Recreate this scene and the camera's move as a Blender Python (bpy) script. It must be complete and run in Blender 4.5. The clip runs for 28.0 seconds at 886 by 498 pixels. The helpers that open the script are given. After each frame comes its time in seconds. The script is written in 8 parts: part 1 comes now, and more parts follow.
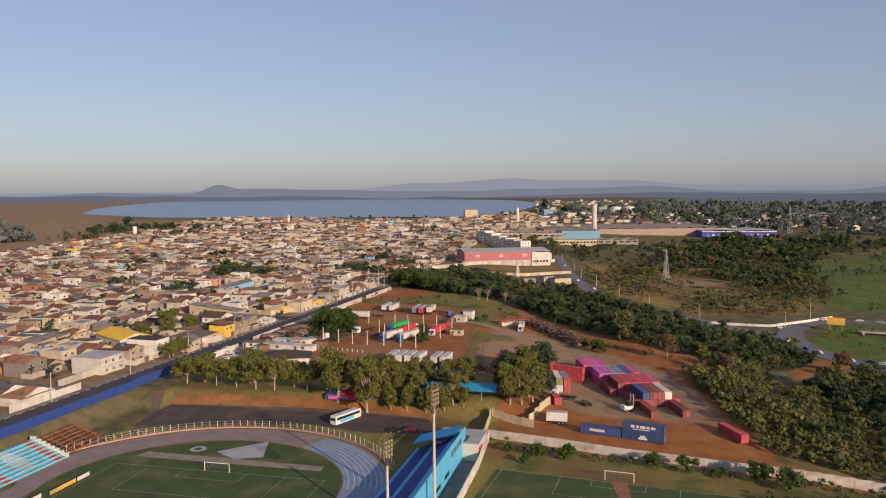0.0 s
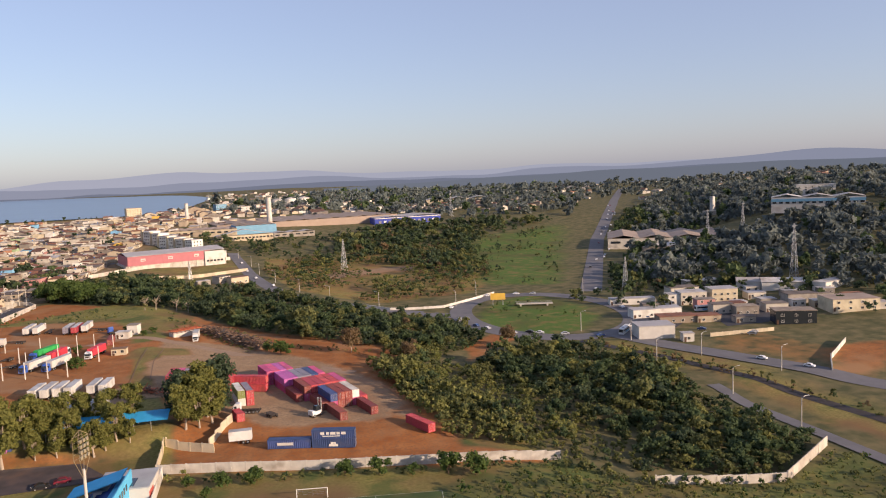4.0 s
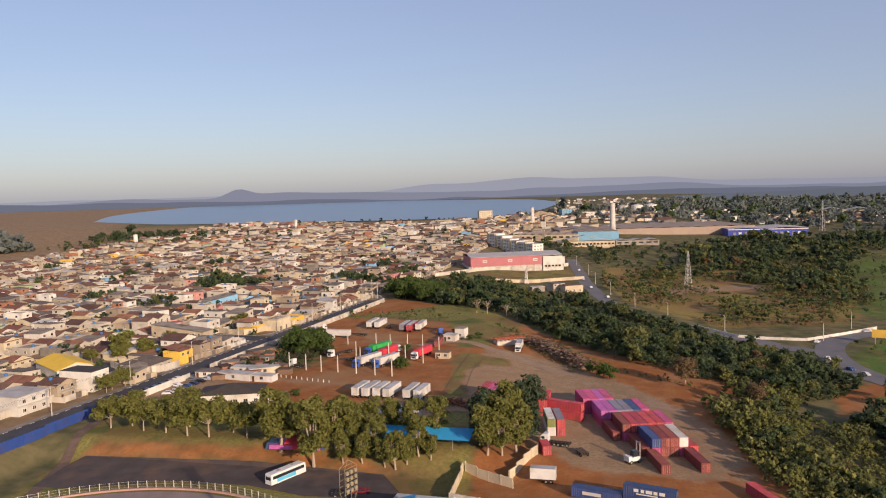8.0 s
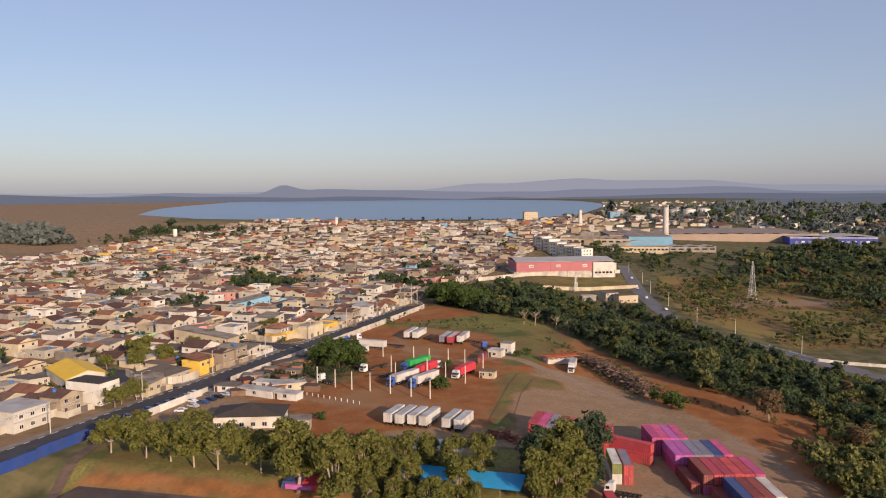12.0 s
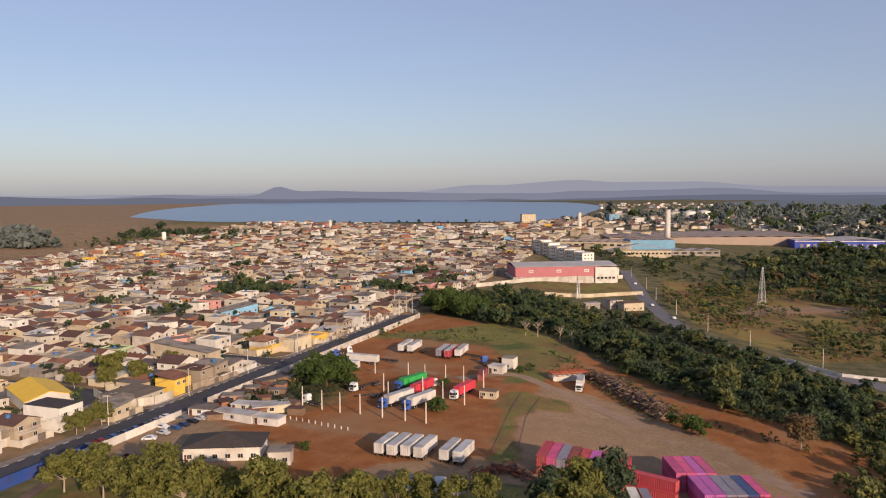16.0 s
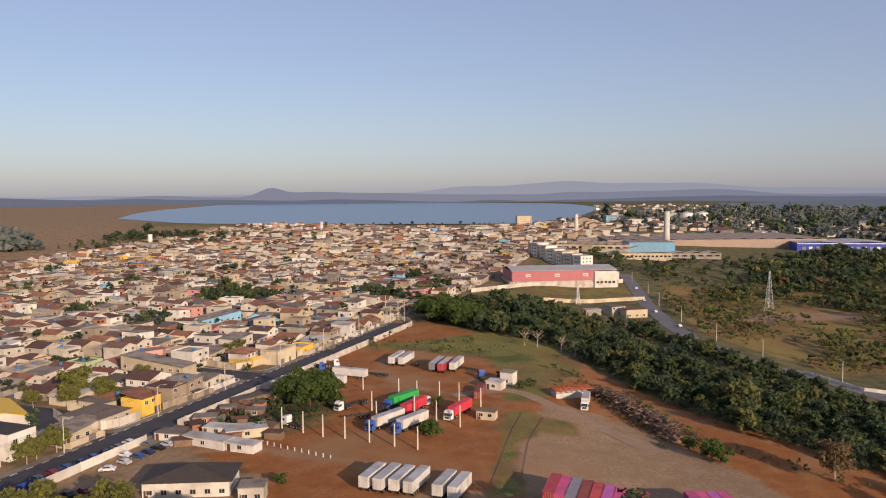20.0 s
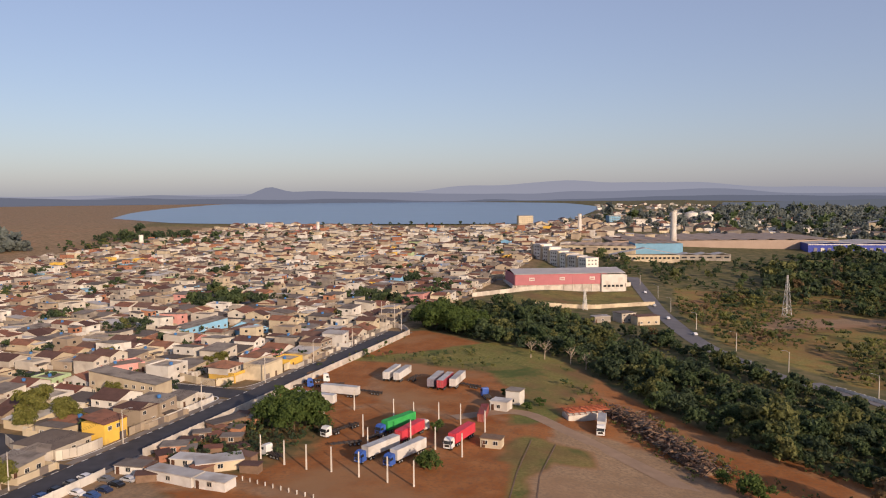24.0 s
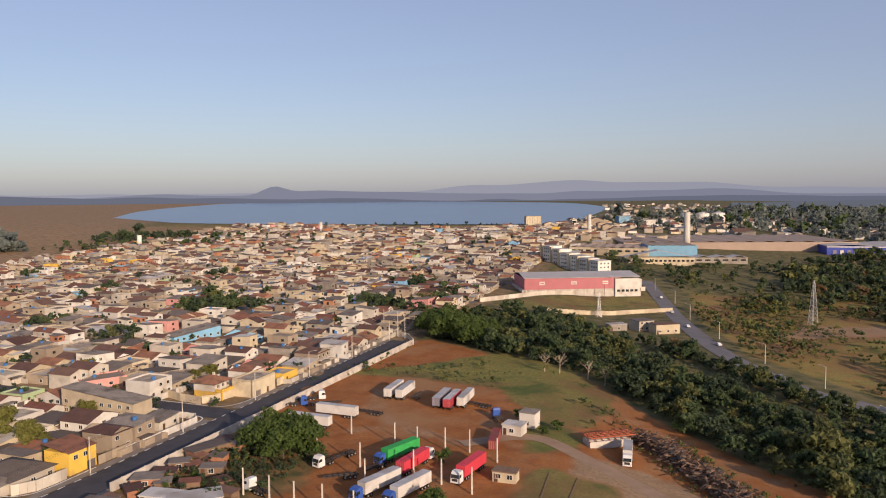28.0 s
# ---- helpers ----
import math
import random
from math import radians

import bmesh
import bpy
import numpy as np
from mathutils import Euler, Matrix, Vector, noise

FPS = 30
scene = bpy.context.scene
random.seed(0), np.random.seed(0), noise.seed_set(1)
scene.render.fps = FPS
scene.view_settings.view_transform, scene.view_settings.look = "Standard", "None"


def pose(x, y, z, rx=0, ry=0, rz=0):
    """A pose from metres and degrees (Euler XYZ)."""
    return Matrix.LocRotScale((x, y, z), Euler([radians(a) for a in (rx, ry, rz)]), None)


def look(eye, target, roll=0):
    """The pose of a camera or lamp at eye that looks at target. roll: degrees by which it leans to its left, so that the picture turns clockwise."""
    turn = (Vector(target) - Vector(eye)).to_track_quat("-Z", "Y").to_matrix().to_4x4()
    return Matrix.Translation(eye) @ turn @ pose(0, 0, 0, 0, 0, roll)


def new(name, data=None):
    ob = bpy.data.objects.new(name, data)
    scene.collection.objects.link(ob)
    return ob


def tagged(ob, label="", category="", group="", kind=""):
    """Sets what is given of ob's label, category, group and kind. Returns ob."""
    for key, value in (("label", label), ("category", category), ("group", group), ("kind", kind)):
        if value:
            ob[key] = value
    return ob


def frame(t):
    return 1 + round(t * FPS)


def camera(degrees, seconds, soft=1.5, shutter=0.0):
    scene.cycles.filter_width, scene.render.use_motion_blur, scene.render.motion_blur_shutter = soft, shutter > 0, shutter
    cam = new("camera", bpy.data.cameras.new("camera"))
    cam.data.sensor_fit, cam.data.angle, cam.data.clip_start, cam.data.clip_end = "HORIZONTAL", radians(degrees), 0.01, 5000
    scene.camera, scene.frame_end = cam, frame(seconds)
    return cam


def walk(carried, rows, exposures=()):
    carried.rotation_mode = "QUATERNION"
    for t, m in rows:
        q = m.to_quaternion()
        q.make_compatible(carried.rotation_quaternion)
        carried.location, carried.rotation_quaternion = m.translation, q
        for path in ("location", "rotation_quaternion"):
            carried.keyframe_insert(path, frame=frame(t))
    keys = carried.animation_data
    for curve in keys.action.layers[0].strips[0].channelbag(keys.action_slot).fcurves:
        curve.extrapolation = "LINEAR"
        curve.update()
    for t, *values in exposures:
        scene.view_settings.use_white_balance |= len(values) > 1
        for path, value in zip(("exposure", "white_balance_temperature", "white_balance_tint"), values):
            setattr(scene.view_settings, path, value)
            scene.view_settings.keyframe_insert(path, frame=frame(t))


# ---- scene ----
cam = camera(60.9, 28.0, soft=1.1)
PATH = [
    (0, (-6.021, -3.282, 74.939), (-6.101, -1.289, 74.787), -0.5),
    (0.5, (-6.478, -1.910, 75.072), (-6.271, 0.073, 74.916), -0.6),
    (1, (-6.992, -0.874, 75.310), (-6.584, 1.077, 75.147), -0.8),
    (1.5, (-7.038, -0.326, 75.246), (-6.563, 1.609, 75.080), -0.9),
    (2, (-7.173, 1.253, 75.226), (-6.596, 3.160, 75.053), -1.2),
    (2.5, (-6.147, 4.787, 75.213), (-5.516, 6.676, 75.034), -1.7),
    (3, (-4.965, 7.414, 75.667), (-4.289, 9.287, 75.478), -2.0),
    (3.5, (-3.134, 10.400, 75.925), (-2.419, 12.258, 75.732), -2.3),
    (5.5, (2.018, 23.846, 76.946), (2.783, 25.683, 76.742), -2.4),
    (6, (6.723, 29.125, 76.173), (7.464, 30.971, 75.971), -2.5),
    (6.3, (8.355, 30.280, 76.587), (8.634, 32.253, 76.410), -2.7),
    (6.5, (8.373, 32.931, 75.907), (8.508, 34.920, 75.743), -2.6),
    (7, (9.426, 36.990, 75.667), (9.395, 38.984, 75.513), -2.2),
    (7.5, (9.902, 39.998, 75.802), (9.818, 41.990, 75.649), -2.0),
    (8, (10.056, 43.914, 75.678), (9.911, 45.903, 75.528), -1.6),
    (8.5, (10.242, 47.821, 75.493), (10.055, 49.807, 75.344), -1.3),
    (9, (9.794, 51.662, 75.157), (9.581, 53.645, 75.010), -1.0),
    (10, (8.626, 59.896, 75.448), (8.398, 61.877, 75.298), -0.8),
    (11, (7.187, 68.325, 75.894), (6.940, 70.304, 75.742), -0.6),
    (12, (5.530, 76.834, 75.997), (5.275, 78.812, 75.847), -0.5),
    (12.5, (5.166, 79.243, 76.386), (4.909, 81.221, 76.235), -0.4),
    (14.5, (3.302, 92.243, 76.331), (3.050, 94.222, 76.184), -0.5),
    (15, (2.741, 95.227, 76.469), (2.495, 97.207, 76.322), -0.5),
    (16, (2.048, 100.728, 76.678), (1.804, 102.708, 76.532), -0.5),
    (17, (1.099, 106.826, 76.570), (0.857, 108.806, 76.427), -0.5),
    (18, (0.651, 111.888, 76.573), (0.416, 113.869, 76.431), -0.5),
    (19, (-0.302, 118.998, 76.622), (-0.532, 120.979, 76.481), -0.5),
    (20, (-0.590, 123.664, 76.744), (-0.818, 125.645, 76.601), -0.5),
    (21, (-1.421, 131.550, 76.669), (-1.646, 133.532, 76.526), -0.5),
    (21.5, (-1.557, 133.653, 76.782), (-1.781, 135.635, 76.638), -0.5),
    (23.5, (-3.096, 146.992, 76.934), (-3.321, 148.974, 76.790), -0.5),
    (24, (-3.709, 150.542, 76.962), (-3.936, 152.524, 76.817), -0.5),
    (25, (-4.546, 156.802, 77.123), (-4.777, 158.783, 76.978), -0.5),
    (26, (-4.909, 163.120, 77.410), (-5.148, 165.100, 77.264), -0.5),
    (27, (-6.200, 169.462, 77.349), (-6.440, 171.442, 77.203), -0.4),
    (28, (-7.131, 175.464, 77.237), (-7.372, 177.444, 77.091), -0.4),
]
walk(cam, [(t, look(eye, target, roll)) for t, eye, target, roll in PATH], [(0, 0.10, 6550, 19), (1.0, 0.42, 6550, 19), (3.0, 0.56, 6550, 19), (6.0, 0.61, 6550, 19), (7.0, 0.31, 6550, 19), (28, 0.22, 6550, 19)])

# ---- world, sun, exposure ----
SUN_EL, SUN_AZ = radians(16.5), radians(142)
world = bpy.data.worlds.new("world")
scene.world = world
world.use_nodes = True
wn = world.node_tree
wn.nodes.clear()
w_out, w_bg, w_sky = wn.nodes.new("ShaderNodeOutputWorld"), wn.nodes.new("ShaderNodeBackground"), wn.nodes.new("ShaderNodeTexSky")
w_sky.sky_type, w_sky.sun_disc, w_sky.sun_elevation, w_sky.sun_rotation = "NISHITA", False, SUN_EL, SUN_AZ
w_sky.air_density, w_sky.dust_density, w_sky.ozone_density = 1.0, 1.0, 2.6
w_bg.inputs["Strength"].default_value = 0.12
w_haze = wn.nodes.new("ShaderNodeMix")          # thin even haze over the whole sky
w_haze.data_type = "RGBA"
w_haze.inputs[0].default_value, w_haze.inputs[7].default_value = 0.45, (2.55, 2.7, 3.6, 1)
wn.links.new(w_sky.outputs[0], w_haze.inputs[6])
wn.links.new(w_haze.outputs[2], w_bg.inputs[0])
wn.links.new(w_bg.outputs[0], w_out.inputs[0])
sun = new("sun", bpy.data.lights.new("sun", "SUN"))
sun.data.energy, sun.data.angle, sun.data.color = 4.3, radians(0.6), (1.0, 0.79, 0.56)
to_sun = Vector((math.sin(SUN_AZ) * math.cos(SUN_EL), math.cos(SUN_AZ) * math.cos(SUN_EL), math.sin(SUN_EL)))
sun.matrix_world = look(to_sun * 300, (0, 0, 0))


# ---- materials ----
def mat(name, color, rough=0.8, vary=0.25, scale=3.0, fine=30.0, metal=0.0, bump=0.0, tint=0.0, obj=0.0, dirt=None, spec=0.3):
    """A worn surface: base colour varied at two scales, with stains, grain, and a tint by object or by stored attribute."""
    m = bpy.data.materials.new(name)
    m.use_nodes = True
    nt = m.node_tree
    b = nt.nodes["Principled BSDF"]
    N, L = nt.nodes.new, nt.links.new
    b.inputs["Roughness"].default_value, b.inputs["Metallic"].default_value = rough, metal
    b.inputs["Specular IOR Level"].default_value = spec
    geo = N("ShaderNodeNewGeometry")
    n1, n2 = N("ShaderNodeTexNoise"), N("ShaderNodeTexNoise")
    n1.inputs["Scale"].default_value, n1.inputs["Detail"].default_value = 1.0 / scale, 4
    n2.inputs["Scale"].default_value, n2.inputs["Detail"].default_value = 10.0 / fine, 3
    for n in (n1, n2):
        L(geo.outputs["Position"], n.inputs["Vector"])
    hsv = N("ShaderNodeHueSaturation")
    add = N("ShaderNodeMath")
    add.operation = "MULTIPLY_ADD"
    L(n1.outputs[0], add.inputs[0])
    add.inputs[1].default_value, add.inputs[2].default_value = 2.4 * vary, 1 - 1.2 * vary
    add2 = N("ShaderNodeMath")
    add2.operation = "MULTIPLY_ADD"
    L(n2.outputs[0], add2.inputs[0])
    add2.inputs[1].default_value = 1.2 * vary
    sub = N("ShaderNodeMath")
    sub.operation = "SUBTRACT"
    L(add.outputs[0], sub.inputs[0])
    sub.inputs[1].default_value = 0.6 * vary
    L(sub.outputs[0], add2.inputs[2])
    last = add2.outputs[0]
    if obj or tint:
        if obj:
            at, fr = N("ShaderNodeAttribute"), N("ShaderNodeMath")
            at.attribute_name = "tint"
            fr.operation = "ADD"
            L(N("ShaderNodeObjectInfo").outputs["Random"], fr.inputs[0]), L(at.outputs["Fac"], fr.inputs[1])
            fr2 = N("ShaderNodeMath")
            fr2.operation = "FRACT"
            L(fr.outputs[0], fr2.inputs[0])
            src = fr2.outputs[0]
        else:
            at = N("ShaderNodeAttribute")
            at.attribute_name = "tint"
            src = at.outputs["Fac"]
        k = N("ShaderNodeMath")
        k.operation = "MULTIPLY_ADD"
        L(src, k.inputs[0])
        k.inputs[1].default_value, k.inputs[2].default_value = 2 * (obj or tint), 1 - (obj or tint)
        mul = N("ShaderNodeMath")
        mul.operation = "MULTIPLY"
        L(last, mul.inputs[0]), L(k.outputs[0], mul.inputs[1])
        last = mul.outputs[0]
        h = N("ShaderNodeMath")
        h.operation = "MULTIPLY_ADD"
        L(src, h.inputs[0])
        h.inputs[1].default_value, h.inputs[2].default_value = 0.06 * (obj or tint), 0.5 - 0.03 * (obj or tint)
        L(h.outputs[0], hsv.inputs["Hue"])
    L(last, hsv.inputs["Value"])
    hsv.inputs["Color"].default_value = (*color, 1)
    col = hsv.outputs[0]
    if dirt:
        n3, ramp, mx = N("ShaderNodeTexNoise"), N("ShaderNodeMapRange"), N("ShaderNodeMix")
        n3.inputs["Scale"].default_value, n3.inputs["Detail"].default_value = 0.6 / scale, 6
        L(geo.outputs["Position"], n3.inputs["Vector"])
        L(n3.outputs[0], ramp.inputs[0])
        ramp.inputs[1].default_value, ramp.inputs[2].default_value = 0.5, 0.72
        mx.data_type = "RGBA"
        L(ramp.outputs[0], mx.inputs[0]), L(col, mx.inputs[6])
        mx.inputs[7].default_value = (*dirt, 1)
        col = mx.outputs[2]
    L(col, b.inputs["Base Color"])
    if bump:
        bp = N("ShaderNodeBump")
        bp.inputs["Strength"].default_value, bp.inputs["Distance"].default_value = 0.6, bump
        L(n2.outputs[0], bp.inputs["Height"]), L(bp.outputs[0], b.inputs["Normal"])
    return m


def leaf_mat(name, color, color2):
    """Foliage: two greens mixed by a stored tint, which also holds crown shade, and by patches, dull, with a little
    light passing through.
    """
    m = bpy.data.materials.new(name)
    m.use_nodes = True
    nt = m.node_tree
    b = nt.nodes["Principled BSDF"]
    N, L = nt.nodes.new, nt.links.new
    b.inputs["Roughness"].default_value, b.inputs["Specular IOR Level"].default_value = 0.7, 0.15
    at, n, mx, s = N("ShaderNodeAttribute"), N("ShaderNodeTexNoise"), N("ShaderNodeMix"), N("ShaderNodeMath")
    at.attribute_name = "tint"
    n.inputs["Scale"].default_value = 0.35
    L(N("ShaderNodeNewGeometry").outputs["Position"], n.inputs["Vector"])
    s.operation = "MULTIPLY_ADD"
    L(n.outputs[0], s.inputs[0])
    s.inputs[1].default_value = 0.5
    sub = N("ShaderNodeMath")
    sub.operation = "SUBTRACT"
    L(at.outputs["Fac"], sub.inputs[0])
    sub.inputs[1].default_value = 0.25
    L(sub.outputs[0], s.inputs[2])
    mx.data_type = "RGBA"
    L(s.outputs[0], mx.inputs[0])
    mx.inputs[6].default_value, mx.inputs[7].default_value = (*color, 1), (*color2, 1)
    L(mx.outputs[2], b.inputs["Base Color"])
    tr, ad = N("ShaderNodeBsdfTranslucent"), N("ShaderNodeMixShader")
    L(mx.outputs[2], tr.inputs[0])
    ad.inputs[0].default_value = 0.4
    out = nt.nodes["Material Output"]
    L(b.outputs[0], ad.inputs[1]), L(tr.outputs[0], ad.inputs[2]), L(ad.outputs[0], out.inputs[0])
    return m


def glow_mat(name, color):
    """A far ridge that stands as a plain backdrop; haze and daylight are put into its glow."""
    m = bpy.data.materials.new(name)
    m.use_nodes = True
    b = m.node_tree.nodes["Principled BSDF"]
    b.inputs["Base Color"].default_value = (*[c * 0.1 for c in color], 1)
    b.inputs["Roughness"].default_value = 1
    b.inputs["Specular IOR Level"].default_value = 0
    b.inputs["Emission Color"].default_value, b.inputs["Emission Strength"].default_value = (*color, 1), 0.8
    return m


M = dict(
    white=mat("white_paint", (0.62, 0.59, 0.53), 0.7, 0.15, 4, dirt=(0.42, 0.37, 0.31), obj=0.16),
    offwhite=mat("off_white_plaster", (0.50, 0.455, 0.38), 0.8, 0.18, 4, dirt=(0.35, 0.30, 0.25), obj=0.2),
    cream=mat("cream_plaster", (0.51, 0.43, 0.30), 0.8, 0.18, 4, dirt=(0.36, 0.29, 0.21), obj=0.18),
    yellow=mat("yellow_paint", (0.72, 0.46, 0.08), 0.7, 0.15, 4, dirt=(0.42, 0.28, 0.1), obj=0.1),
    beige=mat("beige_plaster", (0.34, 0.275, 0.20), 0.8, 0.2, 4, dirt=(0.25, 0.195, 0.145), obj=0.22),
    grey=mat("bare_cement_render", (0.26, 0.23, 0.195), 0.9, 0.22, 3, dirt=(0.18, 0.15, 0.125), obj=0.25),
    pinkwall=mat("faded_pink_plaster", (0.55, 0.27, 0.24), 0.8, 0.18, 4, obj=0.1),
    skyblue=mat("light_blue_paint", (0.20, 0.42, 0.60), 0.7, 0.18, 4, obj=0.1),
    brickwall=mat("unplastered_clay_block", (0.36, 0.17, 0.10), 0.9, 0.25, 3, bump=0.02, obj=0.15),
    green=mat("pale_green_plaster", (0.36, 0.46, 0.26), 0.8, 0.18, 4, obj=0.1),
    tile=mat("clay_roof_tile", (0.235, 0.105, 0.065), 0.85, 0.3, 2.5, 8, bump=0.03, dirt=(0.12, 0.07, 0.05), obj=0.3),
    tilebrown=mat("weathered_brown_roof_tile", (0.125, 0.070, 0.054), 0.9, 0.3, 2.5, 8, bump=0.03, obj=0.35),
    fibre=mat("fibre_cement_sheet", (0.19, 0.16, 0.135), 0.9, 0.3, 3, 8, bump=0.02, dirt=(0.105, 0.085, 0.072), obj=0.45),
    slab=mat("flat_concrete_roof", (0.34, 0.28, 0.215), 0.9, 0.3, 3, dirt=(0.19, 0.155, 0.125), obj=0.35),
    zinc=mat("metal_roof_sheet", (0.50, 0.47, 0.43), 0.6, 0.2, 4, metal=0.1, dirt=(0.33, 0.28, 0.23), obj=0.2),
    glass=mat("dark_window_glass", (0.025, 0.03, 0.035), 0.15, 0.1, 3, spec=0.6),
    door=mat("brown_wood_door", (0.10, 0.05, 0.03), 0.6, 0.2, 1),
    gate=mat("painted_steel_gate", (0.17, 0.14, 0.12), 0.5, 0.2, 1, obj=0.25),
    tank=mat("blue_water_tank_plastic", (0.05, 0.17, 0.40), 0.5, 0.15, 1),
    concrete=mat("weathered_concrete", (0.50, 0.46, 0.40), 0.9, 0.22, 3, dirt=(0.27, 0.23, 0.19), obj=0.08),
    polecon=mat("pole_concrete", (0.52, 0.48, 0.42), 0.9, 0.15, 1, obj=0.08),
    asphalt=mat("asphalt", (0.058, 0.058, 0.066), 0.85, 0.3, 6, bump=0.01),
    asphalt2=mat("old_grey_asphalt", (0.15, 0.145, 0.15), 0.9, 0.25, 8),
    pave=mat("pavement_cement", (0.235, 0.205, 0.175), 0.9, 0.25, 3),
    linepaint=mat("road_line_paint", (0.65, 0.65, 0.62), 0.7, 0.25, 1),
    bluepaint=mat("blue_wall_paint", (0.028, 0.068, 0.26), 0.6, 0.2, 4, dirt=(0.05, 0.06, 0.16), obj=0.06),
    seatblue=mat("turquoise_stand_paint", (0.10, 0.42, 0.56), 0.7, 0.25, 2, dirt=(0.16, 0.34, 0.40)),
    cyan=mat("cyan_wall_paint", (0.10, 0.44, 0.66), 0.6, 0.12, 3),
    seatred=mat("red_stand_paint", (0.50, 0.09, 0.07), 0.7, 0.25, 2, dirt=(0.26, 0.08, 0.06)),
    rust=mat("rusted_orange_steel", (0.34, 0.10, 0.05), 0.85, 0.35, 1),
    track=mat("worn_pinkish_track", (0.26, 0.20, 0.18), 0.9, 0.25, 5, dirt=(0.19, 0.165, 0.16)),
    trackblue=mat("blue_track_coating", (0.19, 0.26, 0.36), 0.85, 0.2, 4, dirt=(0.3, 0.33, 0.38)),
    turf=mat("sports_turf", (0.055, 0.085, 0.026), 0.95, 0.35, 7, 12, dirt=(0.13, 0.12, 0.045)),
    net=mat("galvanised_steel", (0.45, 0.45, 0.44), 0.45, 0.15, 1, metal=0.6),
    dark=mat("black_rubber", (0.015, 0.015, 0.016), 0.85, 0.2, 1),
    chassis=mat("dark_chassis_steel", (0.05, 0.04, 0.035), 0.7, 0.3, 1),
    magenta=mat("magenta_container_paint", (0.50, 0.085, 0.20), 0.55, 0.2, 2, dirt=(0.36, 0.09, 0.15), obj=0.2),
    red=mat("red_container_paint", (0.46, 0.065, 0.075), 0.55, 0.2, 2, dirt=(0.30, 0.07, 0.06), obj=0.2),
    maroon=mat("oxide_red_container_paint", (0.25, 0.062, 0.052), 0.65, 0.25, 2, dirt=(0.17, 0.07, 0.05), obj=0.25),
    violet=mat("violet_container_paint", (0.47, 0.12, 0.36), 0.55, 0.2, 2, dirt=(0.34, 0.12, 0.26), obj=0.14),
    navy=mat("navy_container_paint", (0.045, 0.075, 0.19), 0.5, 0.22, 2, dirt=(0.07, 0.08, 0.14), obj=0.2),
    steelgrey=mat("grey_container_paint", (0.23, 0.21, 0.25), 0.5, 0.2, 2, obj=0.15),
    olive=mat("olive_container_paint", (0.20, 0.22, 0.07), 0.6, 0.2, 2),
    alu=mat("white_trailer_skin", (0.60, 0.58, 0.54), 0.5, 0.12, 3, dirt=(0.40, 0.36, 0.31), obj=0.12),
    aluroof=mat("dusty_trailer_roof", (0.42, 0.42, 0.42), 0.5, 0.2, 3, dirt=(0.28, 0.26, 0.24), obj=0.15),
    truckwhite=mat("white_cab_paint", (0.66, 0.66, 0.64), 0.35, 0.08, 2),
    truckblue=mat("blue_cab_paint", (0.04, 0.10, 0.36), 0.35, 0.1, 2),
    tarpgreen=mat("green_tarpaulin", (0.03, 0.34, 0.08), 0.7, 0.2, 2),
    tarpred=mat("red_trailer_paint", (0.55, 0.05, 0.07), 0.55, 0.15, 2),
    canopy=mat("bright_blue_canopy", (0.03, 0.34, 0.62), 0.6, 0.12, 2),
    bark=mat("bark", (0.11, 0.075, 0.05), 0.95, 0.3, 1),
    barkpale=mat("pale_eucalyptus_bark", (0.36, 0.29, 0.22), 0.9, 0.25, 1),
    scrap=mat("rusty_scrap_metal", (0.12, 0.07, 0.05), 0.85, 0.45, 0.6, 4, obj=0.2),
    wood=mat("weathered_boards", (0.20, 0.13, 0.085), 0.9, 0.3, 1),
    plaza=mat("pale_concrete_slab", (0.36, 0.36, 0.36), 0.85, 0.2, 4),
    pinkfac=mat("rose_metal_cladding", (0.42, 0.145, 0.16), 0.6, 0.12, 8),
    factory=mat("tan_factory_cladding", (0.34, 0.26, 0.205), 0.8, 0.15, 15),
    royal=mat("royal_blue_cladding", (0.045, 0.07, 0.34), 0.5, 0.12, 8),
    bluemetal=mat("pale_blue_cladding", (0.16, 0.33, 0.46), 0.6, 0.12, 6),
    roofgrey=mat("industrial_roof_sheet", (0.40, 0.38, 0.37), 0.6, 0.2, 10),
    roofbrown=mat("old_brown_factory_roof", (0.34, 0.265, 0.21), 0.85, 0.25, 10),
    darkroof=mat("dark_slate_coloured_roof", (0.06, 0.05, 0.045), 0.9, 0.25, 3, 8, bump=0.02),
    water=mat("lake_water", (0.13, 0.20, 0.285), 0.32, 0.12, 160, 900, spec=0.5),
)
CARS = [mat("car_paint_" + n, c, 0.3, 0.05, 1, spec=0.5) for n, c in
        (("silver", (0.42, 0.43, 0.45)), ("white", (0.65, 0.65, 0.65)), ("black", (0.015, 0.015, 0.018)),
         ("grey", (0.12, 0.125, 0.135)), ("blue", (0.03, 0.07, 0.19)), ("wine", (0.17, 0.02, 0.035)), ("navy", (0.02, 0.03, 0.07)))]
LEAF = leaf_mat("leaf_green", (0.046, 0.076, 0.036), (0.118, 0.158, 0.066))
LEAF_LIGHT = leaf_mat("leaf_bright_green", (0.050, 0.088, 0.025), (0.112, 0.158, 0.042))
LEAF_OLIVE = leaf_mat("leaf_olive", (0.078, 0.098, 0.038), (0.205, 0.208, 0.076))
LEAF_DARK = leaf_mat("leaf_dark_green", (0.036, 0.060, 0.036), (0.090, 0.120, 0.062))
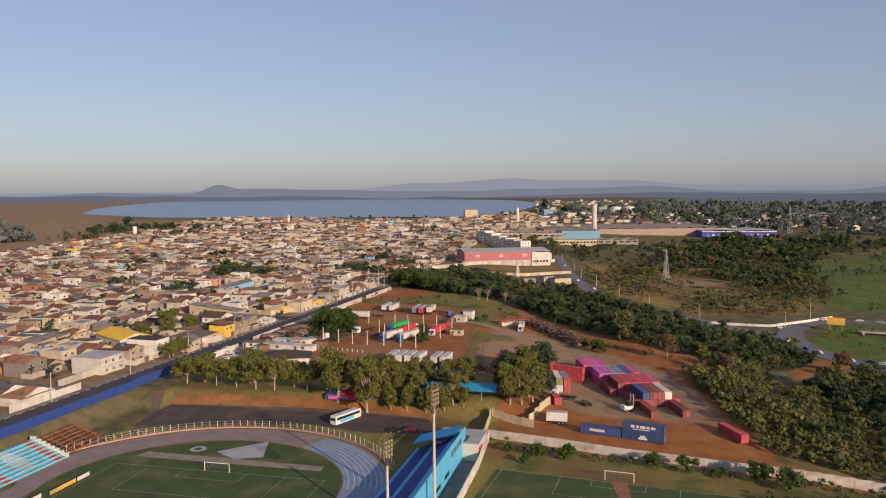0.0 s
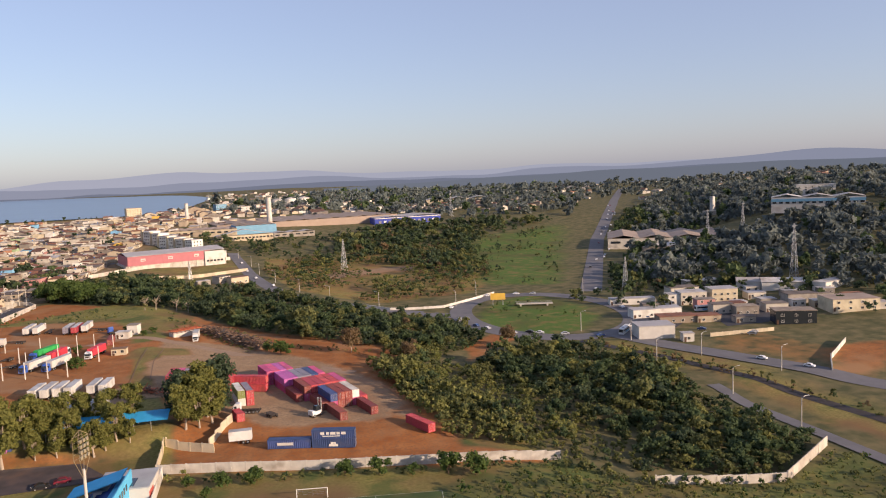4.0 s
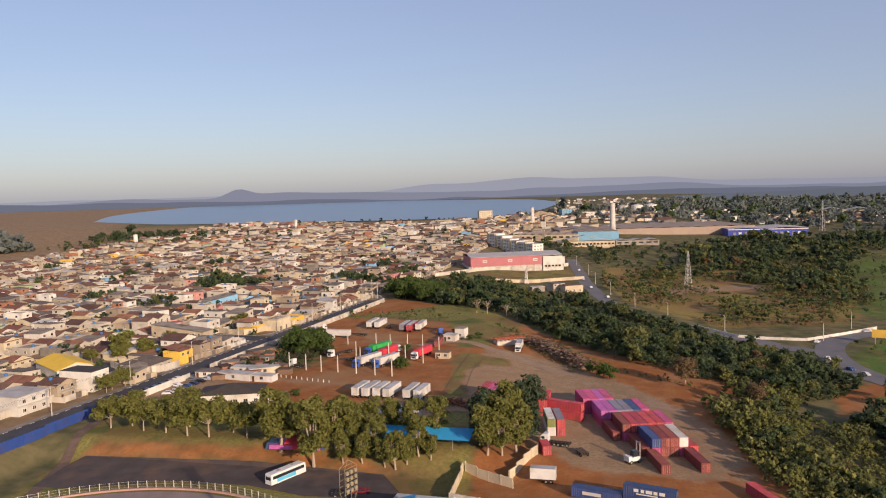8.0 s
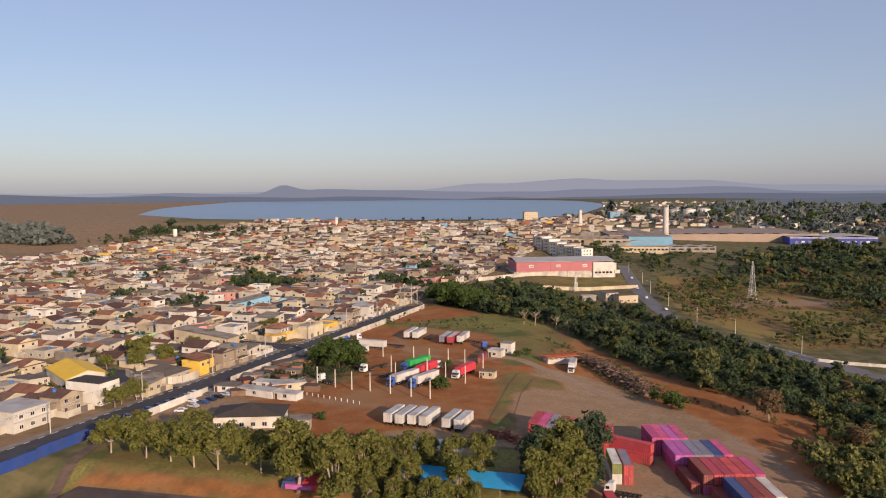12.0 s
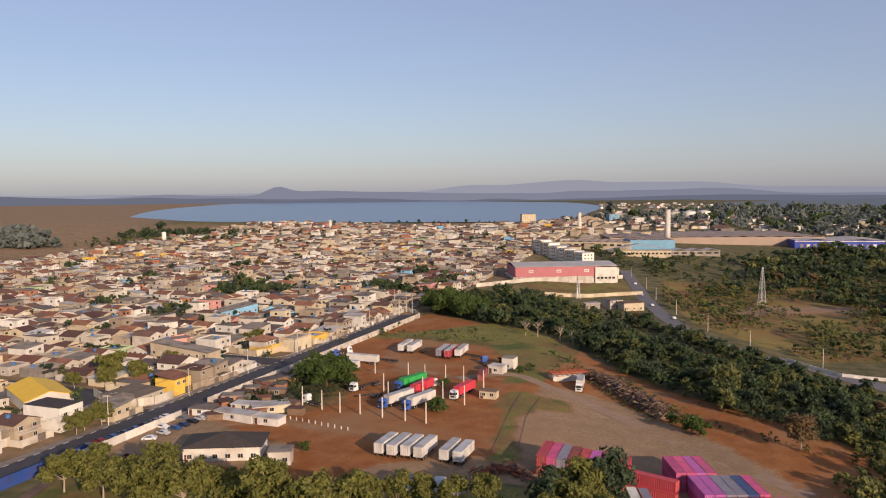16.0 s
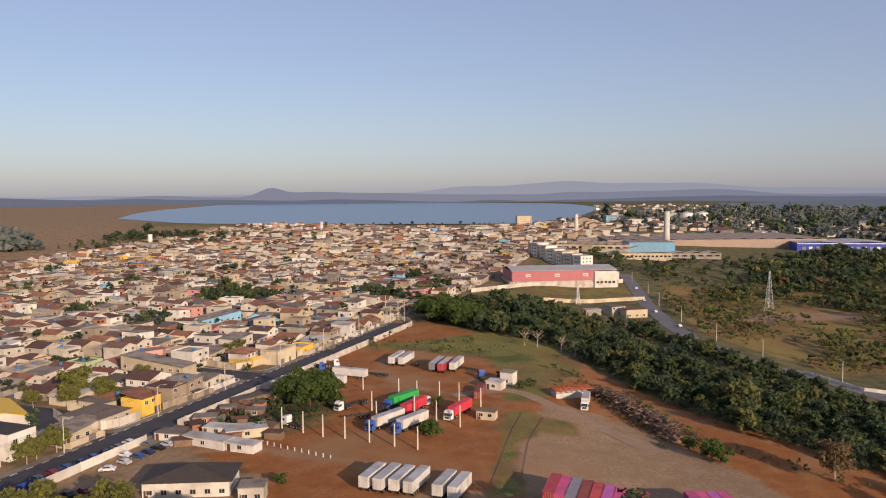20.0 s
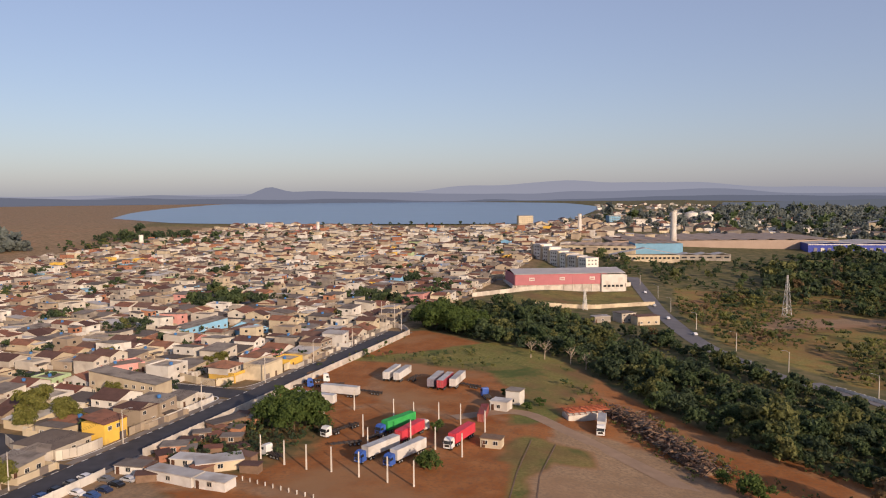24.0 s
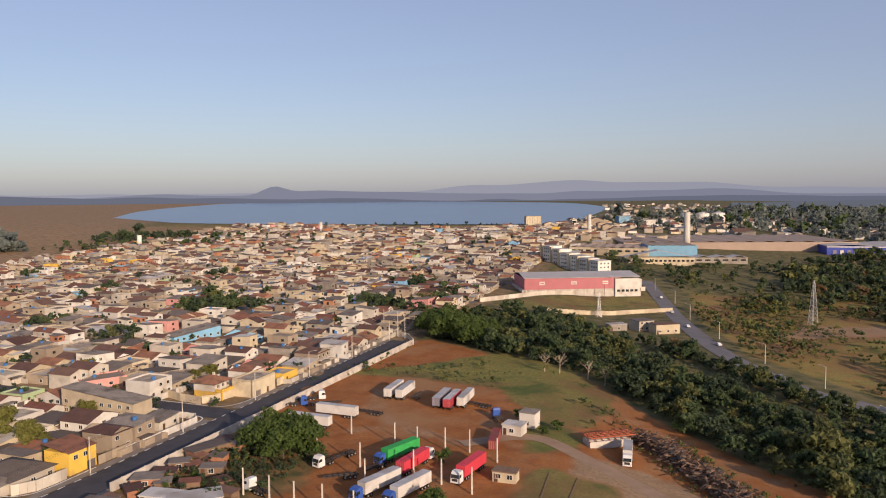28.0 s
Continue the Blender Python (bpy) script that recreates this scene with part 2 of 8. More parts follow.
# far woods only: distance haze put into the leaf colour, paler and bluer
LEAF_HAZED = leaf_mat("leaf_hazed_grey_green", (0.125, 0.150, 0.142), (0.195, 0.220, 0.195))
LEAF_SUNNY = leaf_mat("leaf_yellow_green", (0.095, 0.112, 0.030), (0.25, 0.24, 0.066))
LEAF_DRY = leaf_mat("leaf_dry_brown", (0.14, 0.095, 0.055), (0.24, 0.17, 0.085))
GRASSY = leaf_mat("grass_tuft", (0.125, 0.145, 0.042), (0.29, 0.275, 0.090))


# ---- mesh helpers ----
class Mesh:
    """Collects boxes, bars, sheets and turned shapes for one mesh."""

    def __init__(self):
        self.v, self.f, self.tint = [], [], []

    def quad(self, *p):
        n = len(self.v)
        self.v += [tuple(q) for q in p]
        self.f.append(tuple(range(n, n + len(p))))
        return self

    def box(self, x, y, z, sx, sy, sz, turn=0.0, taper=1.0):
        """Centre x, y, bottom z; turn in degrees; taper shrinks the top."""
        c, s, n = math.cos(radians(turn)), math.sin(radians(turn)), len(self.v)
        for k, w in ((0, 1.0), (1, taper)):
            for a, b in ((-1, -1), (1, -1), (1, 1), (-1, 1)):
                px, py = a * sx / 2 * w, b * sy / 2 * w
                self.v.append((x + px * c - py * s, y + px * s + py * c, z + k * sz))
        self.f += [tuple(n + i for i in q) for q in ((3, 2, 1, 0), (4, 5, 6, 7), (0, 1, 5, 4), (1, 2, 6, 5), (2, 3, 7, 6), (3, 0, 4, 7))]
        return self

    def bar(self, p, q, r, sides=6, r2=None):
        p, q = Vector(p), Vector(q)
        d = (q - p).normalized()
        a = d.orthogonal().normalized()
        b = d.cross(a)
        n = len(self.v)
        for o, rr in ((p, r), (q, r if r2 is None else r2)):
            for i in range(sides):
                t = 2 * math.pi * i / sides
                self.v.append(tuple(o + a * rr * math.cos(t) + b * rr * math.sin(t)))
        self.f += [(n + i, n + (i + 1) % sides, n + sides + (i + 1) % sides, n + sides + i) for i in range(sides)]
        self.f += [tuple(n + sides - 1 - i for i in range(sides)), tuple(n + sides + i for i in range(sides))]
        return self

    def gable(self, w, d, z, rise, over=0.5, thick=0.15):
        """Two sloping roof slabs, ridge along y."""
        hw, hd = w / 2 + over, d / 2 + over
        drop = rise * over / (w / 2)
        for s in (-1, 1):
            a, b = (0, -hd, z + rise), (0, hd, z + rise)
            c, e = (s * hw, hd, z - drop), (s * hw, -hd, z - drop)
            up = (0, 0, thick)
            top = [tuple(np.add(p, up)) for p in (a, b, c, e)]
            self.quad(*(top if s < 0 else top[::-1]))
            self.quad(*((a, b, c, e) if s > 0 else (e, c, b, a)))
            self.quad(e, c, tuple(np.add(c, up)), tuple(np.add(e, up)))
            self.quad(a, e, tuple(np.add(e, up)), tuple(np.add(a, up)))
            self.quad(c, b, tuple(np.add(b, up)), tuple(np.add(c, up)))
        return self

    def hip(self, w, d, z, rise, over=0.6):
        hw, hd = w / 2 + over, d / 2 + over
        r = max(0.0, hd - hw)
        c = [(-hw, -hd, z), (hw, -hd, z), (hw, hd, z), (-hw, hd, z)]
        a, b = (0, -r, z + rise), (0, r, z + rise)
        self.quad(c[0], c[1], a), self.quad(c[1], c[2], b, a), self.quad(c[2], c[3], b), self.quad(c[3], c[0], a, b)
        self.quad(*c[::-1])
        return self

    def data(self, name):
        me = bpy.data.meshes.new(name)
        me.from_pydata(self.v, [], self.f)
        me.update()
        if self.tint:
            at = me.attributes.new("tint", "FLOAT", "POINT")
            at.data.foreach_set("value", self.tint)
        return me


def part(name, mesh, material, parent=None, label="", m=None):
    """Links mesh data as one object under a thing or a part."""
    me = mesh.data(name) if isinstance(mesh, Mesh) else mesh
    if not me.materials:
        me.materials.append(material)
    ob = new(name, me)
    if parent:
        ob.parent = parent
    if m is not None:
        ob.matrix_basis = m
    if label:
        ob["label"] = label
    return ob


def thing(name, m, label, category, group="", kind=""):
    ob = new(name)
    ob.matrix_basis = m
    return tagged(ob, label, category, group, kind)


def single(name, mesh, material, label, category, group="", kind="", m=None):
    return tagged(part(name, mesh, material, None, "", m), label, category, group, kind)


def fast_mesh(name, verts, faces, tint=None):
    """A mesh from arrays: n x 3 corners, k x 3 or k x 4 faces, and a tint for each corner."""
    me = bpy.data.meshes.new(name)
    verts, faces = np.asarray(verts, np.float32), np.asarray(faces, np.int32)
    k, w = faces.shape
    me.vertices.add(len(verts))
    me.vertices.foreach_set("co", verts.ravel())
    me.loops.add(k * w)
    me.loops.foreach_set("vertex_index", faces.ravel())
    me.polygons.add(k)
    me.polygons.foreach_set("loop_start", np.arange(0, k * w, w, dtype=np.int32))
    me.update(calc_edges=True)
    if tint is not None:
        at = me.attributes.new("tint", "FLOAT", "POINT")
        at.data.foreach_set("value", np.asarray(tint, np.float32))
    return me


def sm(a, b, v):
    s = np.clip((v - a) / (b - a), 0.0, 1.0)
    return s * s * (3 - 2 * s)


def ground_z(x, y):
    """Height of the ground at x, y (arrays or numbers)."""
    x, y = np.asarray(x, float), np.asarray(y, float)
    u = (x + 65) * 0.972 - (y - 530) * 0.233          # metres to the right of the boundary wall
    az, r = np.arctan2(x, np.maximum(y, 1.0)), np.hypot(x, y)
    town = 1 - sm(-2, 9, u)
    lot = sm(236, 250, y + 0.10 * x) * (1 - sm(-8, 45, x))
    yard = sm(205, 225, y) * sm(-8, 45, x)
    z = 5 * np.maximum(town, lot) + 1.2 * yard * (1 - np.maximum(town, lot))
    z = z - 5.5 * sm(70, 150, x) * (1 - sm(700, 1000, y)) * (1 - sm(0.75, 0.9, az) * sm(350, 600, r))
    east = sm(-120, 0, x)
    lift = east * (32.5 * sm(620, 1320, y) - 7.5 * sm(1000, 1330, y)) + (1 - east) * 25 * sm(760, 1400, y)
    far = lift * (1 - sm(0.0, 0.35, az))
    z = z + far + sm(700, 1400, r) * 18 * sm(0.0, 0.35, az)
    z = z + 6 * sm(0.10, 0.22, az) * sm(1150, 1500, r) * (1 - sm(0.2, 0.35, az))
    z = z + 35 * sm(0.62, 0.86, az) * sm(380, 900, r) * (1 - 0.5 * sm(900, 1500, r))
    return z


def gz(x, y):
    return float(ground_z(x, y))


def at_ground(x, y, turn=0.0, up=0.0):
    return pose(x, y, gz(x, y) + up, 0, 0, turn)


def inside(x, y, poly):
    """Whether points lie in a polygon (arrays)."""
    x, y = np.asarray(x, float), np.asarray(y, float)
    hit = np.zeros(x.shape, bool)
    for (ax, ay), (bx, by) in zip(poly, poly[1:] + poly[:1]):
        if ay != by:
            hit ^= ((ay > y) != (by > y)) & (x < (bx - ax) * (y - ay) / (by - ay) + ax)
    return hit


def ribbon(points, width, up=0.12, step=3.0, off=0.0):
    """A strip along a line over the ground; off shifts it to the right."""
    pts = []
    for (ax, ay), (bx, by) in zip(points, points[1:]):
        n = max(1, int(math.hypot(bx - ax, by - ay) / step))
        pts += [(ax + (bx - ax) * i / n, ay + (by - ay) * i / n) for i in range(n)]
    pts.append(points[-1])
    out, rows = Mesh(), []
    across = max(2, int(width / 4) + 1)
    for i, (x, y) in enumerate(pts):
        (ax, ay), (bx, by) = pts[max(0, i - 1)], pts[min(len(pts) - 1, i + 1)]
        d = math.hypot(bx - ax, by - ay) or 1
        nx, ny = (by - ay) / d, -(bx - ax) / d
        row = []
        for k in range(across):
            o = off + width * (k / (across - 1) - 0.5)
            px, py = x + nx * o, y + ny * o
            row.append(len(out.v))
            out.v.append((px, py, gz(px, py) + up))
        rows.append(row)
    for r, q in zip(rows, rows[1:]):
        out.f += [(r[k], r[k + 1], q[k + 1], q[k]) for k in range(across - 1)]
    return out


def along(points, step):
    """Places and headings (degrees) along a line at even steps."""
    out, carry = [], 0.0
    for (ax, ay), (bx, by) in zip(points, points[1:]):
        n = math.hypot(bx - ax, by - ay)
        d = carry
        while d < n:
            out.append((ax + (bx - ax) * d / n, ay + (by - ay) * d / n, math.degrees(math.atan2(by - ay, bx - ax))))
            d += step
        carry = d - n
    return out


def smooth_line(points, n=6):
    """A rounded line through the points."""
    out = []
    P = [points[0]] + list(points) + [points[-1]]
    for i in range(1, len(P) - 2):
        p0, p1, p2, p3 = (np.array(P[i + k], float) for k in (-1, 0, 1, 2))
        for k in range(n):
            t = k / n
            out.append(tuple(0.5 * (2 * p1 + (p2 - p0) * t + (2 * p0 - 5 * p1 + 4 * p2 - p3) * t * t + (3 * p1 - p0 - 3 * p2 + p3) * t ** 3)))
    return out + [tuple(points[-1])]


RD = (0.233, 0.972)          # heading of the long street


def street(a, b):
    """a: metres along the street towards the stadium from the wall's far end; b: metres into the town."""
    return (-65 - a * RD[0] - b * RD[1], 530 - a * RD[1] + b * RD[0])


STREET_TURN = math.degrees(math.atan2(-RD[0], RD[1]))    # turn that lays +y along the street


# ---- ground: one sheet to the horizon, with its zones ----
LOT = [(-118, 292), (-128, 310), (-121, 330), (-70, 540), (-58, 542), (-26, 511), (16, 474), (36, 424), (52, 390), (66, 372), (90, 345), (104, 322), (92, 300), (80, 255), (75, 205), (100, 186), (96, 181), (2, 218), (0, 300), (-20, 285), (-50, 278), (-100, 282)]
GRAVEL = [(-8, 305), (-2, 345), (5, 385), (30, 372), (60, 325), (76, 275), (66, 232), (30, 240), (12, 270), (0, 285), (-40, 268), (-42, 290)]
HILL_GRASS = [(-94, 470), (-70, 480), (-46, 504), (-20, 514), (6, 484), (22, 465), (24, 431), (10, 406), (-8, 421), (-23, 452), (-48, 462)]
MOUND_GRASS = [(-10, 380), (-12, 408), (0, 416), (8, 404), (4, 388)]
REDSOIL = [(-28, 349), (-9, 349), (-10, 303), (-23, 310), (-34, 331)]
DRAIN_GRASS = [(-14, 350), (-9, 369), (-4, 373), (5, 367), (19, 361), (15, 348), (4, 348), (1, 322), (-3, 300), (-12, 298), (-8, 339)]
PARKING = [(-116, 232), (-112, 252), (-60, 247), (-22, 240), (-14, 224), (-40, 226), (-57, 233), (-80, 236), (-103, 231)]
BANK = [(-118, 250), (-60, 245), (-20, 238), (-16, 242), (-50, 251.5), (-112, 257.5)]
MEADOW = [(344, 800), (520, 880), (268, 470), (225, 500), (250, 600)]
RING_GREEN = [(168, 402), (163, 365), (172, 335), (200, 330), (228, 362), (240, 410), (232, 440), (205, 432)]
SCRUB = [(95, 540), (90, 640), (110, 760), (200, 760), (330, 800), (260, 560), (200, 470), (130, 470)]
PALE = [(120, 600), (150, 652), (230, 655), (225, 625), (150, 610)]
PINK_LAWN = [(-20, 645), (-38, 668), (74, 742), (78, 672)]
FIELD = [(186, 306), (197, 236), (190, 160), (208, 160), (214, 244), (204, 306)]
EMPTY_LOT = [(236, 287), (272, 281), (262, 232), (238, 232), (226, 262)]
BRICK_LOT = [(238, 219), (244, 205), (296, 238), (278, 247)]
QUARTER = [(214, 300), (236, 290), (272, 284), (330, 262), (360, 290), (330, 350), (280, 395), (240, 330)]
SLIP = [(122, 298), (140, 312), (164, 330), (160, 348), (136, 326)]
CAR_LOT = [(-127, 298), (-117, 333), (-100, 331), (-92, 318), (-66, 304), (-62, 284), (-92, 284), (-112, 290)]
SHED_GROUND = [(-112, 338), (-104, 330), (-78, 334), (-70, 352), (-64, 372), (-74, 392), (-88, 410), (-96, 398)]
TRACKS = [([(-100, 322), (-74, 326), (-48, 318), (-20, 300)], 3.4, 0.55), ([(-40, 400), (-52, 405), (-70, 392)], 2.6, 0.42), ([(-28, 388), (-46, 400), (-60, 420), (-64, 446)], 3.0, 0.5),
          ([(-12, 384), (-22, 402), (-24, 420)], 2.4, 0.45), ([(30, 352), (48, 330), (66, 300), (74, 262), (72, 232)], 3.0, 0.6), ([(20, 432), (40, 402), (58, 372), (80, 346), (92, 330)], 1.6, 0.5)]
STRIP = [(120, 345), (180, 300), (200, 235), (200, 140), (220, 140), (224, 240), (200, 305), (150, 345)]


def graded(lo, hi, fine_lo, fine_hi, fine, grow):
    """Grid lines: even in the middle, wider and wider outwards."""
    out = list(np.arange(fine_lo, fine_hi + 0.01, fine))
    d = fine
    while out[-1] < hi:
        d *= grow
        out.append(min(hi, out[-1] + d))
    d = fine
    while out[0] > lo:
        d *= grow
        out.insert(0, max(lo, out[0] - d))
    return np.array(out)


def build_ground():
    gx, gy = graded(-4900, 4900, -150, 130, 1.8, 1.05), graded(-600, 4950, 176, 545, 1.8, 1.045)
    X, Y = np.meshgrid(gx, gy)
    rng = np.random.default_rng(3)
    jit = np.zeros_like(X)
    for k, a in ((0.05, 1.6), (0.13, 1.0), (0.31, 0.6)):
        ph = rng.uniform(0, 6, 4)
        jit += a * (np.sin(k * X + ph[0] + 1.3 * np.sin(k * 0.7 * Y + ph[1])) + np.sin(k * Y + ph[2] + 1.1 * np.sin(k * 0.8 * X + ph[3])))
    Z = ground_z(X, Y) + 0.04 * jit
    JX, JY = X + jit * 0.8, Y - jit * 0.7
    flat = (Y < 236) & (Y > 140) & (X > -118) & (X < 95)
    Z[flat] = ground_z(X, Y)[flat]
    u = (X + 65) * 0.972 - (Y - 530) * 0.233
    dirt, lush, grav, dry = (np.zeros_like(X) for _ in range(4))
    dirt[inside(JX, JY, LOT)] = 1
    dirt[inside(JX, JY + 0.5 * jit, BANK)] = 0.8
    grav[inside(JX, JY, GRAVEL)] = 1
    for poly, v, g in ((HILL_GRASS, 1.0, 0.34), (DRAIN_GRASS, 0.95, 0.3), (MOUND_GRASS, 0.8, 0.5)):
        k = inside(JX + 0.5 * jit, JY, poly)
        dry[k], dirt[k], grav[k], lush[k] = v, 0.08, 0, g
    k = inside(X, Y, REDSOIL)
    grav[k], dirt[k] = 0, 1
    k = inside(X, Y, PARKING)
    grav[k], dirt[k] = 0.0, 0.0
    for poly in (MEADOW, RING_GREEN):
        lush[inside(JX, JY, poly)] = 0.9
    for poly, v in ((SCRUB, 0.9), (STRIP, 0.35), (PINK_LAWN, 0.7), (FIELD, 0.95)):
        dry[inside(JX, JY, poly)] = v
    dry[inside(JX, JY, EMPTY_LOT)] = 0.35
    dirt[inside(JX, JY, EMPTY_LOT)] = 0.42
    dirt[inside(JX, JY, BRICK_LOT)] = 1
    dirt[inside(JX, JY, SCRUB)] = 0.27
    dirt[inside(JX, JY, SLIP)] = 1
    k = inside(JX, JY, PALE)
    grav[k], dirt[k] = 1.0, 0.8
    town = (u < -3) & (Y < 1330) & (X > -1400)
    grav[town] = 0.55
    plain = (Y > 1180) & (X < 0)
    dry[plain & (Y < 1700)] = 0.5
    west = (Y > 900) & (X < -560 - 0.25 * (Y - 1000))
    grav[west], dry[west], lush[west] = 0.72, 0.0, 0.3
    near_grass = (Y < 282) & (X > -118) & (X < 95) & (u > 3) & (~inside(X, Y, LOT)) & (dirt < 0.5)
    lush[near_grass], dry[near_grass] = 0.3, 0.85
    k = inside(JX, JY, [(60, 178), (100, 184), (112, 162), (146, 152), (176, 165), (184, 60), (50, 60)])
    lush[k], dry[k] = 0.5, 0.4
    k = inside(JX, JY, SHED_GROUND)
    dirt[k], lush[k], grav[k] = 0.3, 0.2, 0
    k = inside(JX, JY, CAR_LOT)
    grav[k], dirt[k] = 0.85, 0.2
    for line, w, v in TRACKS:
        for (ax, ay), (bx, by) in zip(line, line[1:]):
            t = np.clip(((X - ax) * (bx - ax) + (Y - ay) * (by - ay)) / ((bx - ax) ** 2 + (by - ay) ** 2), 0, 1)
            near = np.hypot(X + 0.3 * jit - ax - t * (bx - ax), Y - ay - t * (by - ay)) < w
            grav[near] = np.maximum(grav[near], v)
    quarter = inside(JX, JY, QUARTER)
    grav[quarter], dirt[quarter], dry[quarter] = 0.12, 0, 0
    def soften(v):
        q = np.pad(v, 1, mode="edge")
        return (q[:-2, 1:-1] + q[2:, 1:-1] + q[1:-1, :-2] + q[1:-1, 2:] + 2 * v) / 6

    dirt, lush, grav, dry = (soften(soften(v)) for v in (dirt, lush, grav, dry))
    me = fast_mesh("ground", np.stack([X, Y, Z], -1).reshape(-1, 3),
                   [(j * len(gx) + i, j * len(gx) + i + 1, (j + 1) * len(gx) + i + 1, (j + 1) * len(gx) + i)
                    for j in range(len(gy) - 1) for i in range(len(gx) - 1)])
    col = me.color_attributes.new("zone", "FLOAT_COLOR", "POINT")
    col.data.foreach_set("color", np.stack([dirt, lush, grav, dry], -1).astype(np.float32).ravel())
    me.polygons.foreach_set("use_smooth", np.ones(len(me.polygons), bool))
    m = bpy.data.materials.new("ground_zones")
    m.use_nodes = True
    nt = m.node_tree
    N, L, b = nt.nodes.new, nt.links.new, nt.nodes["Principled BSDF"]
    b.inputs["Roughness"].default_value, b.inputs["Specular IOR Level"].default_value = 0.95, 0.1
    zone, sep, geo = N("ShaderNodeAttribute"), N("ShaderNodeSeparateColor"), N("ShaderNodeNewGeometry")
    zone.attribute_name = "zone"
    L(zone.outputs["Color"], sep.inputs[0])

    def noise_at(scale, detail=5):
        n = N("ShaderNodeTexNoise")
        n.inputs["Scale"].default_value, n.inputs["Detail"].default_value = scale, detail
        L(geo.outputs["Position"], n.inputs["Vector"])
        return n.outputs[0]

    big, mid, small = noise_at(0.03), noise_at(0.16), noise_at(1.1)

    def blend(fac, a, c):
        mx = N("ShaderNodeMix")
        mx.data_type = "RGBA"
        if fac is not None:
            L(fac, mx.inputs[0])
        for k, v in ((6, a), (7, c)):
            if isinstance(v, tuple):
                mx.inputs[k].default_value = (*v, 1)
            else:
                L(v, mx.inputs[k])
        return mx.outputs[2]

    def spread(v, lo, hi):
        r = N("ShaderNodeMapRange")
        L(v, r.inputs[0])
        r.inputs[1].default_value, r.inputs[2].default_value = lo, hi
        return r.outputs[0]

    def edge(mask):
        """Breaks a zone's edge with the fine noise."""
        s = N("ShaderNodeMath")
        s.operation = "MULTIPLY_ADD"
        L(mid, s.inputs[0])
        s.inputs[1].default_value = 0.9
        L(mask, s.inputs[2])
        return spread(s.outputs[0], 0.62, 1.25)

    base = blend(spread(mid, 0.35, 0.65), (0.085, 0.088, 0.04), (0.175, 0.145, 0.072))
    drygrass = blend(spread(small, 0.3, 0.7), (0.15, 0.14, 0.042), (0.31, 0.25, 0.085))
    drygrass = blend(spread(big, 0.44, 0.64), drygrass, (0.205, 0.12, 0.058))
    drygrass = blend(spread(noise_at(0.07), 0.54, 0.68), drygrass, (0.085, 0.105, 0.034))
    lushgrass = blend(spread(small, 0.3, 0.7), (0.06, 0.125, 0.026), (0.12, 0.165, 0.04))
    lushgrass = blend(spread(mid, 0.5, 0.68), lushgrass, (0.19, 0.155, 0.055))
    lushgrass = blend(spread(big, 0.48, 0.66), lushgrass, (0.10, 0.10, 0.036))
    soil = blend(spread(mid, 0.3, 0.7), (0.27, 0.094, 0.028), (0.375, 0.16, 0.058))
    soil = blend(spread(small, 0.45, 0.75), soil, (0.215, 0.105, 0.052))
    soil = blend(spread(big, 0.5, 0.68), soil, (0.315, 0.175, 0.085))
    gravel = blend(spread(mid, 0.3, 0.7), (0.275, 0.175, 0.098), (0.375, 0.255, 0.15))
    gravel = blend(spread(small, 0.4, 0.7), gravel, (0.235, 0.165, 0.105))
    gravel = blend(spread(big, 0.5, 0.7), gravel, (0.33, 0.20, 0.115))
    c = blend(edge(zone.outputs["Alpha"]), base, drygrass)
    c = blend(edge(sep.outputs[1]), c, lushgrass)
    c = blend(edge(sep.outputs[0]), c, soil)
    c = blend(edge(sep.outputs[2]), c, gravel)
    L(c, b.inputs["Base Color"])
    bp = N("ShaderNodeBump")
    bp.inputs["Strength"].default_value, bp.inputs["Distance"].default_value = 0.5, 0.06
    L(small, bp.inputs["Height"]), L(bp.outputs[0], b.inputs["Normal"])
    return single("ground", me, m, "ground of red soil, gravel, dry grass and scrub", "ground", kind="structure")


build_ground()

# lake and far hills
LAKE_Z = 30.4
shore = smooth_line([(-634, 1420), (-500, 1365), (-215, 1330), (0, 1336), (60, 1440), (118, 1817), (200, 2400), (228, 2787), (156, 3748), (-122, 4231),
                     (-559, 4760), (-1287, 4780), (-1729, 4457), (-1495, 3297), (-1215, 2393), (-907, 1700)], 5)
lake = Mesh()
lake.quad(*[(x, y, LAKE_Z) for x, y in shore])
single("water", lake, M["water"], "calm blue reservoir beyond the town", "lake", kind="structure")


def ridge(name, base, color, label, humps, x0, x1, y, seed):
    """A range far behind: a standing strip with an uneven crest, haze put into its glowing colour."""
    rng = np.random.default_rng(seed)
    xs = np.linspace(x0, x1, 240)
    h = np.zeros_like(xs) + base
    for cx, w, a in humps:
        h = h + a * np.exp(-((xs - cx) / w) ** 2)
    for k in range(1, 7):
        h = h + 5.0 / k * np.sin(xs * k * 0.0031 + rng.uniform(0, 6))
    s = Mesh()
    for i in range(len(xs) - 1):
        yy = [math.sqrt(max(10.0, y * y - xs[j] ** 2)) for j in (i, i + 1)]
        s.quad((xs[i], yy[0], -30), (xs[i + 1], yy[1], -30), (xs[i + 1], yy[1], h[i + 1]), (xs[i], yy[0], h[i]))
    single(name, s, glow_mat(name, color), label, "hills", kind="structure")


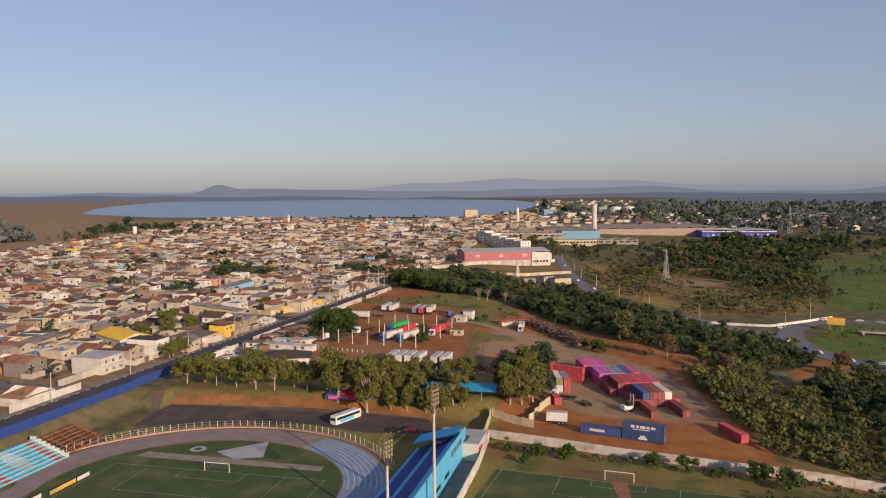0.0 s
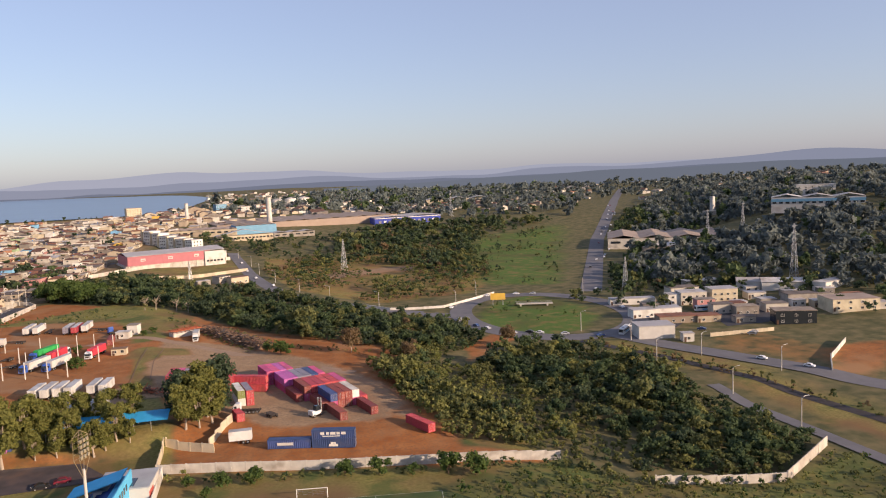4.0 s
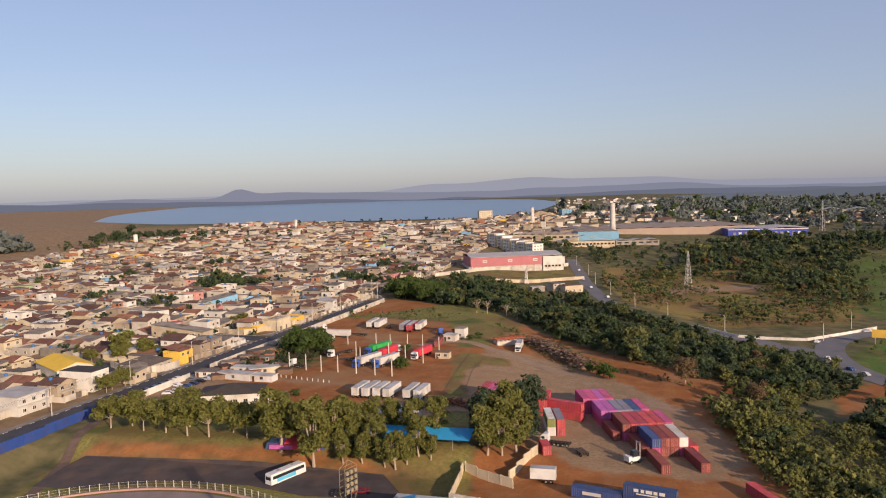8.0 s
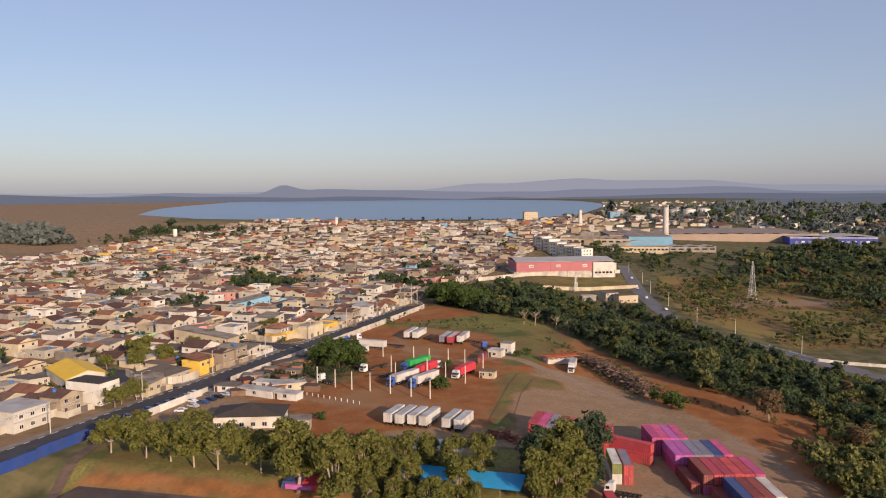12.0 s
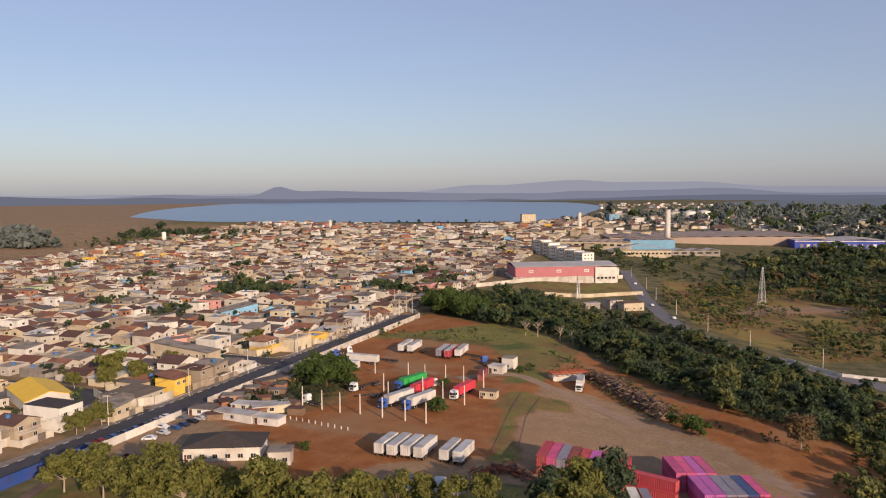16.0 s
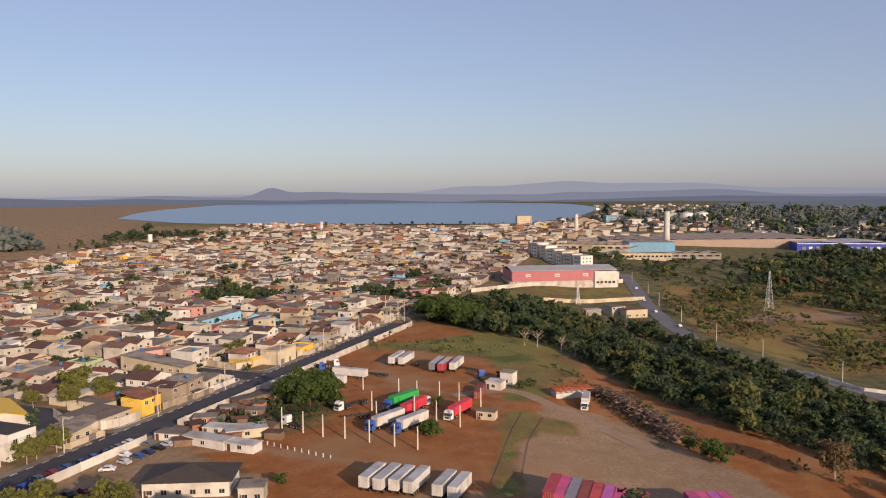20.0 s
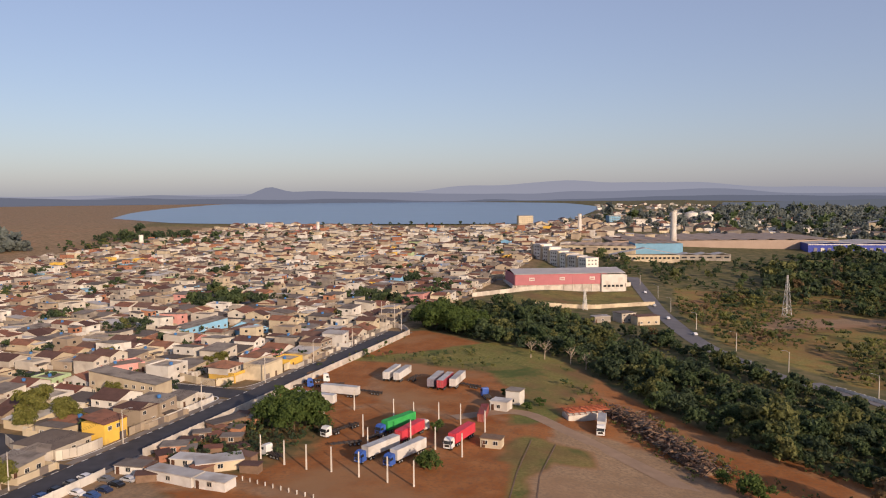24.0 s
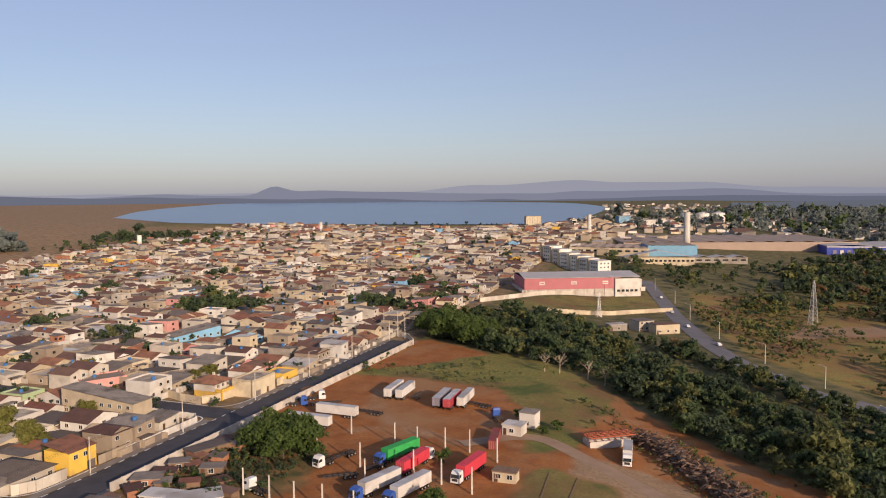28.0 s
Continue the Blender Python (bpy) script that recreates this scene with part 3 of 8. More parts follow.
# haze painted by distance: farther strips glow paler and bluer
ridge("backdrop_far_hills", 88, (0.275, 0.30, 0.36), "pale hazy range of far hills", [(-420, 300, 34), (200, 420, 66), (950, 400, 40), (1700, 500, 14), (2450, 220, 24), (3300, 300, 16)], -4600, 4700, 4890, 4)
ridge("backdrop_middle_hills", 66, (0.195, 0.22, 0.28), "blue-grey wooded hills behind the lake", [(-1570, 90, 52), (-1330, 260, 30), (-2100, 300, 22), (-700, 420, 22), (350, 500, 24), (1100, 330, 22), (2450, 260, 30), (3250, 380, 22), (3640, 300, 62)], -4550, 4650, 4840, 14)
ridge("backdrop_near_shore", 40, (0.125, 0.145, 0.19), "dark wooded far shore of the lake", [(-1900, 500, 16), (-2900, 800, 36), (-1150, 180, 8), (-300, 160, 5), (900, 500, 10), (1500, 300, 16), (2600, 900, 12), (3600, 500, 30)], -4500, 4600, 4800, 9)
# added strip: covers the far plain with painted blue haze
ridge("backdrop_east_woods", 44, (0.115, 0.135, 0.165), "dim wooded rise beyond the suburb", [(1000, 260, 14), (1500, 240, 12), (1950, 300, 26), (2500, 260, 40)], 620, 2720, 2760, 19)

# ---- streets ----
WALL_A, WALL_B = street(0, 0), street(205, 0)


def road(name, pts, width, material, label, up=0.14, off=0.0):
    return single(name, ribbon(pts, width, up, 3.0, off), material, label, "road", kind="structure")


road("road_street", [street(-6, 8.0), street(420, 8.0)], 11.6, M["asphalt"], "dark asphalt street beside a long boundary wall")
road("pavement_wall_side", [street(-6, 1.1), street(205, 1.1)], 1.8, M["pave"], "narrow cement pavement below the boundary wall", 0.26)
CROSS = [285, 192, 127, 43, -52, -140, -230, -320, -410, -500, -590, -680]
BACK = [82, 150, 218, 286, 354, 422, 490, 560]
for a in CROSS:
    far = 560 if a < 250 else 260
    road("road_cross", [street(a, 46 if a == 192 else 14), street(a, far)], 7.0, M["asphalt"] if a in (192, 127) else M["asphalt2"], "asphalt side street between houses", 0.13)
for b in BACK:
    road("road_back", [street(420 if b < 250 else 280, b), street(-690, b)], 6.5, M["asphalt2"], "grey asphalt street between houses", 0.12)
for a0, a1 in ((420, 289), (281, 212), (203, 135), (121, 47), (39, -6)):
    road("pavement_house_side", [street(a0, 15.2), street(a1, 15.2)], 2.6, M["pave"], "cement pavement along the house fronts", 0.28)

road("road_corner", [street(127.5, 13.9), street(127, 40), street(127, 74)], 10.5, M["asphalt"], "wide asphalt mouth of the side street", 0.16)
road("road_corner_near", smooth_line([street(207.5, 13.9), street(207, 30), street(202, 44), street(192, 60)]), 8.0, M["asphalt"], "curved asphalt mouth of the side street", 0.17)
for name, pts in (("kerb_villa", [street(103, 16.5), street(113, 16.6), street(119, 18.5), street(121.4, 23), street(121.6, 34), street(121.6, 56)]),
                  ("kerb_yard", [street(146, 16.6), street(137, 16.8), street(133.6, 19), street(132.8, 24), street(132.8, 40)]),
                  ("kerb_corner_house", [street(180, 16.4), street(196, 16.4), street(201, 18.4), street(203, 23), street(202.4, 34)])):
    single(name, ribbon(smooth_line(pts), 0.5, 0.34), M["linepaint"], "white painted kerb round the street corner", "kerb", kind="structure")
# dashes along the kerb of the street
dash = Mesh()
for i in range(80):
    x, y = street(4 + i * 5.0, 13.6)
    dash.box(x, y, gz(x, y) + 0.2, 0.35, 2.2, 0.02, -STREET_TURN * -1)
single("kerb_marks", dash, M["linepaint"], "broken white kerb marks along the street", "road marking", kind="structure")

VALLEY = smooth_line([(83, 800), (81, 700), (79, 640), (81, 550), (90, 502), (103, 472), (122, 455), (140, 432), (158, 405)])
road("road_valley", VALLEY, 10.5, M["asphalt2"], "grey asphalt road running through the scrub valley")
RING = [(206 + 47 * math.cos(t) * 0.98 + 6 * math.sin(t), 383 + 66 * math.sin(t)) for t in np.linspace(0, 2 * math.pi, 49)]
road("road_roundabout", RING, 13, M["asphalt2"], "wide asphalt roundabout with pale lane marks", 0.18)
AVENUE = [(268, 430), (460, 712), (682, 1004), (1150, 1640)]
road("road_avenue", AVENUE, 14.5, M["asphalt2"], "long straight dual carriageway running to the horizon", 0.2)
road("road_east", [(205, 322), (213, 285), (226, 245), (240, 200), (262, 120), (300, 20)], 12, M["asphalt2"], "grey asphalt road beside a drainage channel", 0.2)
road("road_low", [(187, 226), (183, 204), (181.6, 179), (179.8, 158), (172, 60)], 5, M["asphalt2"], "narrow asphalt service road below the bank", 0.2)
road("road_ring_link", [(160, 400), (135, 432), (112, 470)], 9, M["asphalt2"], "curved asphalt slip road to the roundabout", 0.21)
single("channel", ribbon([(185, 312), (198, 270), (206, 225), (208, 140)], 5.0, 0.1), M["chassis"], "dark drainage channel between grass banks", "channel", kind="structure")
road("path_dirt", smooth_line([(-28, 388), (-8, 396), (8, 380), (30, 352), (52, 318), (70, 292)]), 5.5, mat("packed_dirt", (0.30, 0.205, 0.135), 0.95, 0.2, 4), "packed pale dirt track across the truck yard", 0.09)


# ---- walls ----
def panel_wall(name, pts, height, material, label, step=4.0, post=True, thick=0.22):
    """A boundary wall of separate panels between posts."""
    w = thing(name, pose(0, 0, 0), label, "wall", kind="structure")
    pm = Mesh().box(0, 0, -0.8, step - 0.06, thick, height + 0.8).data("panel")
    cm = Mesh().box(0, 0, -0.8, 0.34, thick + 0.12, height + 0.92).data("post")
    for x, y, h in along(pts, step):
        cx, cy = x + math.cos(radians(h)) * step / 2, y + math.sin(radians(h)) * step / 2
        part("panel", pm, material, w, m=pose(cx, cy, gz(cx, cy), 0, 0, h))
        if post:
            part("post", cm, material, w, m=pose(x, y, gz(x, y), 0, 0, h))
    return w


panel_wall("wall_street", [street(0, 0), street(190, 0)], 2.6, M["concrete"], "long pale concrete panel wall beside the street")
panel_wall("wall_street_end", [street(0, 0), (-70, 545), (-84, 556)], 2.4, M["concrete"], "pale concrete wall closing the street's end")
panel_wall("wall_corner_yard", [street(168, 17.6), street(138, 17.6), street(135, 20), street(134.4, 44)], 1.9, M["white"], "whitewashed yard wall along the side street", 3.4)
panel_wall("wall_car_park", [street(207, -1), street(245, -1)], 2.4, M["white"], "whitewashed wall beside the car park")
panel_wall("wall_blue", [street(245, 0), street(345, 0), street(420, 0)], 3.0, M["bluepaint"], "tall blue painted stadium boundary wall")
panel_wall("wall_pitch", [(-3, 222), (34, 206), (68, 193), (97, 184)], 2.6, M["concrete"], "stained concrete wall between yard and football pitch")
panel_wall("wall_woods", [(112, 162), (146, 153)], 2.4, M["concrete"], "pale concrete wall at the foot of the woods")
panel_wall("wall_woods_end", [(146, 153), (174, 166)], 2.8, M["offwhite"], "cream concrete wall closing the woods")
panel_wall("wall_yard_bend", [(-3, 222), (-0.5, 241), (10, 232.5), (18, 246)], 2.6, M["cream"], "cream wall stepping round the container yard")
panel_wall("wall_factory", [(-43, 671), (10, 712), (75, 752)], 3.0, M["offwhite"], "cream wall in front of the rose warehouse")
panel_wall("wall_meadow", [(-6, 633), (40, 648), (78, 664)], 2.6, M["cream"], "low cream wall across the meadow")
panel_wall("wall_roundabout", [(118, 462), (132, 440), (164, 431), (190, 446), (212, 460)], 1.6, M["white"], "white parapet wall beside the roundabout")



# ---- trees ----


BLOCK_V = np.array([(a, b, c) for a in (-1, 1) for b in (-1, 1) for c in (-1, 1)]) / 1.6
BLOCK_F = np.array([(0, 1, 3), (0, 3, 2), (4, 6, 7), (4, 7, 5), (0, 4, 5), (0, 5, 1), (2, 3, 7), (2, 7, 6), (0, 2, 6), (0, 6, 4), (1, 5, 7), (1, 7, 3)])


def crown_arrays(rng, lumps, leaves, size, squash=0.8):
    """Corner, face and tint arrays of a crown: three-cornered leaf sprays spread unevenly over lumps. lumps: centre and radius."""
    V, T = [], []
    total = sum(r * r for *_, r in lumps)
    for x, y, z, r in lumps:
        n = max(8, int(leaves * r * r / total))
        d = rng.normal(size=(n, 3))
        d /= np.linalg.norm(d, axis=1)[:, None]
        d[:, 2] = np.where(d[:, 2] < -0.5, -d[:, 2], d[:, 2])
        ph = rng.uniform(0, 6.28, 3)
        bumpy = 1 + 0.13 * (np.sin(5 * d[:, 0] + ph[0]) + np.sin(6 * d[:, 1] + ph[1]) + np.sin(5 * d[:, 2] + ph[2]))
        rad = r * bumpy * (0.62 + 0.46 * rng.random(n) ** 0.7)
        c = np.array([x, y, z]) + d * rad[:, None] * np.array([1, 1, squash])
        nrm = d * 0.8 + rng.normal(size=(n, 3)) * 0.55
        nrm[:, 2] += 0.25
        nrm /= np.linalg.norm(nrm, axis=1)[:, None]
        a = np.cross(nrm, rng.normal(size=(n, 3)))
        a /= np.linalg.norm(a, axis=1)[:, None]
        b = np.cross(nrm, a)
        s = size * (0.5 + 1.0 * rng.random(n))[:, None]
        bend = nrm * s * 0.3
        V.append(np.stack([c - a * s - b * s * 0.5 - bend, c + a * s - b * s * 0.5, c + b * s], 1).reshape(-1, 3))
        # random tint, plus top light put in: upward sprays come out lighter
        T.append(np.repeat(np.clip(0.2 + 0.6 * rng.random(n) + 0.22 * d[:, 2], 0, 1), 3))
    V, T = np.concatenate(V), np.concatenate(T)
    F = np.arange(len(V)).reshape(-1, 3)
    return V, F, T


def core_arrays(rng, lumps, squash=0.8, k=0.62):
    """Closed lumps inside a crown, tinted dark to stand in for its inner shade."""
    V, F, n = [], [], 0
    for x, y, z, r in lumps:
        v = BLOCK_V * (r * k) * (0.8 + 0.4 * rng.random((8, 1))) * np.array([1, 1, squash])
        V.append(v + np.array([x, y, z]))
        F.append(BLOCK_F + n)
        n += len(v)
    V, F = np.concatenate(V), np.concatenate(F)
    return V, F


def lumps_for(rng, height, spread, n, low=0.42, big=0.30):
    out = [(0, 0, height * 0.74, spread * 0.55)]
    for i in range(n):
        t = 2.4 * i + rng.random()
        d = spread * (0.35 + 0.55 * rng.random())
        r = spread * (big + 0.26 * rng.random())
        out.append((d * math.cos(t), d * math.sin(t), height * (low + (0.92 - low) * rng.random()) , r))
    return out


def tree_meshes(seed, height, spread, n, leaves, size, leaf, bark, low=0.42, lean=0.0):
    """Trunk with limbs, and a crown of leaf sprays over lumps tinted dark as inner shade."""
    rng = np.random.default_rng(seed)
    L = lumps_for(rng, height, spread, n, low)
    trunk = Mesh()
    r0 = 0.028 * height
    fork = (lean, 0.2, height * low * 0.8)
    trunk.bar((0, 0, -0.4), (lean * 0.5, 0.1, fork[2] * 0.5), r0, 7, r0 * 0.8)
    trunk.bar((lean * 0.5, 0.1, fork[2] * 0.5), fork, r0 * 0.8, 7, r0 * 0.65)
    for x, y, z, r in L:
        trunk.bar(fork, (x * 0.7, y * 0.7, z), r0 * 0.36, 5, r0 * 0.08)
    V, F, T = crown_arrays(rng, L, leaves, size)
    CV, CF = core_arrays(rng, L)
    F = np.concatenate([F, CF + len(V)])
    # low tint paints the shade inside the crown
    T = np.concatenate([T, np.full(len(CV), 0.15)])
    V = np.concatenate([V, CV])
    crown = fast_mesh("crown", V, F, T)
    crown.materials.append(leaf)
    tm = trunk.data("trunk")
    tm.materials.append(bark)
    return tm, crown


def tree(kind, x, y, scale, turn, label, group="", name="tree"):
    tm, cm = kind
    t = thing(name, at_ground(x, y, turn) @ Matrix.Diagonal((scale, scale, scale * (0.92 + 0.16 * ((x * 7.3 + y * 3.1) % 1)), 1)), label, "tree", group)
    part("trunk", tm, None, t)
    part("crown", cm, None, t)
    return t


K_ROUND = [tree_meshes(s, 8.5, 3.9, 14, 3300, 0.29, LEAF_SUNNY, M["barkpale"], 0.42, 0.3 * (s % 3 - 1)) for s in (1, 2, 3)]
K_TALL = [tree_meshes(s, 14, 3.4, 30, 4600, 0.30, LEAF_SUNNY, M["barkpale"], 0.24, 0.3) for s in (11, 12)]
K_DARK = [tree_meshes(s, 13, 3.9, 24, 4200, 0.34, LEAF_DARK, M["bark"], 0.14) for s in (21, 22)]
K_BRIGHT = [tree_meshes(s, 8, 4.6, 13, 2800, 0.32, LEAF_LIGHT, M["bark"], 0.3) for s in (31, 32)]
K_BUSH = [tree_meshes(s, 3.2, 2.0, 7, 700, 0.21, LEAF_LIGHT, M["bark"], 0.25) for s in (41, 42)]


def bare_tree(x, y, h, label):
    rng = random.Random(int(x * 31 + y))
    t = thing("bare_tree", at_ground(x, y), label, "tree", "bare trees")
    tr, br = Mesh(), Mesh()
    tr.bar((0, 0, -0.3), (0.2, 0, h * 0.4), 0.24, 6, 0.18)
    for i in range(9):
        a, d = i * 2.4, h * (0.16 + 0.14 * rng.random())
        p = Vector((0.2, 0, h * (0.32 + 0.03 * i)))
        q = p + Vector((math.cos(a) * d, math.sin(a) * d, h * (0.2 + 0.14 * rng.random())))
        br.bar(p, q, 0.10, 5, 0.05)
        for k in range(5):
            o = p.lerp(q, 0.45 + 0.13 * k)
            e = o + Vector((rng.uniform(-1, 1), rng.uniform(-1, 1), rng.uniform(0.3, 1.1))) * h * 0.11
            br.bar(o, e, 0.045, 4, 0.015)
            br.bar(e, e + Vector((rng.uniform(-1, 1), rng.uniform(-1, 1), rng.uniform(0.2, 1))) * h * 0.06, 0.02, 3, 0.008)
    part("trunk", tr, M["barkpale"], t)
    part("branch_crown", br, M["barkpale"], t)


def woods(name, label, spots, leafs, seed, leaves=240, size=0.62, lumps=6):
    """Trees that nobody could count, joined. spots: x, y, height scale."""
    rng = np.random.default_rng(seed)
    kinds = []
    for i in range(7):
        h, sp = 6.0 + 4.0 * rng.random(), 2.6 + 1.8 * rng.random()
        L = lumps_for(rng, h, sp, lumps, 0.25, 0.22)
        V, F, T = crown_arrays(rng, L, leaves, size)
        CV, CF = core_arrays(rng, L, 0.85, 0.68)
        # inner lumps take a low tint as painted crown shade
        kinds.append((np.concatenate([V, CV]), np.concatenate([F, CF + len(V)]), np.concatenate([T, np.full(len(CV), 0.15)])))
    groups = {i: ([], [], [], 0) for i in range(len(leafs))}
    for x, y, s in spots:
        k = kinds[rng.integers(len(kinds))]
        g = int(rng.choice(len(leafs), p=np.array([w for _, w in leafs]) / sum(w for _, w in leafs)))
        t = rng.random() * 6.28
        c, sn = math.cos(t), math.sin(t)
        sc = s * (0.75 + 0.55 * rng.random())
        V = k[0] * sc * np.array([1, 1, 0.85 + 0.35 * rng.random()])
        V = np.stack([V[:, 0] * c - V[:, 1] * sn + x, V[:, 0] * sn + V[:, 1] * c + y, V[:, 2] + gz(x, y) - 0.8 * sc], 1)
        A, B, C, n = groups[g]
        A.append(V), B.append(k[1] + n), C.append(np.clip(k[2] + rng.uniform(-0.22, 0.22), 0, 1))
        groups[g] = (A, B, C, n + len(V))
    for g, (leaf, _) in enumerate(leafs):
        A, B, C, n = groups[g]
        if n:
            me = fast_mesh(name, np.concatenate(A), np.concatenate(B), np.concatenate(C))
            single(name, me, leaf, label, "trees", kind="stuff")


def scatter(poly, gap, seed, lo=0.7, hi=1.2, avoid=(), clump=None):
    """Uneven spots inside a polygon."""
    rng = np.random.default_rng(seed)
    xs, ys = [p[0] for p in poly], [p[1] for p in poly]
    X, Y = np.meshgrid(np.arange(min(xs), max(xs), gap), np.arange(min(ys), max(ys), gap))
    X, Y = X + rng.uniform(-0.45, 0.45, X.shape) * gap, Y + rng.uniform(-0.45, 0.45, Y.shape) * gap
    k = inside(X, Y, poly)
    for line, w in avoid:
        for (ax, ay), (bx, by) in zip(line, line[1:]):
            n = (bx - ax) ** 2 + (by - ay) ** 2
            t = np.clip(((X - ax) * (bx - ax) + (Y - ay) * (by - ay)) / n, 0, 1)
            k &= np.hypot(X - ax - t * (bx - ax), Y - ay - t * (by - ay)) > w
    out = [(x, y, (lo + (hi - lo) * rng.random() ** 1.6) * (1 + 0.55 * noise.noise(Vector((x * 0.045, y * 0.04, 7.5))))) for x, y in zip(X[k], Y[k])]
    if clump is not None:
        out = [p for p in out if noise.noise(Vector((p[0] * 0.03, p[1] * 0.018, seed))) + 0.5 * noise.noise(Vector((p[0] * 0.11, p[1] * 0.07, seed))) > clump]
    return out


ROADS = [([(118, 297), (138, 311), (160, 336)], 11), (VALLEY, 9), (RING, 11), (AVENUE, 11), ([(205, 322), (213, 285), (226, 245), (240, 200), (262, 120)], 10), ([(196, 320), (186, 250), (181, 200), (178, 150)], 7)]
CLEAR = [([(442, 665), (542, 598)], 44), ([(424, 636), (524, 569)], 40), ([(573, 577), (627, 519)], 24), ([(556, 552), (610, 494)], 26), ([(640, 735), (622, 712)], 16), ([(349, 359), (336, 342)], 22), ([(376, 366), (368, 352)], 7), ([(700, 640), (680, 616)], 26)]
MIX = [(LEAF, 4), (LEAF_DARK, 3), (LEAF_OLIVE, 2.2), (LEAF_DRY, 0.08)]
BELT = [(-62, 552), (-26, 513), (18, 476), (32, 440), (37, 420), (49, 395), (63, 370), (77, 348), (104, 324), (150, 320), (150, 345), (128, 400), (112, 440), (90, 476), (72, 515), (60, 545), (24, 585), (-29, 622), (-82, 618)]
GLADE = [(30, 572), (44, 540), (58, 500), (72, 462), (88, 432), (104, 420)]
woods("woodland_belt", "dense dark green woodland along the stream", scatter(BELT, 4.9, 5, 0.6, 1.0, ROADS + [(GLADE, 7.5)]), MIX, 6, 330, 0.46, 9)
woods("glade_scrub", "low yellow-green scrub between the woodland and the road", scatter(BELT, 4.2, 85, 0.14, 0.42, ROADS, -0.1), [(GRASSY, 3), (LEAF_OLIVE, 3), (LEAF, 2)], 86, 60, 0.5, 4)
EAST_SLOPE = [(100, 345), (84, 300), (82, 255), (80, 210), (100, 190), (112, 170), (122, 186), (122, 230), (120, 280), (128, 320)]
woods("woodland_slope", "overgrown yellow-green thicket beside the yard", scatter(EAST_SLOPE, 3.3, 7, 0.22, 0.66, ROADS), [(LEAF, 1.5), (LEAF_OLIVE, 4), (GRASSY, 6)], 8, 220, 0.36, 8)
EAST = [(122, 186), (112, 170), (116, 168), (146, 157), (172, 170), (176, 205), (180, 240), (176, 290), (160, 315), (135, 330), (128, 320), (120, 280), (122, 230)]
woods("woodland_east", "thick green scrub woodland below the bank", scatter(EAST, 4.3, 107, 0.45, 0.9, ROADS), [(LEAF, 4), (LEAF_OLIVE, 3), (LEAF_DARK, 2), (GRASSY, 1)], 108, 330, 0.44, 9)
woods("scrub", "low scattered scrub on dry grass", scatter(SCRUB, 5.0, 9, 0.15, 0.85, ROADS, -0.10), [(LEAF, 2), (LEAF_OLIVE, 4), (GRASSY, 2), (LEAF_DRY, 1.2)], 10, 110, 0.46, 5)
MID = [(150, 770), (330, 1000), (520, 900), (345, 790), (255, 590), (215, 600), (330, 800)]
woods("woodland_mid", "wooded valley side", scatter(MID, 11, 11, 0.7, 1.4, ROADS, -0.25), MIX, 12, 110, 0.9, 6)
FARW = [(560, 930), (420, 1000), (300, 1280), (420, 1700), (900, 1700), (760, 1180), (640, 1010)]
woods("woodland_far", "far dark woods between buildings", scatter(FARW, 20, 13, 0.9, 1.6, ROADS, -0.15), [(LEAF_HAZED, 4), (LEAF, 1)], 14, 36, 2.0, 4)
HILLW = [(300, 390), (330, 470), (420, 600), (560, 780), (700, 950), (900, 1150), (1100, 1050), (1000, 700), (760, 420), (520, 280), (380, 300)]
woods("woodland_hill", "dark woods covering the hillside", scatter(HILLW, 13, 15, 1.1, 1.7, ROADS + CLEAR), [(LEAF_HAZED, 8), (LEAF, 1)], 16, 96, 1.05, 6)
VALW = [(120, 720), (190, 800), (269, 947), (422, 940), (340, 770), (246, 530), (225, 520), (232, 600), (205, 690)]
woods("woodland_valley", "scattered trees down the valley side", scatter(VALW, 9, 17, 0.6, 1.3, ROADS, -0.1), MIX, 18, 110, 0.85, 6)
AVE = [(276, 424), (288, 438), (468, 700), (640, 915), (720, 960), (560, 640), (420, 470), (330, 400)]
woods("woodland_avenue", "trees standing beside the avenue", scatter(AVE, 8, 19, 0.6, 1.15, ROADS + CLEAR + [([(372, 540), (400, 610)], 22)]), [(LEAF, 4), (LEAF_DARK, 3), (LEAF_OLIVE, 1)], 20, 80, 0.95, 6)
MEAD = [(344, 800), (520, 880), (268, 470), (225, 500), (250, 600)]
woods("meadow_bushes", "scattered bushes on the green meadow", scatter(MEAD, 7, 23, 0.12, 0.7, ROADS, 0.12), MIX, 24, 50, 0.75, 4)
RIDGEW = [(430, 1150), (900, 1200), (1500, 1200), (2600, 1700), (2300, 2800), (1200, 2900), (560, 2300)]
woods("woodland_ridge", "far grey-green woods along the ridge", scatter(RIDGEW, 50, 61, 1.2, 1.9, ROADS), [(LEAF_HAZED, 1)], 62, 40, 2.1, 3)


# ---- the town ----
WALLS = ["white"] * 8 + ["offwhite"] * 10 + ["cream"] * 9 + ["beige"] * 6 + ["grey"] * 6 + ["brickwall"]
ROOFS = ["tile"] * 5 + ["tilebrown"] * 6 + ["fibre"] * 8 + ["slab"] * 4 + ["zinc"] * 2
WINDOW = Mesh().box(0, 0, 0, 1.3, 0.10, 1.1).data("window")
WFRAME = Mesh()
for bx, bz, sx, sz in ((-0.7, -0.06, 0.12, 1.22), (0.7, -0.06, 0.12, 1.22), (0, 1.1, 1.5, 0.1), (0, -0.1, 1.6, 0.1), (0, 0, 0.06, 1.1)):
    WFRAME.box(bx, 0.03, bz, sx, 0.14, sz)
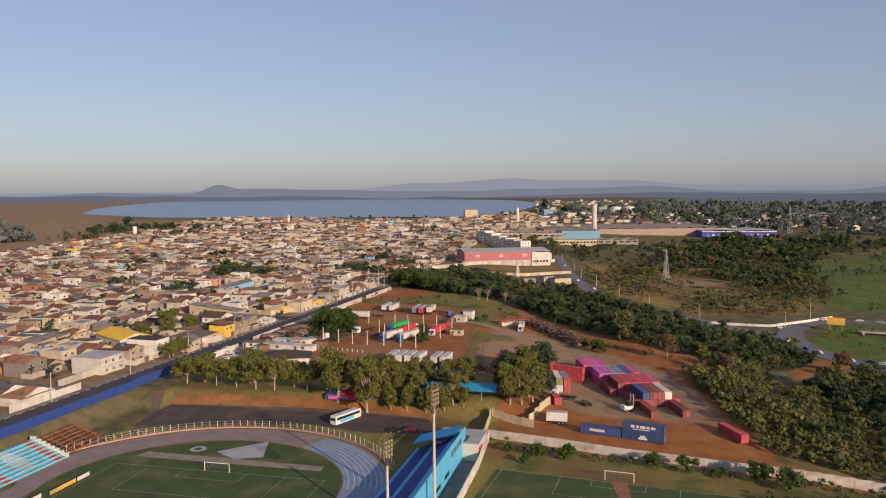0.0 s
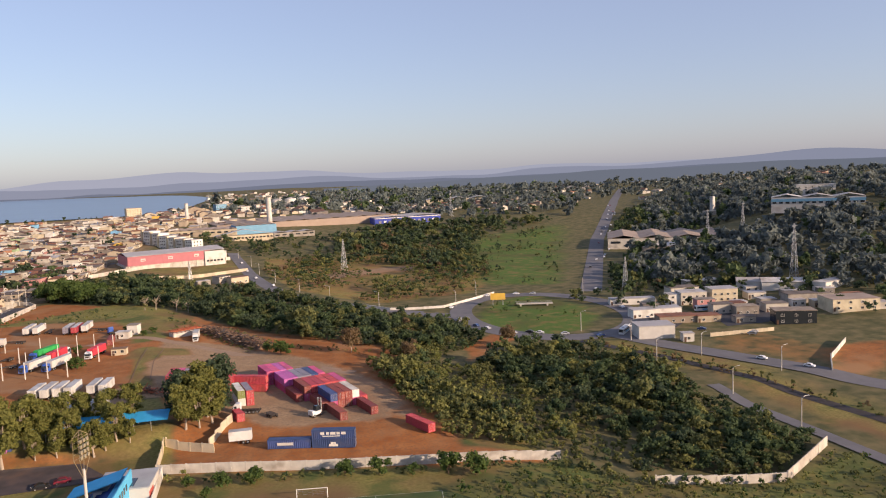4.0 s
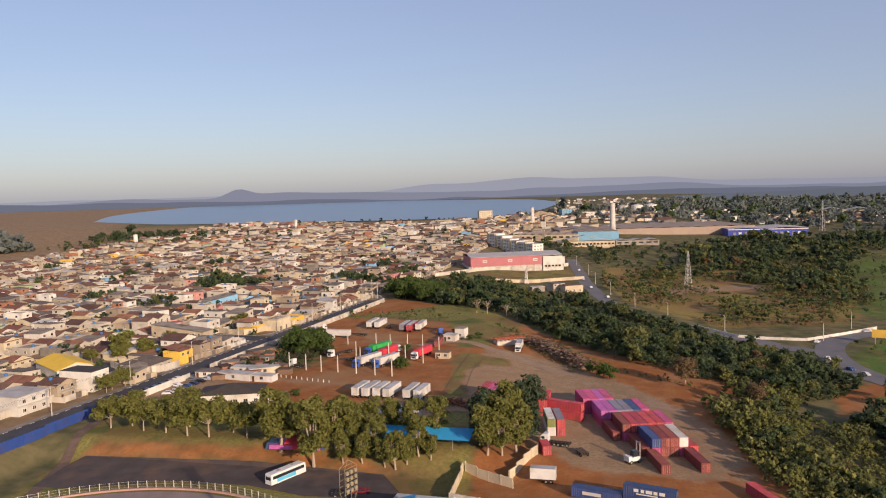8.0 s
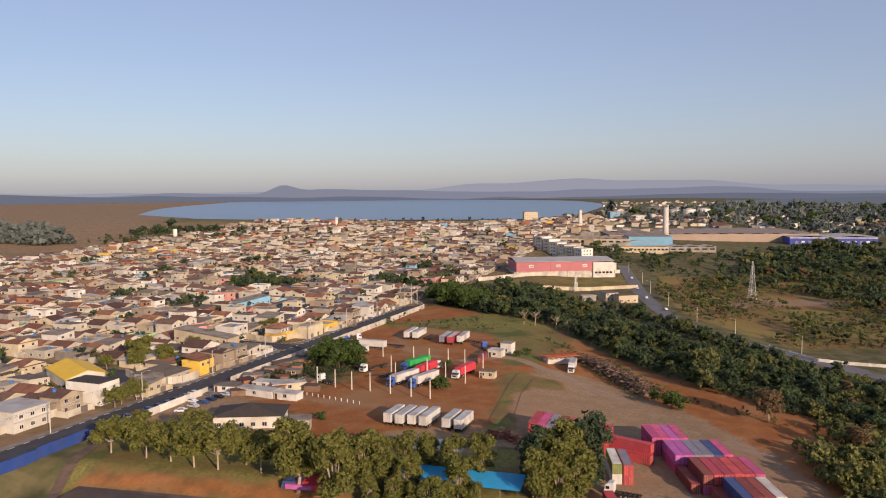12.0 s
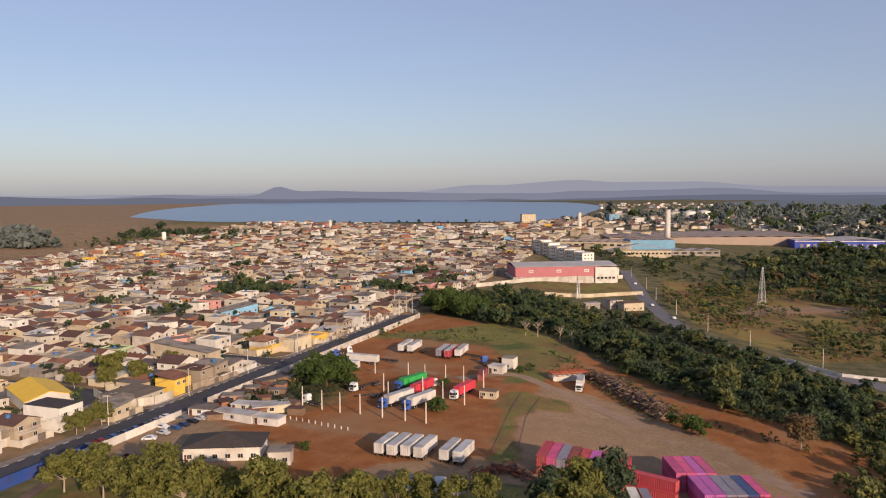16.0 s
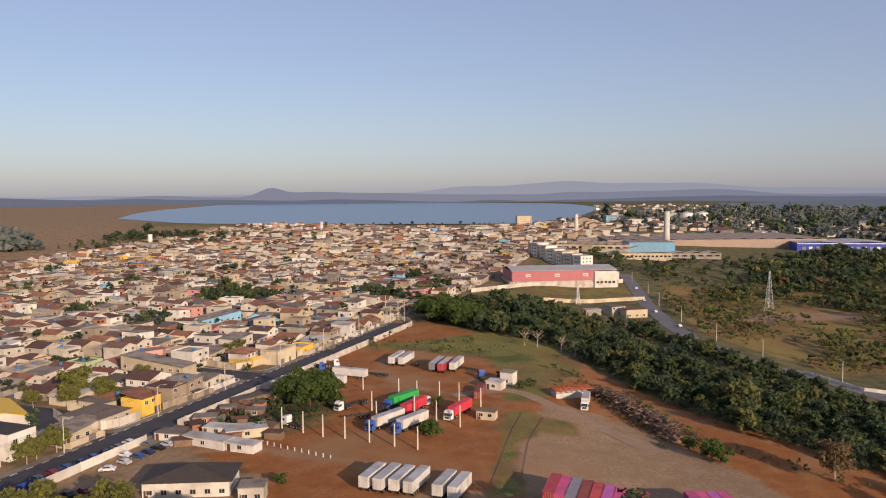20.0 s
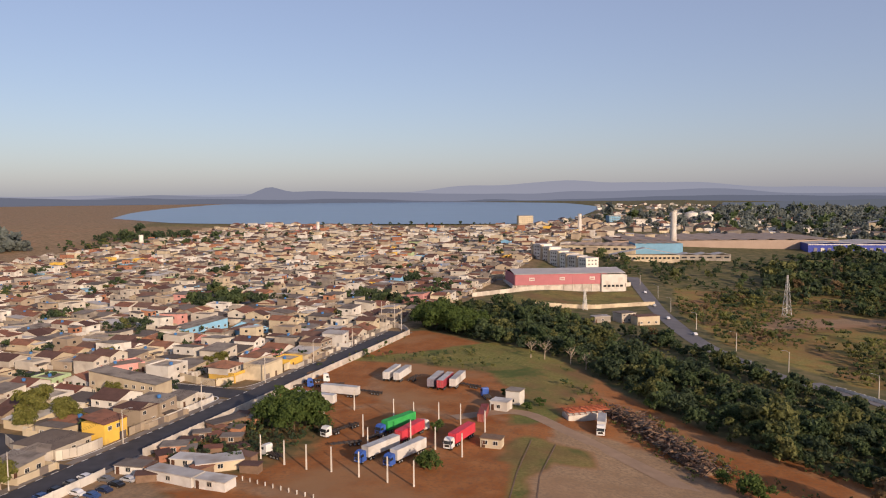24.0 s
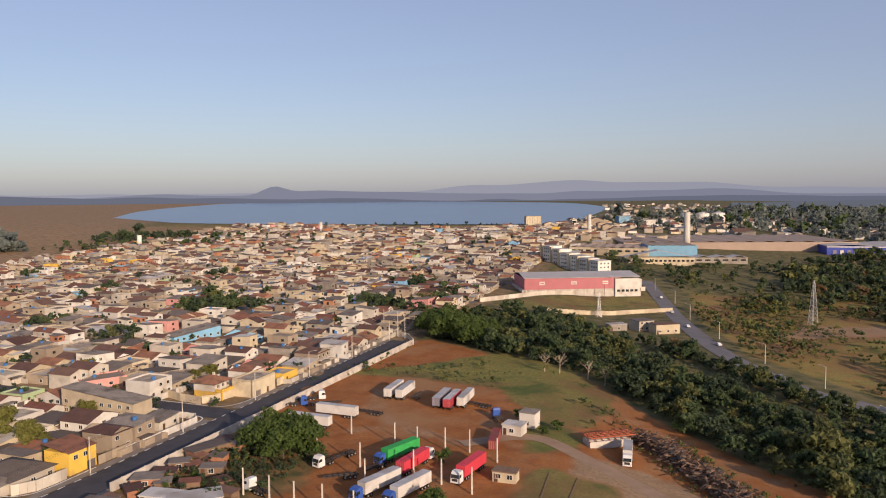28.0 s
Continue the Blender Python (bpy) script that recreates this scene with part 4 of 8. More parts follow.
WFRAME = WFRAME.data("window_frame")
DOOR = Mesh().box(0, 0, 0, 0.95, 0.12, 2.1).data("door")
GARAGE = Mesh()
for i in range(13):
    GARAGE.v += [(-1.4, -0.04 - 0.05 * (i % 2), i * 0.185), (1.4, -0.04 - 0.05 * (i % 2), i * 0.185)]
GARAGE.f += [(2 * i, 2 * i + 1, 2 * i + 3, 2 * i + 2) for i in range(12)]
GARAGE.v += [(-1.4, 0.06, 0), (1.4, 0.06, 0), (-1.4, 0.06, 2.22), (1.4, 0.06, 2.22)]
GARAGE.f += [(24, 25, 29, 28), (27, 26, 28, 29), (0, 26, 27, 1)]
GARAGE = GARAGE.data("garage_door")
TANK = Mesh().bar((0, 0, 0), (0, 0, 0.95), 0.62, 10, 0.72).bar((0, 0, 0.95), (0, 0, 1.1), 0.72, 10, 0.3).data("water_tank")
WINDOW.materials.append(M["glass"]), WFRAME.materials.append(M["white"]), DOOR.materials.append(M["door"])
GARAGE.materials.append(M["gate"]), TANK.materials.append(M["tank"])


def house_shell(w, d, storeys, roof, rng, parapet=0.7):
    """Wall and roof meshes of one house, centred at the origin."""
    h = 2.9 * storeys
    wall, top = Mesh(), Mesh()
    wall.box(0, 0, -1.0, w, d, h + 1.0)
    if roof in ("tile", "tilebrown"):
        rise = w * 0.17
        wall.quad((-w / 2, -d / 2, h), (w / 2, -d / 2, h), (0, -d / 2, h + rise)), wall.quad((w / 2, d / 2, h), (-w / 2, d / 2, h), (0, d / 2, h + rise))
        if rng.random() < 0.35:
            top.hip(w, d, h + 0.02, rise)
        else:
            top.gable(w, d, h, rise, 0.45)
            top.bar((0, -d / 2 - 0.4, h + rise + 0.16), (0, d / 2 + 0.4, h + rise + 0.16), 0.14, 5)
    elif roof in ("fibre", "zinc"):
        tilt = 0.10 * w
        t = 0.4
        n, k0 = max(3, int(d / 0.55)), len(top.v)
        for i in range(n + 1):
            y, lift = -d / 2 - t + (d + 2 * t) * i / n, 0.10 + 0.08 * (i % 2)
            top.v += [(-w / 2 - t, y, h + lift), (w / 2 + t, y, h + tilt + lift)]
        top.f += [(k0 + 2 * i, k0 + 2 * i + 1, k0 + 2 * i + 3, k0 + 2 * i + 2) for i in range(n)]
        top.quad((-w / 2 - t, d / 2 + t, h + 0.03), (w / 2 + t, d / 2 + t, h + tilt + 0.03), (w / 2 + t, -d / 2 - t, h + tilt + 0.03), (-w / 2 - t, -d / 2 - t, h + 0.03))
        wall.quad((-w / 2, -d / 2, h), (w / 2, -d / 2, h), (w / 2, -d / 2, h + tilt)), wall.quad((w / 2, d / 2, h), (-w / 2, d / 2, h), (w / 2, d / 2, h + tilt))
        wall.quad((w / 2, -d / 2, h), (w / 2, d / 2, h), (w / 2, d / 2, h + tilt), (w / 2, -d / 2, h + tilt))
    else:
        for sx, sy, bx, by in ((0, -1, w, 0.2), (0, 1, w, 0.2), (-1, 0, 0.2, d - 0.4), (1, 0, 0.2, d - 0.4)):
            wall.box(sx * (w / 2 - 0.1), sy * (d / 2 - 0.1), h, bx, by, parapet)
        top.box(0, 0, h, w - 0.44, d - 0.44, 0.15)
    return wall, top, h


def house(x, y, turn, w, d, storeys, wallm, roofm, seed, label, yard=True):
    """A house with walls, roof, doors, windows, tank and yard wall."""
    rng = random.Random(seed)
    H = thing("house", at_ground(x, y, turn), label, "house", "houses of the town")
    wall, top, h = house_shell(w, d, storeys, roofm, rng)
    wm = M[wallm]
    body = part("wall", wall, wm, H)
    part("roof", top, M[roofm], H)
    for s in range(storeys):
        z = 1.0 + 2.9 * s
        for k in range(max(1, int(w / 3.6))):
            px = -w / 2 + (k + 0.5) * w / max(1, int(w / 3.6)) + rng.uniform(-0.3, 0.3)
            for side in (-1, 1):
                if s == 0 and k == 0 and side == -1:
                    part("door", DOOR, None, H, m=pose(px, -d / 2 - 0.03, 0))
                elif rng.random() < 0.8:
                    part("window", WINDOW, None, H, m=pose(px, side * (d / 2 + 0.02), z))
                    part("window_frame", WFRAME, None, H, m=pose(px, side * (d / 2 + 0.04), z))
        for k in range(max(1, int(d / 5))):
            py = -d / 2 + (k + 0.5) * d / max(1, int(d / 5))
            if rng.random() < 0.8:
                part("window", WINDOW, None, H, m=pose(w / 2 + 0.02, py, z, 0, 0, 90))
                part("window_frame", WFRAME, None, H, m=pose(w / 2 + 0.04, py, z, 0, 0, -90))
    if roofm == "slab" or rng.random() < 0.25:
        part("water_tank", TANK, None, H, m=pose(rng.uniform(-0.25, 0.25) * w, rng.uniform(-0.3, 0.3) * d, h + (0.15 if roofm == "slab" else 0.1 * w + 0.1)))
    if storeys == 2 and rng.random() < 0.6:
        b = Mesh().box(0, -d / 2 - 0.6, 2.85, w * 0.8, 1.2, 0.15)
        for k in range(9):
            b.box(-w * 0.4 + w * 0.8 * k / 8, -d / 2 - 1.15, 3.0, 0.06, 0.06, 0.85)
        b.box(0, -d / 2 - 1.15, 3.85, w * 0.8, 0.08, 0.08)
        part("balcony", b, M["white"], H)
    if yard:
        f = Mesh()
        fd = d / 2 + 3.2
        f.box(0, -fd, -0.8, w + 1.6, 0.18, 2.9), f.box(-w / 2 - 0.8, -fd / 2 - d / 4 + 0.4, -0.8, 0.18, fd - d / 2 + 2.5, 2.7), f.box(w / 2 + 0.8, -fd / 2 - d / 4 + 0.4, -0.8, 0.18, fd - d / 2 + 2.5, 2.7)
        part("yard_wall", f, wm if rng.random() < 0.6 else M["offwhite"], H)
        part("garage_door", GARAGE, None, H, m=pose(w * 0.2, -fd - 0.06, 0.0))
        if rng.random() < 0.45:
            part("lean_to_roof", Mesh().box(-w * 0.15, -d / 2 - 1.4, 2.45, w * 0.6, 2.7, 0.1), M["fibre"], H)
    return H


COLOUR = dict(white="white-painted", offwhite="off-white", cream="cream", beige="beige", grey="bare grey rendered", yellow="yellow", pinkwall="faded pink", skyblue="light blue", brickwall="bare clay-block", green="pale green", tank="blue-tanked")
COVER = dict(zinc="pale sheet roof", tile="red clay tile roof", tilebrown="dark weathered tile roof", fibre="grey fibre-cement roof", slab="flat concrete roof")
rnd = random.Random(5)
near, far_lots = 0, []
TREELESS = []
for ci in range(len(CROSS) - 1):
    a1, a0 = CROSS[ci] - 4.5, CROSS[ci + 1] + 4.5
    bands = [14.0] + BACK
    for bi in range(len(bands) - 1):
        b0, b1 = bands[bi] + (2.8 if bi == 0 else 3.8), bands[bi + 1] - 3.8
        rows = max(2, round((b1 - b0) / 16))
        for r in range(rows):
            rb0, rb1 = b0 + (b1 - b0) * r / rows, b0 + (b1 - b0) * (r + 1) / rows
            a = a0 + (13 if CROSS[ci + 1] == 127 and bi == 0 else 0)
            while a < a1 - 5:
                w = min(rnd.uniform(7.5, 12.5), a1 - a)
                if w < 6:
                    break
                x, y = street(a + w / 2, (rb0 + rb1) / 2 + rnd.uniform(-0.6, 0.6))
                spec = (x, y, w - 0.5, (rb1 - rb0), rnd.random(), rnd.choice(WALLS) if rnd.random() > 0.035 else rnd.choice(("skyblue", "pinkwall", "green", "yellow")), rnd.choice(ROOFS), r)
                a += w
                if (x + 200) ** 2 + (y - 630) ** 2 < 27 ** 2 or (x + 108) ** 2 + (y - 648) ** 2 < 20 ** 2 or rnd.random() < 0.07:
                    TREELESS.append((x, y))
                elif y < 560 and x > -420 + 0.25 * y and math.hypot(x + 6, y - 60) < 470 and x > -0.62 * (y + 20):
                    far_lots.append((True, spec))
                else:
                    far_lots.append((False, spec))

SPECIAL = [(-122, 431, 14), (-109, 437.5, 11), (-117, 450, 10), (-106, 457, 9), (-129, 358, 9), (-139, 347, 14), (-148, 406, 13), (-160, 409, 10), (-137, 402, 9), (-114, 384, 8), (-124, 395, 8), (-118, 407, 9), (-128, 414, 9), (-140, 418, 9), (-171, 342, 15), (-158, 283, 16), (-150, 303, 9), (-148, 316, 11), (-165, 441, 17), (-175, 535, 17), (-148, 526, 13), (-160, 243, 14), (-172, 420, 9)]
single_count = 0
blocks = {}
for is_near, (x, y, w, depth, q, wl, rf, r) in far_lots:
    if any(math.hypot(x - sx, y - sy) < sr for sx, sy, sr in SPECIAL):
        continue
    st = 2 if q > 0.74 else 1
    turn = STREET_TURN + (90 if r % 2 else -90) + 180
    if is_near and single_count < 190:
        single_count += 1
        house(x, y, turn, w, max(7.0, depth - 4.6), st, wl, rf, int(x * 13 + y * 7), "%s house with a %s" % (COLOUR[wl] if st == 1 else "two-storey " + COLOUR[wl], COVER[rf]))
    else:
        blocks.setdefault((wl, rf), []).append((x, y, turn, w, depth, st))


def joined(bits):
    """Joins (mesh, matrix) pairs into one, each with a tint of its own."""
    out, tr = Mesh(), random.Random(len(bits))
    for m, mw in bits:
        n = len(out.v)
        out.v += [tuple(mw @ Vector(p)) for p in m.v]
        out.f += [tuple(i + n for i in f) for f in m.f]
        out.tint += [tr.random()] * len(m.v)
    return out


wall_bits, roof_bits, win_bits = {}, {}, []
rr = random.Random(8)


def add_shell(w, d, st, wl, rf, mw):
    """One joined house shell with a few dark openings; the ridge may run across."""
    if rr.random() < 0.4:
        mw, w, d = mw @ pose(0, 0, 0, 0, 0, 90), d, w
    a, b, h = house_shell(w, d, st, rf, rr)
    wall_bits.setdefault(wl, []).append((a, mw)), roof_bits.setdefault(rf, []).append((b, mw))
    g = Mesh()
    for s in range(st if mw.translation.y < 900 else 0):
        for side, span in ((0, w), (1, d), (2, w), (3, d)):
            k = rr.uniform(-0.28, 0.28) * span
            o = (d if side % 2 == 0 else w) / 2 + 0.02
            tall = 1.9 if s == 0 and rr.random() < 0.4 else 1.1
            x, y = ((k, -o), (o, k), (k, o), (-o, k))[side]
            g.box(x, y, (0.1 if tall > 1.5 else 1.0) + 2.9 * s, 1.5 if side % 2 == 0 else 0.1, 0.1 if side % 2 == 0 else 1.5, tall)
    if g.v:
        win_bits.append((g, mw))
    return h


for (wl, rf), lots in blocks.items():
    for x, y, turn, w, depth, st in lots:
        mw = at_ground(x, y, turn + rr.uniform(-5, 5))
        d = max(6.5, depth * rr.uniform(0.58, 0.88))
        back = (depth - d) * 0.5 * rr.uniform(-0.7, 0.9)
        h = add_shell(w * rr.uniform(0.78, 0.97), d, st, wl, rf, mw @ pose(0, back, 0))
        free = depth / 2 - (d / 2 - back)
        if free > 2.4 and rr.random() < 0.75:
            rf2 = rr.choice(("fibre", "tilebrown", "slab", "tile", "zinc"))
            add_shell(w * rr.uniform(0.35, 0.65), min(free, 4.5), 1, rr.choice(WALLS), rf2, mw @ pose(rr.uniform(-0.16, 0.16) * w, back - d / 2 - free / 2, rr.uniform(-0.7, 0.0)))
        if st == 1 and rf == "slab" and rr.random() < 0.5:
            add_shell(w * 0.5, d * 0.55, 1, rr.choice(("grey", "brickwall", wl)), rr.choice(("fibre", "zinc", "slab")), mw @ pose(rr.uniform(-0.2, 0.2) * w, back, 3.0))
        fence_wall = Mesh().box(0, -depth / 2 + 0.1, -0.8, w, 0.18, 2.9).box(-w / 2 + 0.1, 0, -0.8, 0.18, depth - 0.6, 2.7)
        wall_bits.setdefault(rr.choice((wl, "offwhite", "grey", "beige")), []).append((fence_wall, mw))
        if rr.random() < 0.18:
            tank = Mesh().bar((0, 0, h), (0, 0, h + 1.3), 0.7, 7)
            wall_bits.setdefault("tank", []).append((tank, mw @ pose(0.2 * w, back, 0.3)))
for wl, bits in wall_bits.items():
    single("distant_houses", joined(bits), M[wl], "crowded %s houses far off in the town" % COLOUR[wl], "houses", kind="stuff")
for rf, bits in roof_bits.items():
    single("distant_roofs", joined(bits), M[rf], "%ss of the crowded town" % COVER[rf], "roofs", kind="stuff")
single("distant_windows", joined(win_bits), M["glass"], "dark windows of the crowded town", "windows", kind="stuff")
woods("town_trees", "garden trees between the houses", [(x, y, rr.uniform(0.45, 0.95)) for x, y in TREELESS] + [(street(rr.uniform(-650, 270), rr.uniform(30, 540)) + (rr.uniform(0.25, 0.62),)) for _ in range(330)],
      [(LEAF, 2), (LEAF_DARK, 3)], 21, 150, 0.55)

yr = random.Random(61)
woods("yard_trees", "dark garden trees and shrubs in the back yards", [(street(yr.uniform(0, 285), 22 + 210 * yr.random() ** 1.3) + (yr.uniform(0.2, 0.58),)) for _ in range(190)], [(LEAF, 2), (LEAF_DARK, 4), (LEAF_OLIVE, 1)], 62, 170, 0.42, 7)
CLUMPS = [(-205, 630, 26, 46), (-108, 648, 20, 30), (-230, 680, 14, 12), (-282, 808, 14, 12), (-98, 756, 16, 14), (-126, 814, 16, 14), (-455, 802, 14, 10), (-214, 525, 8, 6), (-174, 494, 8, 6), (-330, 700, 12, 8), (-270, 560, 10, 7), (-380, 640, 12, 8), (-70, 660, 18, 16), (-62, 700, 18, 14), (-520, 1030, 60, 60), (-440, 1060, 50, 40)]
woods("town_clumps", "dense tree clumps standing between the houses", [(x + rr.gauss(0, r * 0.5), y + rr.gauss(0, r * 0.5), rr.uniform(0.5, 1.05)) for x, y, r, n in CLUMPS for _ in range(n)], [(LEAF_DARK, 3), (LEAF, 3), (LEAF_OLIVE, 1)], 91, 130, 0.75, 5)


# ---- houses along the street that stand out ----
def low_wall(name, pts, height, material, label, step=2.4):
    return panel_wall(name, pts, height, M[material], label, step, False, 0.18)


ST = STREET_TURN
villa = thing("villa", at_ground(-121.5, 431, ST + 90), "yellow and white villa with a red hipped roof", "house", "houses along the street")
part("wall", Mesh().box(0, 0, -1, 9, 11, 4.0), M["yellow"], villa)
part("upper_wall", Mesh().box(-0.5, 1.0, 3.0, 8.4, 9, 2.9), M["white"], villa)
part("roof", Mesh().hip(9.4, 10.5, 5.9, 2.0, 0.9), M["tile"], villa, m=pose(-0.5, 1, 0))
part("porch", Mesh().box(0, -5.2, 2.9, 9.6, 3.0, 0.2).box(-4.3, -6.4, -0.8, 0.35, 0.35, 3.7).box(4.3, -6.4, -0.8, 0.35, 0.35, 3.7), M["yellow"], villa)
part("balcony_rail", Mesh().box(0, -6.5, 3.1, 9.6, 0.12, 0.9).box(-4.7, -5.2, 3.1, 0.12, 2.8, 0.9).box(4.7, -5.2, 3.1, 0.12, 2.8, 0.9), M["yellow"], villa)
for k in (-2.8, 0, 2.6):
    part("window", WINDOW, None, villa, m=pose(k, -3.58, 4.0)), part("window_frame", WFRAME, None, villa, m=pose(k, -3.62, 4.0, 0, 0, 180))
part("door", DOOR, None, villa, m=pose(0, -5.6, 0)), part("chimney", Mesh().box(1.5, 1.5, 6.5, 0.8, 0.8, 1.8), M["offwhite"], villa)
low_wall("wall_villa", [(-141, 430), (-131, 423.5), (-123, 420.5), (-118, 423), (-113.5, 434)], 2.8, "cream", "cream garden wall curving round the corner")
sh = thing("shop_house", at_ground(-109.3, 437.5, ST + 90), "tall cream corner building with a blank street wall", "house", "houses along the street")
part("wall", Mesh().box(0, 0, -1, 14, 9, 6.6), M["cream"], sh), part("roof", Mesh().box(0, 0, 5.6, 13.4, 8.4, 0.2), M["slab"], sh)
part("parapet", Mesh().box(0, -4.4, 5.6, 14, 0.2, 0.8).box(0, 4.4, 5.6, 14, 0.2, 0.8).box(-6.9, 0, 5.6, 0.2, 8.6, 0.8).box(6.9, 0, 5.6, 0.2, 8.6, 0.8), M["cream"], sh)
part("garage_door", GARAGE, None, sh, m=pose(-4, -4.55, 0)), part("door", DOOR, None, sh, m=pose(2, -4.55, 0))
house(-117, 449.5, ST + 90, 9, 10, 2, "white", "tile", 31, "white two-storey house with a red tile roof", False)
house(-106, 457.5, ST + 90, 10, 9, 1, "yellow", "slab", 32, "pale yellow house with a flat roof", True)
low_wall("wall_shop", [(-104, 447), (-99.5, 466)], 2.8, "cream", "cream yard wall along the pavement")

yh = thing("yellow_house", at_ground(-129.4, 357.8, ST + 90), "bright yellow two-storey house with a tile lean-to", "house", "houses along the street")
part("wall", Mesh().box(0, 0, -1, 9, 8.5, 7.0), M["yellow"], yh)
part("roof", Mesh().quad((-4.8, -4.6, 6.05), (4.8, -4.6, 6.05), (4.8, 4.6, 7.6), (-4.8, 4.6, 7.6)).quad((-4.8, 4.6, 7.5), (4.8, 4.6, 7.5), (4.8, -4.6, 5.95), (-4.8, -4.6, 5.95)), M["tile"], yh)
part("garage_door", GARAGE, None, yh, m=pose(2.6, -4.3, 0))
for k in (-2.4, 0.8):
    part("window", WINDOW, None, yh, m=pose(k, -4.28, 3.9)), part("window_frame", WFRAME, None, yh, m=pose(k, -4.3, 3.9, 0, 0, 180))
gh_ = thing("corner_house", at_ground(-139, 347.5, ST), "low white house under broad grey hipped roofs", "house", "houses along the street")
part("wall", Mesh().box(0, 0, -1, 15, 13, 4.2), M["offwhite"], gh_)
part("roof", Mesh().hip(15, 13.2, 3.2, 2.8, 0.8), M["fibre"], gh_)
part("wing", Mesh().box(3, -8, -1, 8, 6, 4.0), M["offwhite"], gh_), part("wing_roof", Mesh().hip(8, 8, 3.0, 2.0, 0.7), M["fibre"], gh_, m=pose(3, -8, 0))
for k in (-5, 0, 5):
    part("window", WINDOW, None, gh_, m=pose(7.55, k, 1, 0, 0, 90)), part("window_frame", WFRAME, None, gh_, m=pose(7.57, k, 1, 0, 0, -90))
low_wall("wall_corner", [street(188.5, 17.6), street(197, 17.8), street(200.5, 20), street(202, 25), street(201, 36), street(196, 46)], 2.9, "offwhite", "white garden wall curving round a street corner", 1.8)
low_wall("wall_row", [street(178, 17.6), street(168, 17.6)], 2.6, "beige", "weathered beige wall along the pavement")

hall = thing("yellow_hall", at_ground(-171, 342, ST + 62), "long hall under a bright yellow sheet roof", "hall")
part("wall", Mesh().box(0, 0, -1, 15, 27, 5.0), M["white"], hall)
part("roof", Mesh().gable(15, 27, 4.0, 2.3, 0.5, 0.18), mat("yellow_roof_sheet", (0.80, 0.50, 0.03), 0.55, 0.1, 4), hall)
part("gable", Mesh().quad((-7.5, -13.5, 4), (7.5, -13.5, 4), (0, -13.5, 6.3)).quad((7.5, 13.5, 4), (-7.5, 13.5, 4), (0, 13.5, 6.3)), M["white"], hall)
wb = thing("white_block", at_ground(-155.5, 287, ST + 90), "white two-storey block with a pale sheet roof", "house", "houses along the street")
part("wall", Mesh().box(0, 0, -1, 13, 14, 7.4), M["white"], wb), part("ledge", Mesh().box(0, -7.4, 3.1, 13, 1.0, 0.25), M["white"], wb)
part("roof", Mesh().box(0, 0, 6.4, 13.6, 14.6, 0.2), M["zinc"], wb)
for k in range(3):
    for z in (1.0, 4.1):
        part("window", WINDOW, None, wb, m=pose(-4 + k * 4, -7.03, z)), part("window_frame", WFRAME, None, wb, m=pose(-4 + k * 4, -7.06, z, 0, 0, 180))
low_wall("wall_block", [(-158, 262), (-149, 300)], 2.4, "offwhite", "off-white yard wall along the pavement")
house(-151, 303, ST + 90, 9, 9, 2, "beige", "tilebrown", 41, "beige house with a dark tile roof", True)
tb_ = thing("tall_house", at_ground(-148, 316, ST + 90), "tall white house with a blank side wall", "house", "houses along the street")
part("wall", Mesh().box(0, 0, -1, 9, 15, 8.4), M["white"], tb_), part("roof", Mesh().box(0, 0, 7.4, 8.6, 14.6, 0.2), M["darkroof"], tb_)
for z in (1.0, 4.6):
    for k in (-2.4, 1.8):
        part("window", WINDOW, None, tb_, m=pose(k, -7.53, z)), part("window_frame", WFRAME, None, tb_, m=pose(k, -7.56, z, 0, 0, 180))
low_wall("wall_tall_house", [(-144, 324), (-139, 336)], 2.6, "cream", "cream yard wall with gates")
for x, y, tn, w, d, st, wl, rf, lab in (
        (-172, 442, ST + 60, 16, 11, 1, "pinkwall", "slab", "pink-walled low house with a flat roof"), (-157, 446, ST, 12, 12, 1, "beige", "slab", "beige low house with a flat roof"),
        (-148, 406, ST + 180, 30, 8.5, 2, "cream", "fibre", "long cream two-storey house"), (-124, 395, ST + 90, 9, 8, 1, "offwhite", "fibre", "small off-white house behind a yard wall"),
        (-180, 536, ST + 70, 26, 12, 1, "skyblue", "fibre", "long light blue house front"), (-150, 528, ST + 70, 16, 12, 1, "skyblue", "darkroof", "blue house with a dark roof"),
        (-158, 243, ST + 90, 14, 10, 1, "white", "tile", "white house with a broad red tile roof"), (-173, 420, ST, 12, 12, 1, "white", "tile", "white house with a red tile roof")):
    house(x, y, tn, w, d, st, wl, rf if rf != "darkroof" else "tilebrown", int(x * 3), lab, False)
low_wall("wall_red_roof", [(-155, 228), (-148, 256)], 2.6, "white", "white yard wall along the pavement")
for i, (x, y, s) in enumerate(((-162, 372, 1.25), (-158, 362, 0.8), (-150, 398, 0.7), (-145, 395, 0.55), (-140, 392, 0.5), (-134, 455, 0.7), (-137, 448, 0.6), (-186, 455, 0.8))):
    tree(K_ROUND[i % 3], x, y, s, i * 47, "dense round garden tree among the houses", "garden trees")


# ---- stadium ----
def polygon_on_ground(name, pts, material, label, category, up):
    m = Mesh()
    m.quad(*[(x, y, gz(x, y) + up) for x, y in pts])
    return single(name, m, material, label, category, kind="structure")


TC = (-79.0, 181.0)


